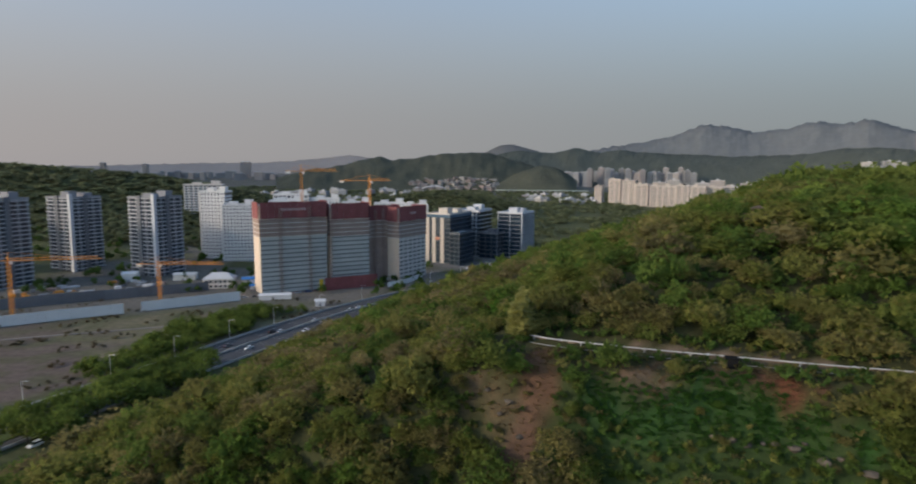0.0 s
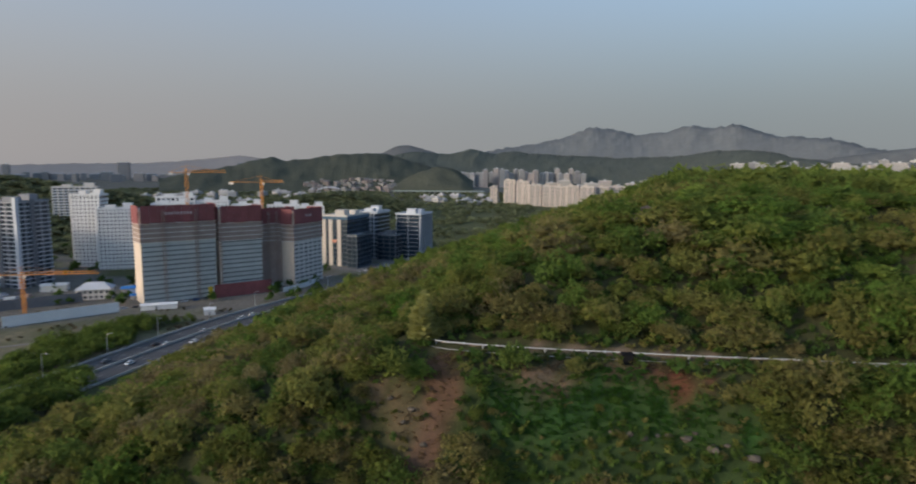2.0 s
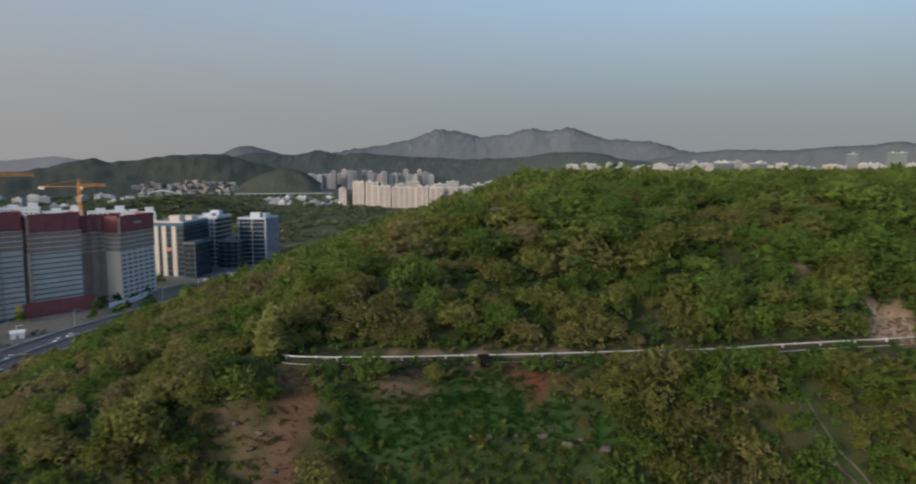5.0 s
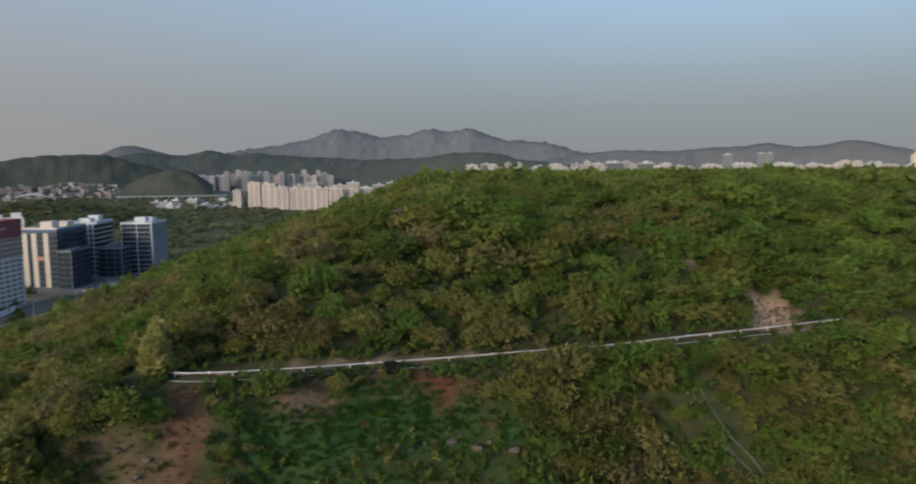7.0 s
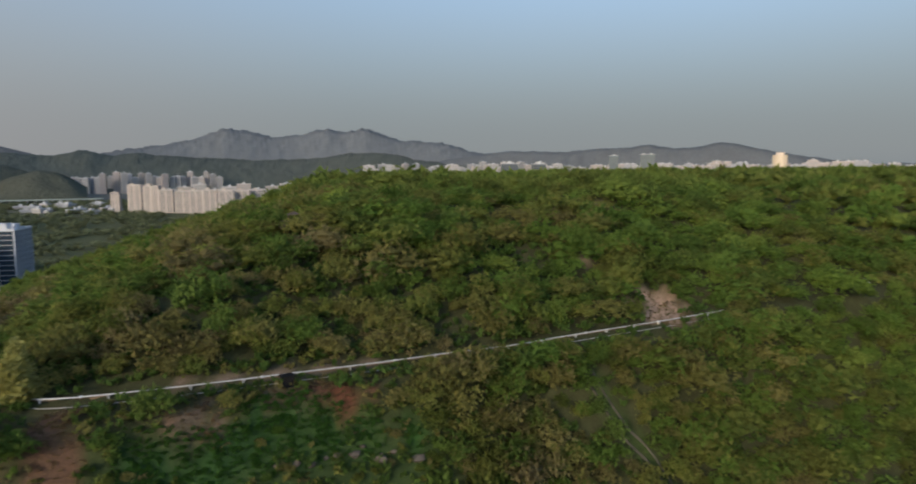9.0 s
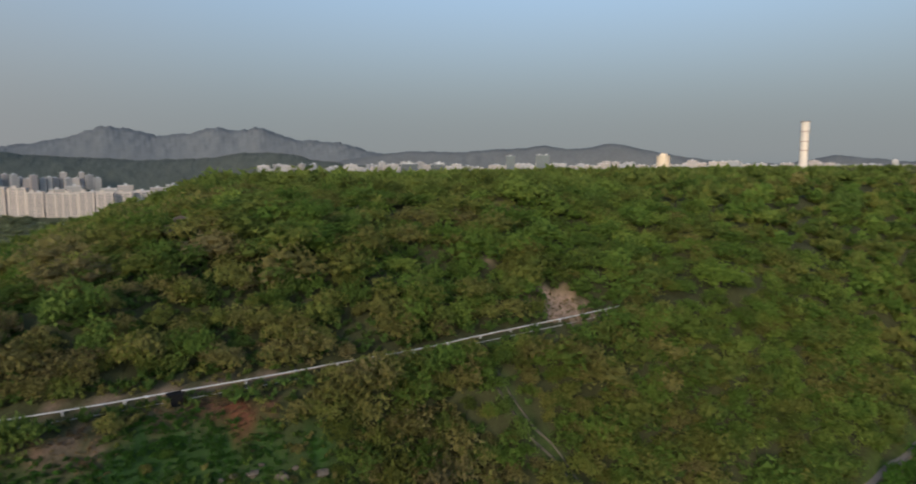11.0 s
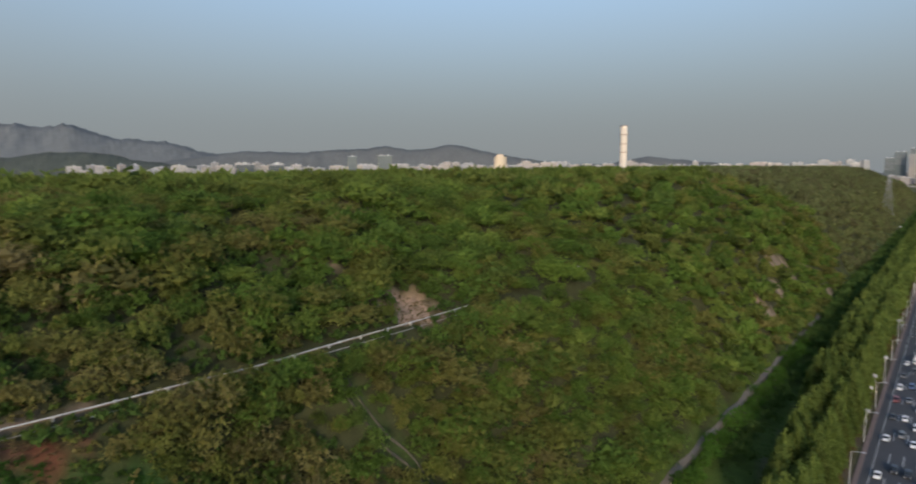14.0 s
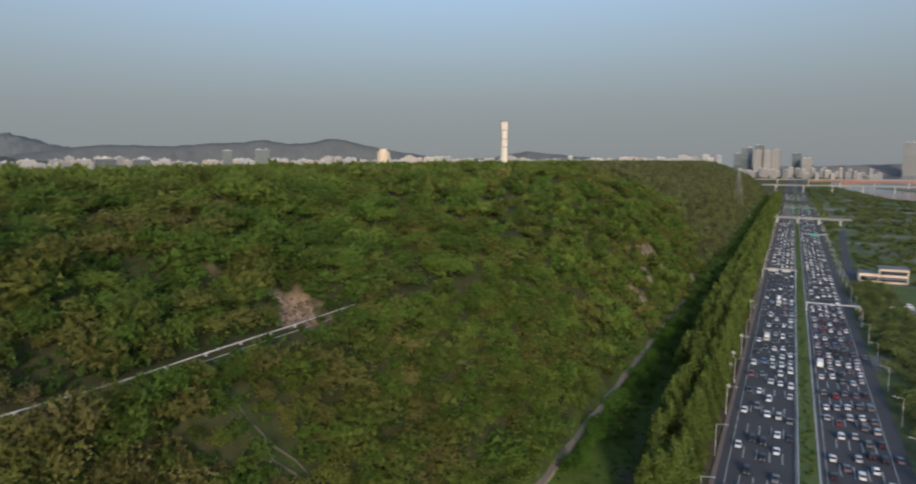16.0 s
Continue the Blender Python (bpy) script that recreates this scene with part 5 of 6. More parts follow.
for k in range(16):          # pale sheds on the flat ground before the river road
    far_block(6.0 + 0.42 * k + rng.uniform(-0.2, 0.2), 1560 + rng.uniform(-190, 190), rng.uniform(14, 34), rng.uniform(5, 10), CITY_MATS[rng.choice((0, 1, 2, 2))], rng.uniform(-60, 60), label="low pale shed on the flat ground")
for k in range(30):          # town between the tower blocks and the hills
    far_block(-19 + 0.55 * k + rng.uniform(-0.2, 0.2), 1500 + rng.uniform(-150, 500), rng.uniform(14, 34), rng.uniform(8, 17), CITY_MATS[rng.choice((0, 1, 2, 2))], rng.uniform(-60, 60), label="low pale building at the foot of wooded hills")
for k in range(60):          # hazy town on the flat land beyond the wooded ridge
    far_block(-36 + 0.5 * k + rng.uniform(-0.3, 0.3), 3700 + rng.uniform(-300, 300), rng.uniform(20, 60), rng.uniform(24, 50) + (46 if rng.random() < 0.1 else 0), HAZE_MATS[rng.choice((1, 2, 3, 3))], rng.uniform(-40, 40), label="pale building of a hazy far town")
for k in range(46):          # town above the plateau's edge
    far_block(32.5 + 0.46 * k + rng.uniform(-0.1, 0.1), 2420 + rng.uniform(-90, 120), rng.uniform(20, 44), rng.uniform(78, 100) + (8 if 20 < k < 34 else 0), CITY_MATS[rng.choice((0, 0, 1, 2))], rng.uniform(-50, 0))
for k in range(74):          # skyline strip
    far_block(53 + 0.58 * k + rng.uniform(-0.15, 0.15), 3250 + rng.uniform(-200, 200), rng.uniform(22, 62), rng.uniform(86, 104) + (14 if rng.random() < 0.15 else 0), CITY_MATS[rng.choice((0, 1, 1, 2, 3))], -70 + rng.uniform(-25, 25))
for b, d, w, top in ((53.8, 2500, 34, 130), (56.6, 2500, 52, 133)):
    far_block(b, d, w, top, FAR_DARK, label="dark glass office tower in the haze", glass=FAR_DARK)
for b, d, w, top in ((44.8, 1500, 40, 96), (47.3, 1500, 34, 95)):
    far_block(b, d, w, top, NAVY, label="blue-clad building beyond the plateau", glass=NAVY_GLASS)
for b, d, w, top in ((66.6, 2300, 24, 112), (69.0, 2300, 30, 108), (71.0, 2400, 60, 104)):
    far_block(b, d, w, top, CITY_MATS[1])
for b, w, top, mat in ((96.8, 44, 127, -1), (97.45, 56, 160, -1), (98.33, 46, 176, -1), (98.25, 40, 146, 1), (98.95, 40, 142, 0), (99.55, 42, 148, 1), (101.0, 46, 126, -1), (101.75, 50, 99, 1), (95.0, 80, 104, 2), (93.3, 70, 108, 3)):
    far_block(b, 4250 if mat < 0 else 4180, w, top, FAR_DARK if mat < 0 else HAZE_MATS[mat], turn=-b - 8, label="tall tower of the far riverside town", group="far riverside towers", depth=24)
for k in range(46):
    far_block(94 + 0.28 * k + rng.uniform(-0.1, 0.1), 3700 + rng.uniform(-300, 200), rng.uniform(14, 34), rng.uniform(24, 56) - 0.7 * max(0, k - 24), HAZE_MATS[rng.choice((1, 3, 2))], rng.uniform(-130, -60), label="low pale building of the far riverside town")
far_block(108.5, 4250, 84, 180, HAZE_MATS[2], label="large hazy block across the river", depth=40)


def chimney():
    x, y = 731.0, 175.0
    ob = thing("chimney", (x, y, 0), 0, "tall white plant chimney with brown rings", "chimney")
    b, n = Build(), 24
    zs = [(-2, 4.6), (60, 4.1), (122, 3.7), (123, 4.15), (133, 4.15)]
    pts = [(r * math.cos(6.2832 * i / n), r * math.sin(6.2832 * i / n), z) for z, r in zs for i in range(n)]
    b.solid(pts, [(k * n + i, k * n + (i + 1) % n, (k + 1) * n + (i + 1) % n, (k + 1) * n + i) for k in range(len(zs) - 1) for i in range(n)] + [tuple(range((len(zs) - 1) * n, len(zs) * n))])
    part("shaft", b, material("chimney_white", (0.53, 0.485, 0.43), 0.7, scale=0.6, vary=0.12), ob)
    rm = Build()
    rm.tube((0, 0, 0), (0, 0, 0.9), 4.5, 4.5, 24)
    me = rm.mesh("platform_ring", BROWN_NET)
    for z in (104, 113, 123, 132.6):
        part("platform_ring", me, BROWN_NET, ob, "rust-brown gallery ring", at=(0, 0, z))


chimney()


def round_tower():
    ob = thing("round_tower_block", (1330, 577, 0), 0, "round pale golden tower block catching the low sun", "tower block")
    part("wall", Build().tube((0, 0, -2), (0, 0, 111), 14, 14, 28), material("golden_cladding", (0.50, 0.43, 0.31), 0.4, scale=0.3, vary=0.15), ob)
    rm = Build().tube((0, 0, 0), (0, 0, 1.2), 14.4, 14.4, 28).mesh("storey_band", CREAM)
    for k in range(12):
        part("storey_band", rm, CREAM, ob, at=(0, 0, 66 + 3.8 * k))
    part("roof_drum", Build().tube((0, 0, 111), (0, 0, 116), 8, 8, 20), CREAM, ob)


round_tower()

# ---------------------------------------------------------------- river, bridges
WATER = material("river_water", (0.10, 0.13, 0.17), 0.12, scale=0.05, vary=0.15, fine=40, spec=0.6)
bank = smooth_line([(1100, -1500), (1250, -850), (1570, -535), (2000, -545), (2700, -640), (4850, -1300)], 60)
wb = Build()
nb = len(bank)
wb.solid([(*p, 0.6) for p in bank] + [(p[0] * 1.02, -4700, 0.6) for p in bank], [(i, i + 1, nb + i + 1, nb + i) for i in range(nb - 1)])
single("water", wb, WATER, "wide grey-blue river in haze", "river", kind="structure")


def viaduct(name, label, a, b, z, width, mat, piers, rail=1.0):
    a, b = np.array(a, float), np.array(b, float)
    ob = thing(name, (0, 0, 0), 0, label, "bridge")
    line = smooth_line([a, a * 0.67 + b * 0.33, a * 0.33 + b * 0.67, b], 40)
    part("deck", ribbon(line, -width / 2, width / 2, z - 1.8, z), mat, ob)
    part("parapet", ribbon(line, -width / 2, -width / 2 + 0.4, z, z + rail), CONCRETE if mat is CONCRETE else mat, ob)
    part("parapet", ribbon(line, width / 2 - 0.4, width / 2, z, z + rail), CONCRETE if mat is CONCRETE else mat, ob)
    pm = Build().box(-1.2, -1.2, -2, 1.2, 1.2, z - 1.8).mesh("pier", CONCRETE)
    for k in range(piers):
        p = a + (b - a) * (k + 0.5) / piers
        part("pier", pm, CONCRETE, ob, at=(p[0], p[1], 0))
    return ob


viaduct("overpass", "pale concrete footbridge across the expressway", along(835, 14), along(815, -88), 9.0, 4, VIADUCT, 4)
viaduct("viaduct", "long pale viaduct crossing the expressway", along(1830, 60), along(1700, -900), 20, 14, VIADUCT, 14)
viaduct("viaduct", "long pale viaduct crossing the expressway", along(2150, 160), along(2150, -900), 27, 14, VIADUCT, 12)
viaduct("viaduct", "long low pale green river bridge before the hills", ray_plan(3.2, 1950), ray_plan(11.5, 1930), 9, 12, material("pale_green_deck", (0.24, 0.29, 0.27), 0.8, scale=0.3, vary=0.12), 16)
RED_STEEL = material("red_bridge_steel", (0.27, 0.125, 0.088), 0.5, scale=0.3, vary=0.15)
ob = viaduct("red_bridge", "long orange-red steel girder bridge over the river", along(2080, -60), along(1980, -1400), 24, 16, RED_STEEL, 0, 2.5)
for k in range(5):
    a, c = np.array(along(2066 - k * 20, -150 - k * 260)), np.array(along(2048 - k * 20, -410 - k * 260))
    g = Build()
    for q in range(12):
        u0, u1 = q / 12, (q + 1) / 12
        p0, p1 = a + (c - a) * u0, a + (c - a) * u1
        h0, h1 = 2 + 8 * abs(2 * u0 - 1) ** 2, 2 + 8 * abs(2 * u1 - 1) ** 2
        g.solid([(*p0, 23), (*p1, 23), (*p1, 23 - h1), (*p0, 23 - h0)] + [(p0[0] + 3, p0[1], 23), (p1[0] + 3, p1[1], 23), (p1[0] + 3, p1[1], 23 - h1), (p0[0] + 3, p0[1], 23 - h0)],
                [(0, 1, 2, 3), (7, 6, 5, 4), (0, 4, 5, 1), (1, 5, 6, 2), (2, 6, 7, 3), (3, 7, 4, 0)])
    part("haunched_girder", g, RED_STEEL, ob)
    part("river_pier", Build().box(c[0] - 5, c[1] - 5, -2, c[0] + 5, c[1] + 5, 12), PALE_CONCRETE, ob)


# ---------------------------------------------------------------- pipe on the bench of the hill
def pipe_run():
    line = smooth_line(RAIL, 2.5)
    z = ground_z(line[:, 0], line[:, 1])
    k = np.ones(7) / 7
    z = np.convolve(np.pad(z, 3, mode="edge"), k, mode="valid") + 0.6
    ob = thing("gas_pipe", (0, 0, 0), 0, "long white landfill gas pipe on low supports", "pipe")
    way = np.gradient(line, axis=0)
    way /= np.hypot(*way.T)[:, None]
    side = np.stack([-way[:, 1], way[:, 0]], 1)

    def hose(shift, drop, r, n):
        """One continuous round pipe beside the line."""
        pts = []
        for p, s, h in zip(line, side, z):
            for i in range(n):
                a = 6.2832 * i / n
                pts.append((p[0] + shift[0] + s[0] * r * math.cos(a), p[1] + shift[1] + s[1] * r * math.cos(a), h - drop + r * math.sin(a)))
        m = len(line)
        return Build().solid(pts, [(k * n + i, k * n + (i + 1) % n, (k + 1) * n + (i + 1) % n, (k + 1) * n + i) for k in range(m - 1) for i in range(n)] + [tuple(range(n)), tuple(range((m - 1) * n, m * n))])

    pipe = part("pipe", hose((0, 0), 0, 0.105, 8), PIPE_WHITE, ob)
    part("lower_pipe", hose((-0.25, -1.5), 0.9, 0.07, 6), CONCRETE, ob, "thin grey return pipe")
    sm = Build().box(-0.12, -0.2, -1.6, 0.12, 0.2, -0.17).box(-0.2, -0.26, -0.30, 0.2, 0.26, -0.13).mesh("support", CONCRETE)
    for i in range(2, len(line), 3):
        part("support", sm, CONCRETE, ob, at=(line[i][0], line[i][1], z[i]))
    cm = Build().tube((-0.18, 0, 0), (0.18, 0, 0), 0.19, 0.19, 10).mesh("flange", STEEL)
    for i in range(4, len(line), 8):
        f = part("flange", cm, STEEL, pipe, at=(line[i][0], line[i][1], z[i]))
        d = line[i] - line[i - 1]
        f.rotation_euler = (0, 0, math.atan2(d[1], d[0]))
    # earth walk behind the pipe
    single("path_bench", ribbon(line, 0.5, 1.5, -1.6, -0.4, z), SOIL, "brown earth walk along the pipe", "path", kind="structure")


pipe_run()


def pipe_head():
    """A short stretch of the gas main with its valve, clear of the trees farther along the bench."""
    x, y = 207.6, 74.2
    ob = thing("gas_main_head", (x, y, float(ground_z(x, y))), -19, "short exposed length of white gas main with a valve", "pipe")
    part("pipe", Build().tube((-3.6, 0, 0.8), (3.6, 0, 0.9), 0.17, 0.17, 10), PIPE_WHITE, ob)
    for u in (-3.0, 0.0, 3.0):
        part("support", Build().box(u - 0.15, -0.3, -0.8, u + 0.15, 0.3, 0.68), CONCRETE, ob)
    part("valve", Build().tube((1.2, 0, 0.9), (1.2, 0, 2.0), 0.14, 0.14, 8).tube((1.2, 0, 2.0), (1.2, 0, 2.1), 0.4, 0.4, 10), STEEL, ob, "steel hand-wheel valve")


pipe_head()


def water_tank():
    x, y = 46.0, 104.4
    z = float(ground_z(x, y))
    ob = thing("valve_box", (x, y, z), -12, "black valve box beside the white pipe", "box")
    b = Build().box(-0.95, -0.8, -0.4, 0.95, 0.8, 1.5)
    part("body", b, BLACK, ob)
    part("lid", Build().box(-1.05, -0.9, 1.5, 1.05, 0.9, 1.66).box(-0.2, -0.1, 1.66, 0.2, 0.1, 1.76), BLACK, ob)


water_tank()


def lookout(x, y, label):
    z = float(ground_z(x, y))
    ob = thing("lookout_shelter", (x, y, z), -20, label, "shelter")
    part("deck", Build().box(-8, -2, -0.5, 8, 2, 0.2), BARK, ob)
    rm = Build().box(-8, -2.1, 1.2, 8, -2.0, 1.32)
    for k in range(17):
        rm.box(-8 + k * 1.0 - 0.04, -2.1, 0.3, -8 + k * 1.0 + 0.04, -2.02, 1.2)
    part("railing", rm, BARK, ob)
    for cx in (-4.5, 3.5):
        part("roof", Build().solid([(cx - 1.6, -1.5, 2.5), (cx + 1.6, -1.5, 2.5), (cx + 1.6, 1.5, 2.5), (cx - 1.6, 1.5, 2.5), (cx, 0, 3.2), (cx, 0, 3.2)], [(0, 1, 4), (1, 2, 4), (2, 3, 4), (3, 0, 4), (3, 2, 1, 0)]), BARK, ob)
        for a, b in ((-1.3, -1.2), (1.3, -1.2), (1.3, 1.2), (-1.3, 1.2)):
            part("post", Build().box(cx + a - 0.09, b - 0.09, 0.3, cx + a + 0.09, b + 0.09, 2.55), BARK, ob)


lookout(74, 147, "small wooden lookout shelter on the hill's edge")


def pale_tree():
    x, y = 12.0, 119.0
    z = float(ground_z(x, y))
    ob = thing("pale_poplar", (x, y, z - 0.2), 0, "tall pale yellow poplar beside the white pipe", "tree")
    c, t = cone_shape(900, 1100, 0.040)
    c = c * (2.1, 2.1, 1.0) + np.stack([0.03 * np.sin(c[:, 2] * 9), 0.03 * np.cos(c[:, 2] * 7), 0 * c[:, 2]], 1)
    part("trunk", trunk_build(9, 0.2, 901, 3), BARK, ob)
    part("crown", arrays_mesh("crown", c * 9.4, t, LEAF_PALE, np.zeros(len(c))), LEAF_PALE, ob)
    x, y = 9.9, 140.0
    ob = thing("bright_tree", (x, y, float(ground_z(x, y)) - 0.2), 0, "small vivid green tree above the pipe", "tree")
    c, t = NEAR_SHAPES[2]
    part("trunk", trunk_build(6, 0.16, 902, 3), BARK, ob)
    part("crown", arrays_mesh("crown", (c - (0, 0, 0.12)) * 6.5, t, LEAF_VIVID, np.zeros(len(c))), LEAF_VIVID, ob)


pale_tree()


def broad_tree():
    """The one wide fresh-green tree that stands out on the long slope."""
    x, y = 191.0, 75.0
    ob = thing("broad_tree", (x, y, float(ground_z(x, y)) - 0.2), 40, "broad domed tree in bright yellow-green leaf on the slope", "tree")
    c, t = crown_shape(905, 16, 1500, 0.030, wide=1.25, core=0.4)
    part("trunk", trunk_build(8, 0.24, 906, 5), BARK, ob)
    part("crown", arrays_mesh("crown", (c - (0, 0, 0.12)) * (17, 17, 9.5), t, LEAF_BROAD, np.zeros(len(c))), LEAF_BROAD, ob)


broad_tree()


def rocks_and_brush():
    rr = np.random.RandomState(91)
    shapes = []
    for k in range(4):
        v = CORE_V * rr.uniform(0.6, 1.2, (12, 1)) * (1.2, 0.9, 0.7)
        shapes.append(arrays_mesh("boulder", v, CORE_T, ROCK))
    for x, y, r in ((40.2, 96.2, 0.6), (43, 95.6, 0.7), (45.2, 95.0, 0.9), (47.4, 94.9, 0.6), (49.2, 94.6, 0.9), (51.8, 94.0, 1.0), (53.4, 94.2, 0.6), (55.4, 92.4, 1.3), (61.3, 90.4, 1.3), (58.0, 92.2, 0.7), (8.6, 104.4, 0.8), (7.2, 103.6, 0.7), (10.2, 101.0, 0.7), (5.2, 106.2, 0.6)):
        ob = single("boulder", shapes[rr.randint(4)], None, "weathered grey-brown boulder on the bare slope", "boulder", "boulders on the slope", at=(x, y, float(ground_z(x, y)) + 0.12 * r), rz=float(rr.uniform(0, 360)))
        ob.scale = (r, r, r)
    # low green growth over the open places
    xs, ys, cs = [], [], []
    for k, (cx, cy, r, c) in enumerate([q for q in OPEN_PLACES if q[0] < 64 or q[0] == 133]):
        n = int(r * r * (13.0 if c[1] > c[0] else 9.0))
        a, q = rr.uniform(0, 6.283, n), np.sqrt(rr.uniform(0, 1.3, n)) * r
        xs.append(cx + q * np.cos(a))
        ys.append(cy + q * np.sin(a))
        cs.append(np.full(n, c[1] > c[0]))
    x, y, g = np.concatenate(xs), np.concatenate(ys), np.concatenate(cs)
    tuft = [crown_shape(930 + k, 3, 57, 0.11, tall=0.5, wide=1.9, core=0.3) for k in range(4)]
    wood("green_brush", tuft, x[g], y[g], rr.uniform(0.5, 1.1, g.sum()), leaf_material("meadow_leaves", [(0.0, (0.036, 0.092, 0.020)), (0.6, (0.048, 0.115, 0.024)), (1.0, (0.080, 0.140, 0.028))]), "low bright green bramble on the open slope", 92, lift=-0.05, category="brush")
    wood("dry_brush", tuft, x[~g], y[~g], rr.uniform(0.2, 0.7, (~g).sum()), leaf_material("dry_brush_leaves", [(0.0, (0.20, 0.130, 0.080)), (0.55, (0.175, 0.130, 0.070)), (1.0, (0.120, 0.140, 0.045))]), "dry brown brush and grass on bare soil", 93, lift=-0.05, category="brush")
    # undergrowth between the trees of the near slope
    x, y = scatter(-120, 330, 20, 210, 2.15, 94)
    d, o = np.hypot(x - 5, y - 10), hill_offset(x, y)
    keep = (hill_z(x, y) > 2) & (o > 43) & (d < 165) & (d > 50) & (near_line(x, y, TRACK) > 1.8) & (near_line(x, y, RAIL) > 1.7) & (near_line(x, y, [tuple(p) for p in ROAD2]) > R2W / 2 + 2.5)
    for k, (cx, cy, r, c) in enumerate(OPEN_PLACES):
        keep &= lump(x, y, cx, cy, r, 30 + k) < 0.4
    # thicker below the bare patches, where no tree stands
    low = [crown_shape(940 + k, 2, 18, 0.19, tall=0.6, wide=1.9, core=0.5) for k in range(4)]
    bx, by = scatter(-25, 72, 76, 112, 1.35, 96)
    clear = (hill_z(bx, by) > 2) & (near_line(bx, by, RAIL) > 1.6)
    for k, (cx, cy, r, c) in enumerate(OPEN_PLACES):
        clear &= lump(bx, by, cx, cy, r, 30 + k) < 0.55
    wood("undergrowth", low, bx[clear], by[clear], rr.uniform(0.9, 2.0, clear.sum()), LEAF, "low olive scrub round the bare patches", 97, lift=-0.05, category="brush")
    gx, gy = [], []
    for k in range(700):
        p = along(rr.uniform(-35, 260), rr.uniform(21.5, 38.2))
        gx.append(p[0])
        gy.append(p[1])
    gx, gy = np.array(gx), np.array(gy)
    wood("verge_grass", tuft, gx, gy, rr.uniform(0.5, 1.3, len(gx)), LEAF_DARK, "rank green grass beside the gravel path", 98, lift=-0.05, category="grass")
    wood("undergrowth", low, x[keep], y[keep], rr.uniform(1.5, 2.9, keep.sum()), LEAF_DARK, "scrubby undergrowth between the trees", 95, lift=-0.05, category="brush")


rocks_and_brush()


def pylon(x, y):
    z = float(ground_z(x, y))
    ob = thing("power_pylon", (x, y, z), 20, "grey lattice power pylon on the slope", "pylon")
    legs, brace = Build(), Build()

    def at(h):
        return 4.6 * (1 - h / 54) + 0.6

    for sx, sy in ((1, 1), (1, -1), (-1, 1), (-1, -1)):
        b = Build().tube((sx * at(0), sy * at(0), -1), (sx * at(54), sy * at(54), 54), 0.24, 0.18, 5)
        part("leg", b, GREY, ob)
    for k in range(9):
        h0, h1 = 6.0 * k, 6.0 * k + 6
        for s in (1, -1):
            brace.tube((-at(h0), s * at(h0), h0), (at(h1), s * at(h1), h1), 0.11, 0.11, 4).tube((at(h0), s * at(h0), h0), (-at(h1), s * at(h1), h1), 0.11, 0.11, 4)
            brace.tube((s * at(h0), -at(h0), h0), (s * at(h1), at(h1), h1), 0.11, 0.11, 4)
    part("bracing", brace, GREY, ob)
    for h in (36, 43, 50):
        part("cross_arm", Build().box(-7, -0.4, h, 7, 0.4, h + 0.7), GREY, ob)


pylon(1034, -112)


RUT = material("worn_rut", (0.066, 0.060, 0.045), 0.95, scale=5, vary=0.4)


def wheel_track():
    line = smooth_line(TRACK, 1.5)
    way = np.gradient(line, axis=0)
    way /= np.hypot(*way.T)[:, None]
    ob = thing("trim_track", (0, 0, 0), 0, "two worn wheel ruts running down the slope", "track", kind="structure")
    for o in (-0.8, 0.8):
        own = line + np.stack([-way[:, 1], way[:, 0]], 1) * o
        part("rut", ribbon(own, -0.38, 0.38, -0.5, 0.12, ground_z(own[:, 0], own[:, 1])), RUT, ob, "pale worn rut")


wheel_track()
hut = thing("utility_hut", (1012, -122, float(ground_z(1012, -122))), 20, "small white utility hut at the pylon's foot", "hut")
part("wall", Build().box(-6, -4, -3, 6, 4, 4), WHITE, hut)
part("roof", Build().box(-6.5, -4.5, 4, 6.5, 4.5, 4.5), ROOF, hut)


# ---------------------------------------------------------------- vehicles
PAINTS = {"white": (0.72, 0.72, 0.71), "black": (0.018, 0.018, 0.02), "grey": (0.13, 0.135, 0.14), "silver": (0.42, 0.43, 0.44), "red": (0.20, 0.03, 0.03), "blue": (0.04, 0.09, 0.22)}
PAINT_MATS = {k: material("car_paint_" + k, c, 0.3, scale=2, vary=0.06, spec=0.6) for k, c in PAINTS.items()}
LAMP_CLEAR = material("head_lamp", (0.7, 0.7, 0.68), 0.2, scale=2, vary=0.05, spec=0.7)
WHEEL = Build().tube((0, -0.11, 0), (0, 0.11, 0), 0.33, 0.33, 12).mesh("wheel", RUBBER)
TAIL = Build().box(-0.04, -0.2, -0.09, 0.04, 0.2, 0.09).mesh("tail_lamp", RED_LAMP)
HEAD = Build().box(-0.05, -0.2, -0.08, 0.05, 0.2, 0.08).mesh("head_lamp", LAMP_CLEAR)


def loft(sections):
    """A closed skin through cross-sections of equal point count."""
    n, b = len(sections[0]), Build()
    pts = [p for s in sections for p in s]
    f = [(k * n + i, k * n + (i + 1) % n, (k + 1) * n + (i + 1) % n, (k + 1) * n + i) for k in range(len(sections) - 1) for i in range(n)]
    return b.solid(pts, f + [tuple(range(n)), tuple(range((len(sections) - 1) * n, len(sections) * n))])


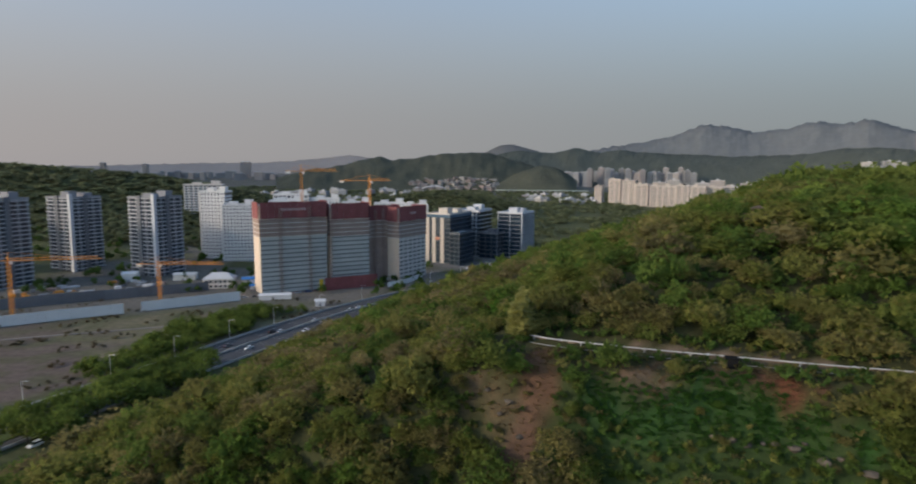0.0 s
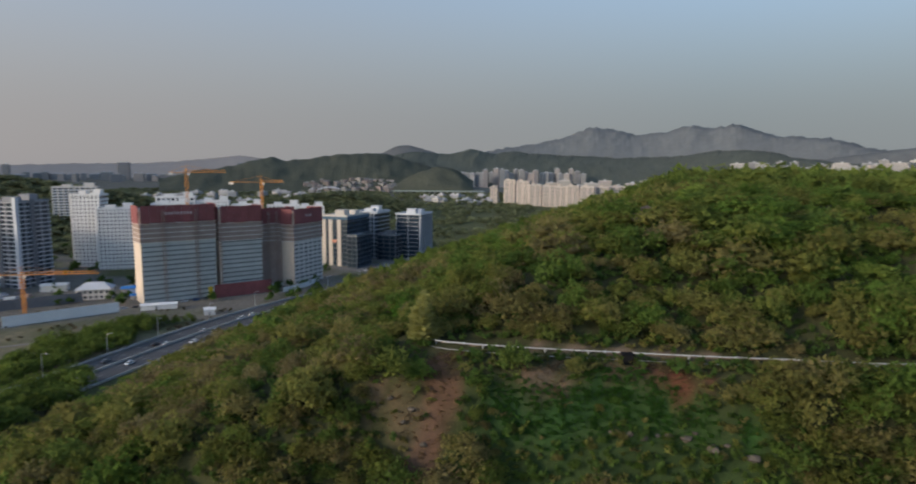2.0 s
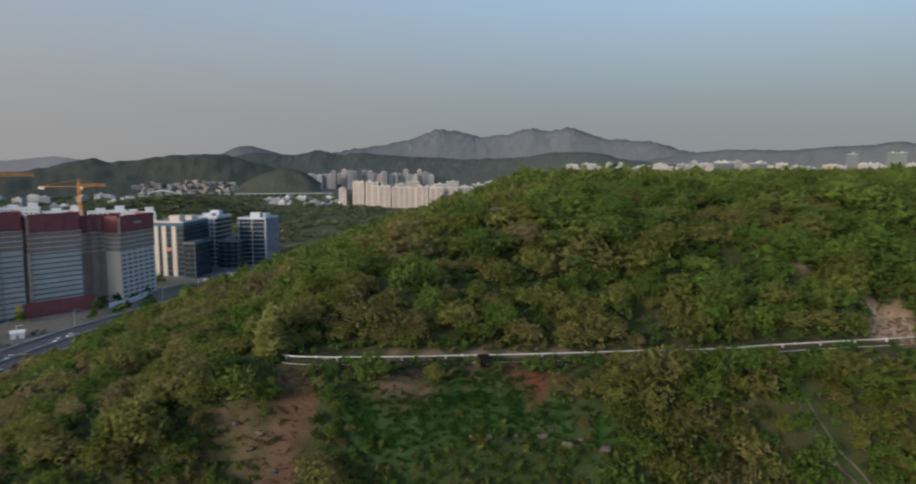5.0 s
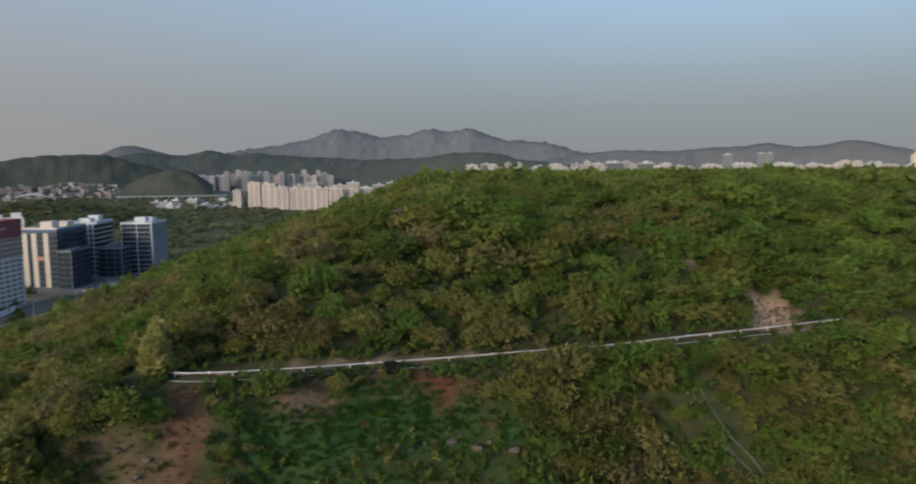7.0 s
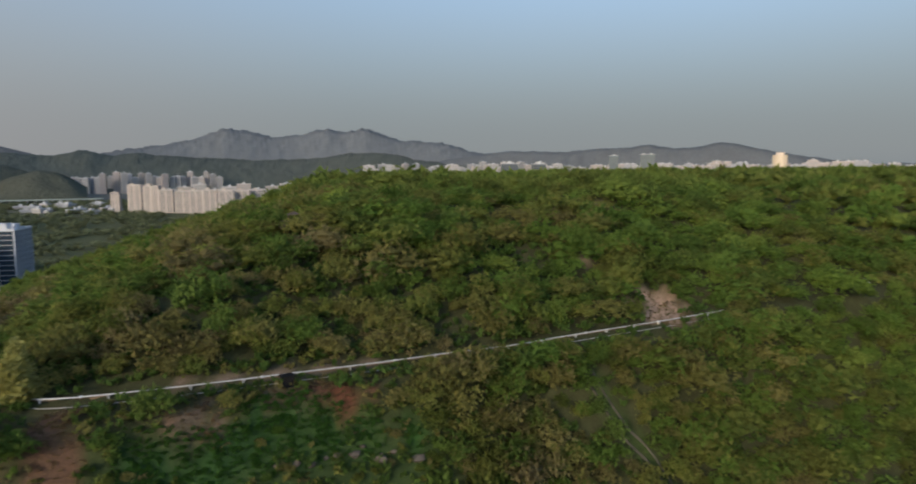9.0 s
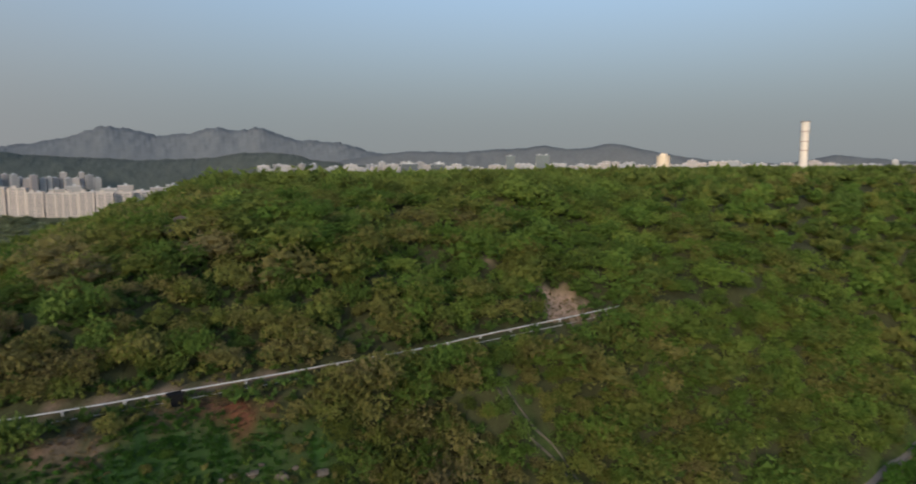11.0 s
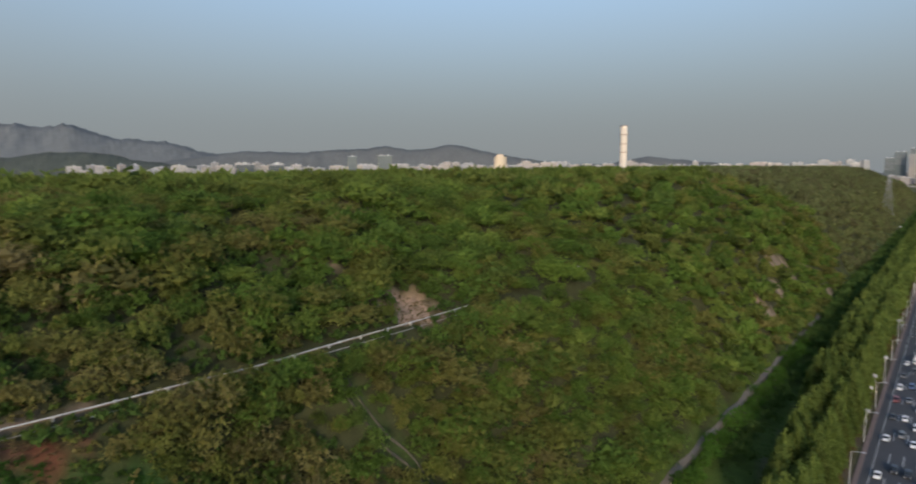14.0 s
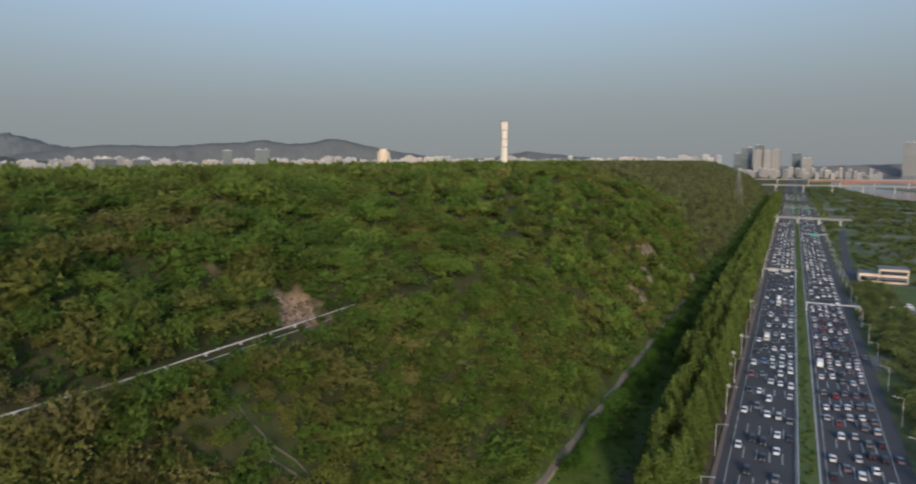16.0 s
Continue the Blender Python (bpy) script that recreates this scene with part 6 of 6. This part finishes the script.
def car(kind, paint, at=(0, 0, 0), rz=0):
    l, w, h, belt, nose, tail = {"sedan": (4.7, 1.84, 1.45, 0.92, 1.25, 0.85), "suv": (4.65, 1.90, 1.72, 1.05, 1.15, 0.15), "van": (5.1, 1.95, 1.98, 1.12, 0.75, 0.05)}[kind]
    ob = thing(kind + "_car" if kind != "van" else "van", at, rz, f"{paint} {kind} in heavy traffic on the expressway", "car" if kind != "van" else "van", "cars on the expressway")
    mat = PAINT_MATS[paint]
    x0, x1 = -l / 2, l / 2

    def sec(x, half, zb, zt, r=0.14):
        return [(x, -half, zb), (x, half, zb), (x, half, zt - r), (x, half - r, zt), (x, -half + r, zt), (x, -half, zt - r)]

    body = loft([sec(x0, w * 0.44, 0.42, belt * 0.9), sec(x0 + 0.25, w * 0.49, 0.28, belt + 0.02), sec(x0 + tail + 0.3, w * 0.5, 0.24, belt + 0.02), sec(x1 - nose - 0.3, w * 0.5, 0.24, belt), sec(x1 - 0.35, w * 0.48, 0.26, belt * 0.86), sec(x1, w * 0.42, 0.40, belt * 0.68)])
    shell = part("body", body, mat, ob)
    ca, cb, cc, cd = x0 + tail * 0.55 + 0.12, x0 + tail + 0.55, x1 - nose - 0.75, x1 - nose + 0.12
    glass = loft([sec(ca, w * 0.44, belt - 0.05, belt + 0.02, 0.03), sec(cb, w * 0.41, belt - 0.05, h - 0.05, 0.1), sec(cc, w * 0.41, belt - 0.05, h - 0.05, 0.1), sec(cd, w * 0.44, belt - 0.05, belt + 0.02, 0.03)])
    part("cabin_glass", glass, CAR_GLASS, ob)
    part("roof", loft([sec(cb - 0.12, w * 0.37, h - 0.07, h - 0.01, 0.02), sec(cb + 0.15, w * 0.40, h - 0.07, h + 0.01, 0.03), sec(cc - 0.15, w * 0.40, h - 0.07, h + 0.01, 0.03), sec(cc + 0.12, w * 0.37, h - 0.07, h - 0.02, 0.02)]), mat, ob)
    for sx in (x0 + 0.85, x1 - 0.9):
        for sy in (-1, 1):
            part("wheel", WHEEL, RUBBER, ob, at=(sx, sy * (w / 2 - 0.1), 0.33))
    for sy in (-1, 1):
        part("tail_lamp", TAIL, RED_LAMP, shell, at=(x0 + 0.02, sy * w * 0.34, belt * 0.82))
        part("head_lamp", HEAD, LAMP_CLEAR, shell, at=(x1 - 0.04, sy * w * 0.31, belt * 0.66))
    return ob


def truck(box, at=(0, 0, 0), rz=0, length=7.5):
    ob = thing("box_truck", at, rz, "small box truck with a pale cargo box in traffic", "truck", "trucks on the expressway")
    part("chassis", Build().box(-length / 2, -0.9, 0.45, length / 2, 0.9, 0.75), BLACK, ob)
    part("cargo_box", Build().box(-length / 2, -1.1, 0.75, length / 2 - 2.0, 1.1, 2.95), box, ob)
    part("cab", loft([[(length / 2 - 1.85, -1, 0.6), (length / 2 - 1.85, 1, 0.6), (length / 2 - 1.85, 1, 2.3), (length / 2 - 1.85, -1, 2.3)], [(length / 2 - 0.5, -1, 0.6), (length / 2 - 0.5, 1, 0.6), (length / 2 - 0.5, 1, 2.25), (length / 2 - 0.5, -1, 2.25)],
                      [(length / 2, -1, 0.6), (length / 2, 1, 0.6), (length / 2 + 0.02, 1, 1.25), (length / 2 + 0.02, -1, 1.25)]]), PAINT_MATS["white"], ob)
    part("windscreen", Build().solid([(length / 2 - 0.46, -0.9, 2.15), (length / 2 - 0.46, 0.9, 2.15), (length / 2 + 0.04, 0.9, 1.3), (length / 2 + 0.04, -0.9, 1.3), (length / 2 - 0.6, 0, 1.6)], [(0, 1, 2, 3), (0, 3, 4), (1, 0, 4), (2, 1, 4), (3, 2, 4)]), CAR_GLASS, ob)
    for sx in (-length / 2 + 1.2, length / 2 - 1.0):
        for sy in (-1, 1):
            part("wheel", WHEEL, RUBBER, ob, at=(sx, sy * 0.95, 0.34))
    return ob


def traffic():
    rr = random.Random(5)
    head = math.degrees(math.atan2(RD[1], RD[0]))
    protos = {}

    def place(key, x, y, rz, z=0.285):
        if key not in protos:
            kind, paint = key
            protos[key] = truck(PAINT_MATS["white"] if paint == "white" else OFFWHITE, (x, y, z), rz) if kind == "truck" else car(kind, paint, (x, y, z), rz)
        else:
            copy_thing(protos[key], pose(x, y, z, 0, 0, rz))

    paints = ["white"] * 9 + ["black"] * 6 + ["grey"] * 5 + ["silver"] * 5 + ["red", "blue"]

    def pick():
        t = rr.random()
        kind = "truck" if t < 0.025 else "van" if t < 0.08 else "suv" if t < 0.42 else "sedan"
        if kind == "truck":
            return kind, rr.choice(("white", "cream"))
        return kind, rr.choice(paints[:-2] if kind == "van" else paints)

    far_body, far_glass = Build(), Build()
    singles = 0
    for lanes, gap, turn in ((LEFT_LANES[:-1], 20.5, 180.0), (RIGHT_LANES[:-2], 13.8, 0.0)):
        for li, o in enumerate(lanes):
            s = -12 + rr.uniform(0, 14)
            while s < 1750:
                x, y = along(s, o - 1.77 + rr.uniform(-0.25, 0.25))
                rz = head + turn + rr.uniform(-1, 1)
                if s < 265:
                    place(pick(), x, y, rz)
                    singles += 1
                else:
                    m = pose(x, y, 0.28, 0, 0, rz)
                    l = rr.choice((4.6, 4.6, 4.8, 5.0))
                    FAR_CARS[rr.choice(("white", "white", "grey", "black", "silver"))].box(-l / 2, -0.92, 0.25, l / 2, 0.92, 0.95, m)
                    FAR_CARS["roof"].solid([tuple(m @ Vector(q)) for q in ((-1.9, -0.85, 0.95), (1.4, -0.85, 0.95), (1.4, 0.85, 0.95), (-1.9, 0.85, 0.95), (-1.3, -0.7, 1.5), (0.5, -0.7, 1.5), (0.5, 0.7, 1.5), (-1.3, 0.7, 1.5))],
                                           [(0, 1, 5, 4), (1, 2, 6, 5), (2, 3, 7, 6), (3, 0, 4, 7), (4, 5, 6, 7)])
                dense = gap * (0.8 if s > 350 else 1.0) * (1.5 if (turn and li in (0,)) else 1.0)
                s += 5.4 + rr.expovariate(1.0) * (dense - 5.4) * 0.6 + (dense - 5.4) * 0.4
    for o, s in ((RIGHT_LANES[-2] - 2.0, 38), (RIGHT_LANES[-2] - 2.2, 150)):
        x, y = along(s, o)
        place(("sedan", "grey"), x, y, head)
    # the curving road below the hill
    for (x, y), key, flip in (((-117, 278.4), ("suv", "white"), 1), ((-99.2, 296), ("sedan", "white"), 1), ((-91.9, 326), ("sedan", "white"), 0), ((-97, 325), ("suv", "black"), 0), ((-80, 328.5), ("sedan", "white"), 1),
                              ((-79.5, 350), ("sedan", "white"), 0), ((-74.3, 349), ("sedan", "silver"), 1), ((-65.1, 374.5), ("suv", "white"), 1), ((-60.6, 384), ("sedan", "white"), 0), ((-128, 227.7), ("sedan", "silver"), 1),
                              ((-131.2, 190), ("suv", "white"), 1), ((-147.5, 218), ("sedan", "white"), 0), ((-110.5, 300), ("sedan", "grey"), 0), ((-44, 410), ("sedan", "silver"), 0)):
        i = int(np.argmin(np.hypot(ROAD2[:, 0] - x, ROAD2[:, 1] - y)))
        d = ROAD2[min(i + 1, len(ROAD2) - 1)] - ROAD2[i - 1]
        place(key, x, y, math.degrees(math.atan2(d[1], d[0])) + 180 * flip, 0.305)
    # parked by the offices and along the site road
    for k in range(34):
        row = k // 12
        place(pick(), 8 + 4.2 * (k % 12) + 2.2 * row, 536 + 7.0 * row + 2.0 * (k % 12), 62 + 90 * (k % 2 == 9), 0.02)
    for k in range(9):
        place(pick(), -140 + 6.2 * k, 412 + 3.4 * k, 30, 0.02)
    for k in range(10):
        x, y = along(262 + 3.1 * (k % 5) * 2, -72 - 9 * (k // 5))
        place(pick(), x, y, head + 90, 0.02)
    for k, b in FAR_CARS.items():
        single("queued_cars", b, CAR_GLASS if k == "roof" else PAINT_MATS[k], "dense queues of cars far along the expressway" if k != "roof" else "dark cabins of cars far along the expressway", "cars", kind="stuff")


FAR_CARS = {k: Build() for k in ("white", "grey", "black", "silver", "roof")}
traffic()


# ---------------------------------------------------------------- street furniture
def street_lamp(x, y, rz, h=10.0, arm=2.6, z=0.2):
    ob = thing("street_lamp", (x, y, z), rz, "slim galvanised street lamp with a single arm", "street lamp", "street lamps")
    part("post", Build().tube((0, 0, 0), (0, 0, h), 0.13, 0.08, 8), STEEL, ob)
    part("arm", Build().tube((0, 0, h - 0.1), (0, -arm, h + 0.35), 0.06, 0.05, 6), STEEL, ob)
    part("lamp_head", Build().box(-0.16, -arm - 0.75, h + 0.27, 0.16, -arm + 0.05, h + 0.42), PALEGREY, ob)
    return ob


head_deg = math.degrees(math.atan2(RD[1], RD[0]))
lamp0 = street_lamp(*along(-18, 1.6), head_deg)
for k in range(1, 26):
    copy_thing(lamp0, pose(*along(-18 + 36 * k, 1.6), 0.2, 0, 0, head_deg))
for k in range(26):
    copy_thing(lamp0, pose(*along(-4 + 36 * k, -51.5), 0.2, 0, 0, head_deg + 180))
for k in range(3, len(ROAD2) - 12, 4):
    d = ROAD2[k + 1] - ROAD2[k]
    d = d / np.hypot(*d)
    p = ROAD2[k] + np.array([-d[1], d[0]]) * (R2W / 2 + 0.8)
    copy_thing(lamp0, pose(p[0], p[1], 0.2, 0, 0, math.degrees(math.atan2(d[1], d[0]))))

guard = thing("guard_rail", (0, 0, 0), 0, "steel guard rail posts along the median", "guard rail")
pm = Build().box(-0.08, -0.06, 0.4, 0.08, 0.06, 1.25).mesh("post", STEEL)
for k in range(150):
    x, y = along(-10 + 3.0 * k, -20.75)
    part("post", pm, STEEL, guard, at=(x, y, 0))
part("rail", ribbon(HW[8:40], -20.85, -20.7, 1.0, 1.25), STEEL, guard)


def gantry(s, o0, o1, sign_mat, label, h=6.2, signs=2):
    x, y = along(s, 0)
    ob = thing("sign_gantry", (x, y, 0.2), head_deg, label, "sign gantry", "sign gantries")
    for o in (o0, o1):
        part("post", Build().tube((0, o, 0), (0, o, h + 1.4), 0.22, 0.2, 8), STEEL, ob)
    part("beam", Build().box(-0.3, min(o0, o1), h + 0.9, 0.3, max(o0, o1), h + 1.4), PALEGREY, ob)
    for k in range(signs):
        c = o0 + (o1 - o0) * (k + 0.7) / (signs + 0.4)
        part("sign_panel", Build().box(-0.45, c - 3.0, h - 0.6, -0.33, c + 3.0, h + 1.9), sign_mat, ob, "sign panel")
    return ob


GREEN_SIGN = material("green_sign", (0.03, 0.30, 0.20), 0.5, scale=1, vary=0.1)
gantry(350, 1.5, -21, CONCRETE, "pale gantry over the oncoming carriageway", signs=2)
gantry(232, -26, -52, PALEGREY, "thin grey gantry over the carriageway", signs=0)
gantry(620, -27, -52, GREEN_SIGN, "gantry with green direction signs", signs=1)
gantry(840, -27, -52, GREEN_SIGN, "gantry with green direction signs", signs=2)
gantry(1060, -4, -52, GREEN_SIGN, "gantry with green direction signs", signs=2)
for s, o, w in ((72, 2.6, 3.2), (100, 4.0, 2.4), (118, 4.2, 2.8), (150, 3.0, 3.0), (236, 3.4, 4.0)):
    x, y = along(s, o)
    ob = thing("roadside_sign", (x, y, 0.2), head_deg + 90, "small pale roadside sign on a post", "road sign", "roadside signs")
    part("post", Build().tube((0, 0, 0), (0, 0, 5.2), 0.09, 0.09, 6), STEEL, ob)
    part("panel", Build().box(-w / 3.4, -0.12, 3.9, w / 3.4, -0.04, 5.0), GREY, ob)


# ---------------------------------------------------------------- riverside building
def park_house():
    x, y = along(366, -62)
    ob = thing("park_building", (x, y, 0), -101.5, "two-storey cream park building with a dark roof deck", "building")
    part("wing", Build().box(0, 0, -1, 12, 14, 6.5), CREAM, ob)
    part("main_block", Build().box(12, -1, -1, 30, 13, 10.5), CREAM, ob)
    part("window_band", Build().box(12.8, -1.3, 6.3, 29.2, -0.7, 9.0), GLASS, ob)
    part("window_band", Build().box(12.8, -1.3, 1.5, 29.2, -0.7, 4.5), GLASS, ob)
    part("window_band", Build().box(1, -0.3, 1.5, 11, 0.3, 4.5), GLASS, ob)
    part("roof", Build().box(11.4, -1.7, 10.5, 30.6, 13.6, 11.1), DARKGREY, ob)
    part("roof", Build().box(-0.5, -0.6, 6.5, 12.0, 14.5, 7.0), DARKGREY, ob)
    part("canopy", Build().box(4, -6, 3.6, 28, -1.3, 4.1), DARKGREY, ob)


park_house()
single("park_road", ribbon(smooth_line([along(s, o) for s, o in ((60, -95), (160, -90), (258, -84), (330, -66), (400, -60), (560, -64), (760, -75))], 15), -3.5, 3.5, -0.4, 0.3), ASPHALT, "narrow grey park road", "road", kind="structure")
single("park_court", ribbon(np.array([along(720, -240), along(860, -240)]), -50, 0, -0.4, 0.35), material("green_court", (0.05, 0.14, 0.10), 0.9, scale=0.3, vary=0.15), "green sports court beside the river", "court", kind="structure")


# ---------------------------------------------------------------- building site on the left
def crane(x, y, z0, z1, turn, jib, back, label):
    ob = thing("tower_crane", (x, y, z0), turn, label, "tower crane", "tower cranes")
    h = z1 - z0
    mast = Build()
    for a, b in ((-0.8, -0.8), (0.8, -0.8), (0.8, 0.8), (-0.8, 0.8)):
        mast.box(a - 0.12, b - 0.12, -1, a + 0.12, b + 0.12, h)
    for k in range(int(h / 2)):
        s = 1 if k % 2 else -1
        mast.tube((-0.8 * s, -0.8, 2 * k), (0.8 * s, -0.8, 2 * k + 2), 0.09, 0.09, 4).tube((-0.8 * s, 0.8, 2 * k), (0.8 * s, 0.8, 2 * k + 2), 0.09, 0.09, 4).tube((-0.8, -0.8 * s, 2 * k), (-0.8, 0.8 * s, 2 * k + 2), 0.09, 0.09, 4)
    part("mast", mast, ORANGE, ob)
    j = Build().box(-back, -0.6, h, jib, -0.35, h + 0.3).box(-back, 0.35, h, jib, 0.6, h + 0.3).box(-2, -0.15, h + 1.5, jib * 0.96, 0.15, h + 1.75)
    for k in range(int(jib / 1.8)):
        j.tube((1.8 * k, -0.5, h + 0.2), (1.8 * k + 0.9, 0, h + 1.6), 0.08, 0.08, 4).tube((1.8 * k + 0.9, 0, h + 1.6), (1.8 * k + 1.8, 0.5, h + 0.2), 0.08, 0.08, 4)
    boom = part("jib", j, ORANGE, ob)
    part("trolley", Build().box(jib * 0.55, -0.7, h - 0.5, jib * 0.55 + 1.6, 0.7, h).tube((jib * 0.55 + 0.8, 0, h - 0.4), (jib * 0.55 + 0.8, 0, h - 9), 0.05, 0.05, 4).box(jib * 0.55 + 0.5, -0.3, h - 9.8, jib * 0.55 + 1.1, 0.3, h - 9), BLACK, boom, "dark trolley and hook block")
    part("apex", Build().tube((0, 0, h), (0, 0, h + 5.0), 0.45, 0.15, 4), ORANGE, ob)
    part("stay", Build().tube((0, 0, h + 4.9), (jib * 0.6, 0, h + 1.7), 0.07, 0.07, 4).tube((0, 0, h + 4.9), (-back * 0.9, 0, h + 0.3), 0.07, 0.07, 4), ORANGE, ob)
    part("counterweight", Build().box(-back, -0.8, h - 1.6, -back + 3, 0.8, h), PALE_CONCRETE, ob, "pale concrete counterweight")
    part("cab", Build().box(0.9, -1.0, h - 1.9, 2.3, 0.2, h - 0.1), OFFWHITE, ob)


crane(-114, 468, 0, 82, 8, 26, 11, "orange tower crane above the building site")
crane(-71, 515, 0, 74, -4, 17, 24, "orange tower crane above the building site")
crane(-193, 408, 0, 23, 0, 42, 14, "low orange tower crane on the building site")
crane(-252, 355, 0, 33, 12, 48, 14, "low orange tower crane on the building site")


def fence(name, label, line, h, mat, panel, group):
    """A run of upright panels on posts."""
    pts = smooth_line(line, panel)
    ob = thing(name, (pts[0][0], pts[0][1], 0), 0, label, "fence", group)
    pm = {}
    for p, q in zip(pts[:-1], pts[1:]):
        l = float(np.hypot(*(q - p)))
        a = math.degrees(math.atan2(*(q - p)[::-1]))
        me = pm.setdefault(round(l, 1), Build().box(0.03, -0.08, 0, l - 0.03, 0.08, h).box(0, -0.14, -0.5, 0.14, 0.14, h + 0.15).mesh("panel", mat))
        c = part("panel", me, mat, ob, at=(p[0] - pts[0][0], p[1] - pts[0][1], 0))
        c.rotation_euler = (0, 0, radians(a))


fence("hoarding", "white site hoarding along the building site", [(-330, 282), (-246, 336), (-224, 351), (-196, 368)], 6.0, WHITE, 6, "site fences")
fence("hoarding", "white site hoarding along the building site", [(-188, 373), (-172, 384), (-140, 405)], 6.0, WHITE, 6, "site fences")
fence("noise_wall", "dark grey noise wall behind the hoarding", [(-360, 315), (-275, 376), (-220, 410), (-172, 436)], 6.5, DARKGREY, 9, "site fences")
fence("red_hoarding", "dark red hoarding at the foot of the towers", [(-92, 437), (-74, 447), (-58, 455)], 9.0, RED_NET, 4, "site fences")
fence("yellow_gate", "yellow site gate beside the red hoarding", [(-95, 434), (-93, 436)], 8.5, material("site_yellow", (0.55, 0.36, 0.03), 0.6, scale=1, vary=0.15), 2, "site fences")
fence("hoarding", "low white hoarding below the tower", [(-50, 452), (-38, 466), (-28, 490)], 3.5, WHITE, 5, "site fences")


def site_house():
    ob = thing("site_office", (-178, 441, 0), 8, "small white two-storey hall with a blue-grey hipped roof", "building")
    part("wall", Build().box(0, 0, -1, 20, 12, 7), OFFWHITE, ob)
    part("roof", Build().solid([(-1, -1, 7), (21, -1, 7), (21, 13, 7), (-1, 13, 7), (5, 6, 11), (15, 6, 11)], [(0, 1, 5, 4), (1, 2, 5), (2, 3, 4, 5), (3, 0, 4), (3, 2, 1, 0)]), PALEGREY, ob)
    wm = Build().box(-0.9, -0.15, 0, 0.9, 0.2, 1.6).mesh("window", GLASS)
    for k in range(6):
        for z in (1.2, 4.4):
            part("window", wm, GLASS, ob, at=(2 + 3.2 * k, 0, z))


site_house()


def material_stacks():
    """Stacked forms, pipes and containers on the building site."""
    rr = random.Random(17)
    tones = [OFFWHITE, BROWN_NET, GREY, PALEGREY, ORANGE, DARKGREY]
    for k in range(46):
        x = rr.uniform(-300, -150)
        y = 398 + (x + 300) * 0.36 + rr.uniform(8, 46)
        w, d, h = rr.uniform(2.5, 7), rr.uniform(1.5, 3), rr.uniform(0.8, 2.6)
        m = rr.choice(tones)
        ob = thing("material_stack", (x, y, 0), rr.uniform(0, 60), "stack of building materials on the site ground", "building materials", "site materials")
        n = rr.choice((1, 2, 3))
        for q in range(n):
            part("layer", Build().box(-w / 2 + 0.2 * q, -d / 2, h * q / n + 0.02, w / 2 - 0.1 * q, d / 2 - 0.15 * q, h * (q + 1) / n), m, ob)


material_stacks()
BLUE_SHEET = material("blue_tarpaulin", (0.05, 0.20, 0.50), 0.6, scale=1, vary=0.2)
for x, y, w, d, h, mat, lab in ((-158, 462, 14, 9, 3.2, BLUE_SHEET, "site hut under a blue roof"), (-150, 452, 9, 5, 2.8, PALEGREY, "small grey flat-sided site hut"), (-145, 440, 7, 4, 2.6, BLUE_SHEET, "site hut under a blue roof"), (-128, 405, 20, 4, 3.0, WHITE, "long white site hut"),
                                 (-212, 470, 16, 9, 5.0, PALE_CONCRETE, "pale concrete site shed"), (-246, 462, 10, 8, 7.0, WHITE, "white sheeted site shed"), (-88, 388, 6, 4, 3.2, WHITE, "white site cabin beside the road")):
    ob = thing("site_hut", (x, y, 0), 12, lab, "hut", "site huts")
    part("wall", Build().box(0, 0, -0.5, w, d, h), OFFWHITE if mat is BLUE_SHEET else mat, ob)
    part("roof", Build().solid([(-0.4, -0.4, h), (w + 0.4, -0.4, h), (w + 0.4, d + 0.4, h), (-0.4, d + 0.4, h), (-0.4, d / 2, h + 1.2), (w + 0.4, d / 2, h + 1.2)], [(0, 1, 5, 4), (2, 3, 4, 5), (1, 2, 5), (3, 0, 4), (3, 2, 1, 0)]), mat, ob)
    part("door", Build().box(w * 0.4, -0.12, 0, w * 0.4 + 1.1, 0.1, 2.1), DARKGREY, ob)
single("path_field", ribbon(smooth_line([(-260, 288), (-228, 310), (-180, 329), (-145, 343)], 8), -1.2, 1.2, -0.3, 0.25), GRAVEL, "pale track across the dry field", "path", kind="structure")


def arch_roof():
    x, y = ray_plan(-2.2, 1750)
    ob = thing("arched_hall", (x, y, 0), 2, "white arched roof of a distant hall", "hall")
    b = Build()
    for k in range(12):
        a0, a1 = math.pi * k / 12, math.pi * (k + 1) / 12
        b.solid([(34 * math.cos(a), q, 14 + 12 * math.sin(a) + t) for q in (0, 30) for t in (0, 1.2) for a in (a0, a1)], [(0, 1, 3, 2), (4, 6, 7, 5), (0, 4, 5, 1), (2, 3, 7, 6), (0, 2, 6, 4), (1, 5, 7, 3)])
    part("roof", b, WHITE, ob)
    part("wall", Build().box(-33, 1, -2, 33, 29, 14.3), PALEGREY, ob)


arch_roof()
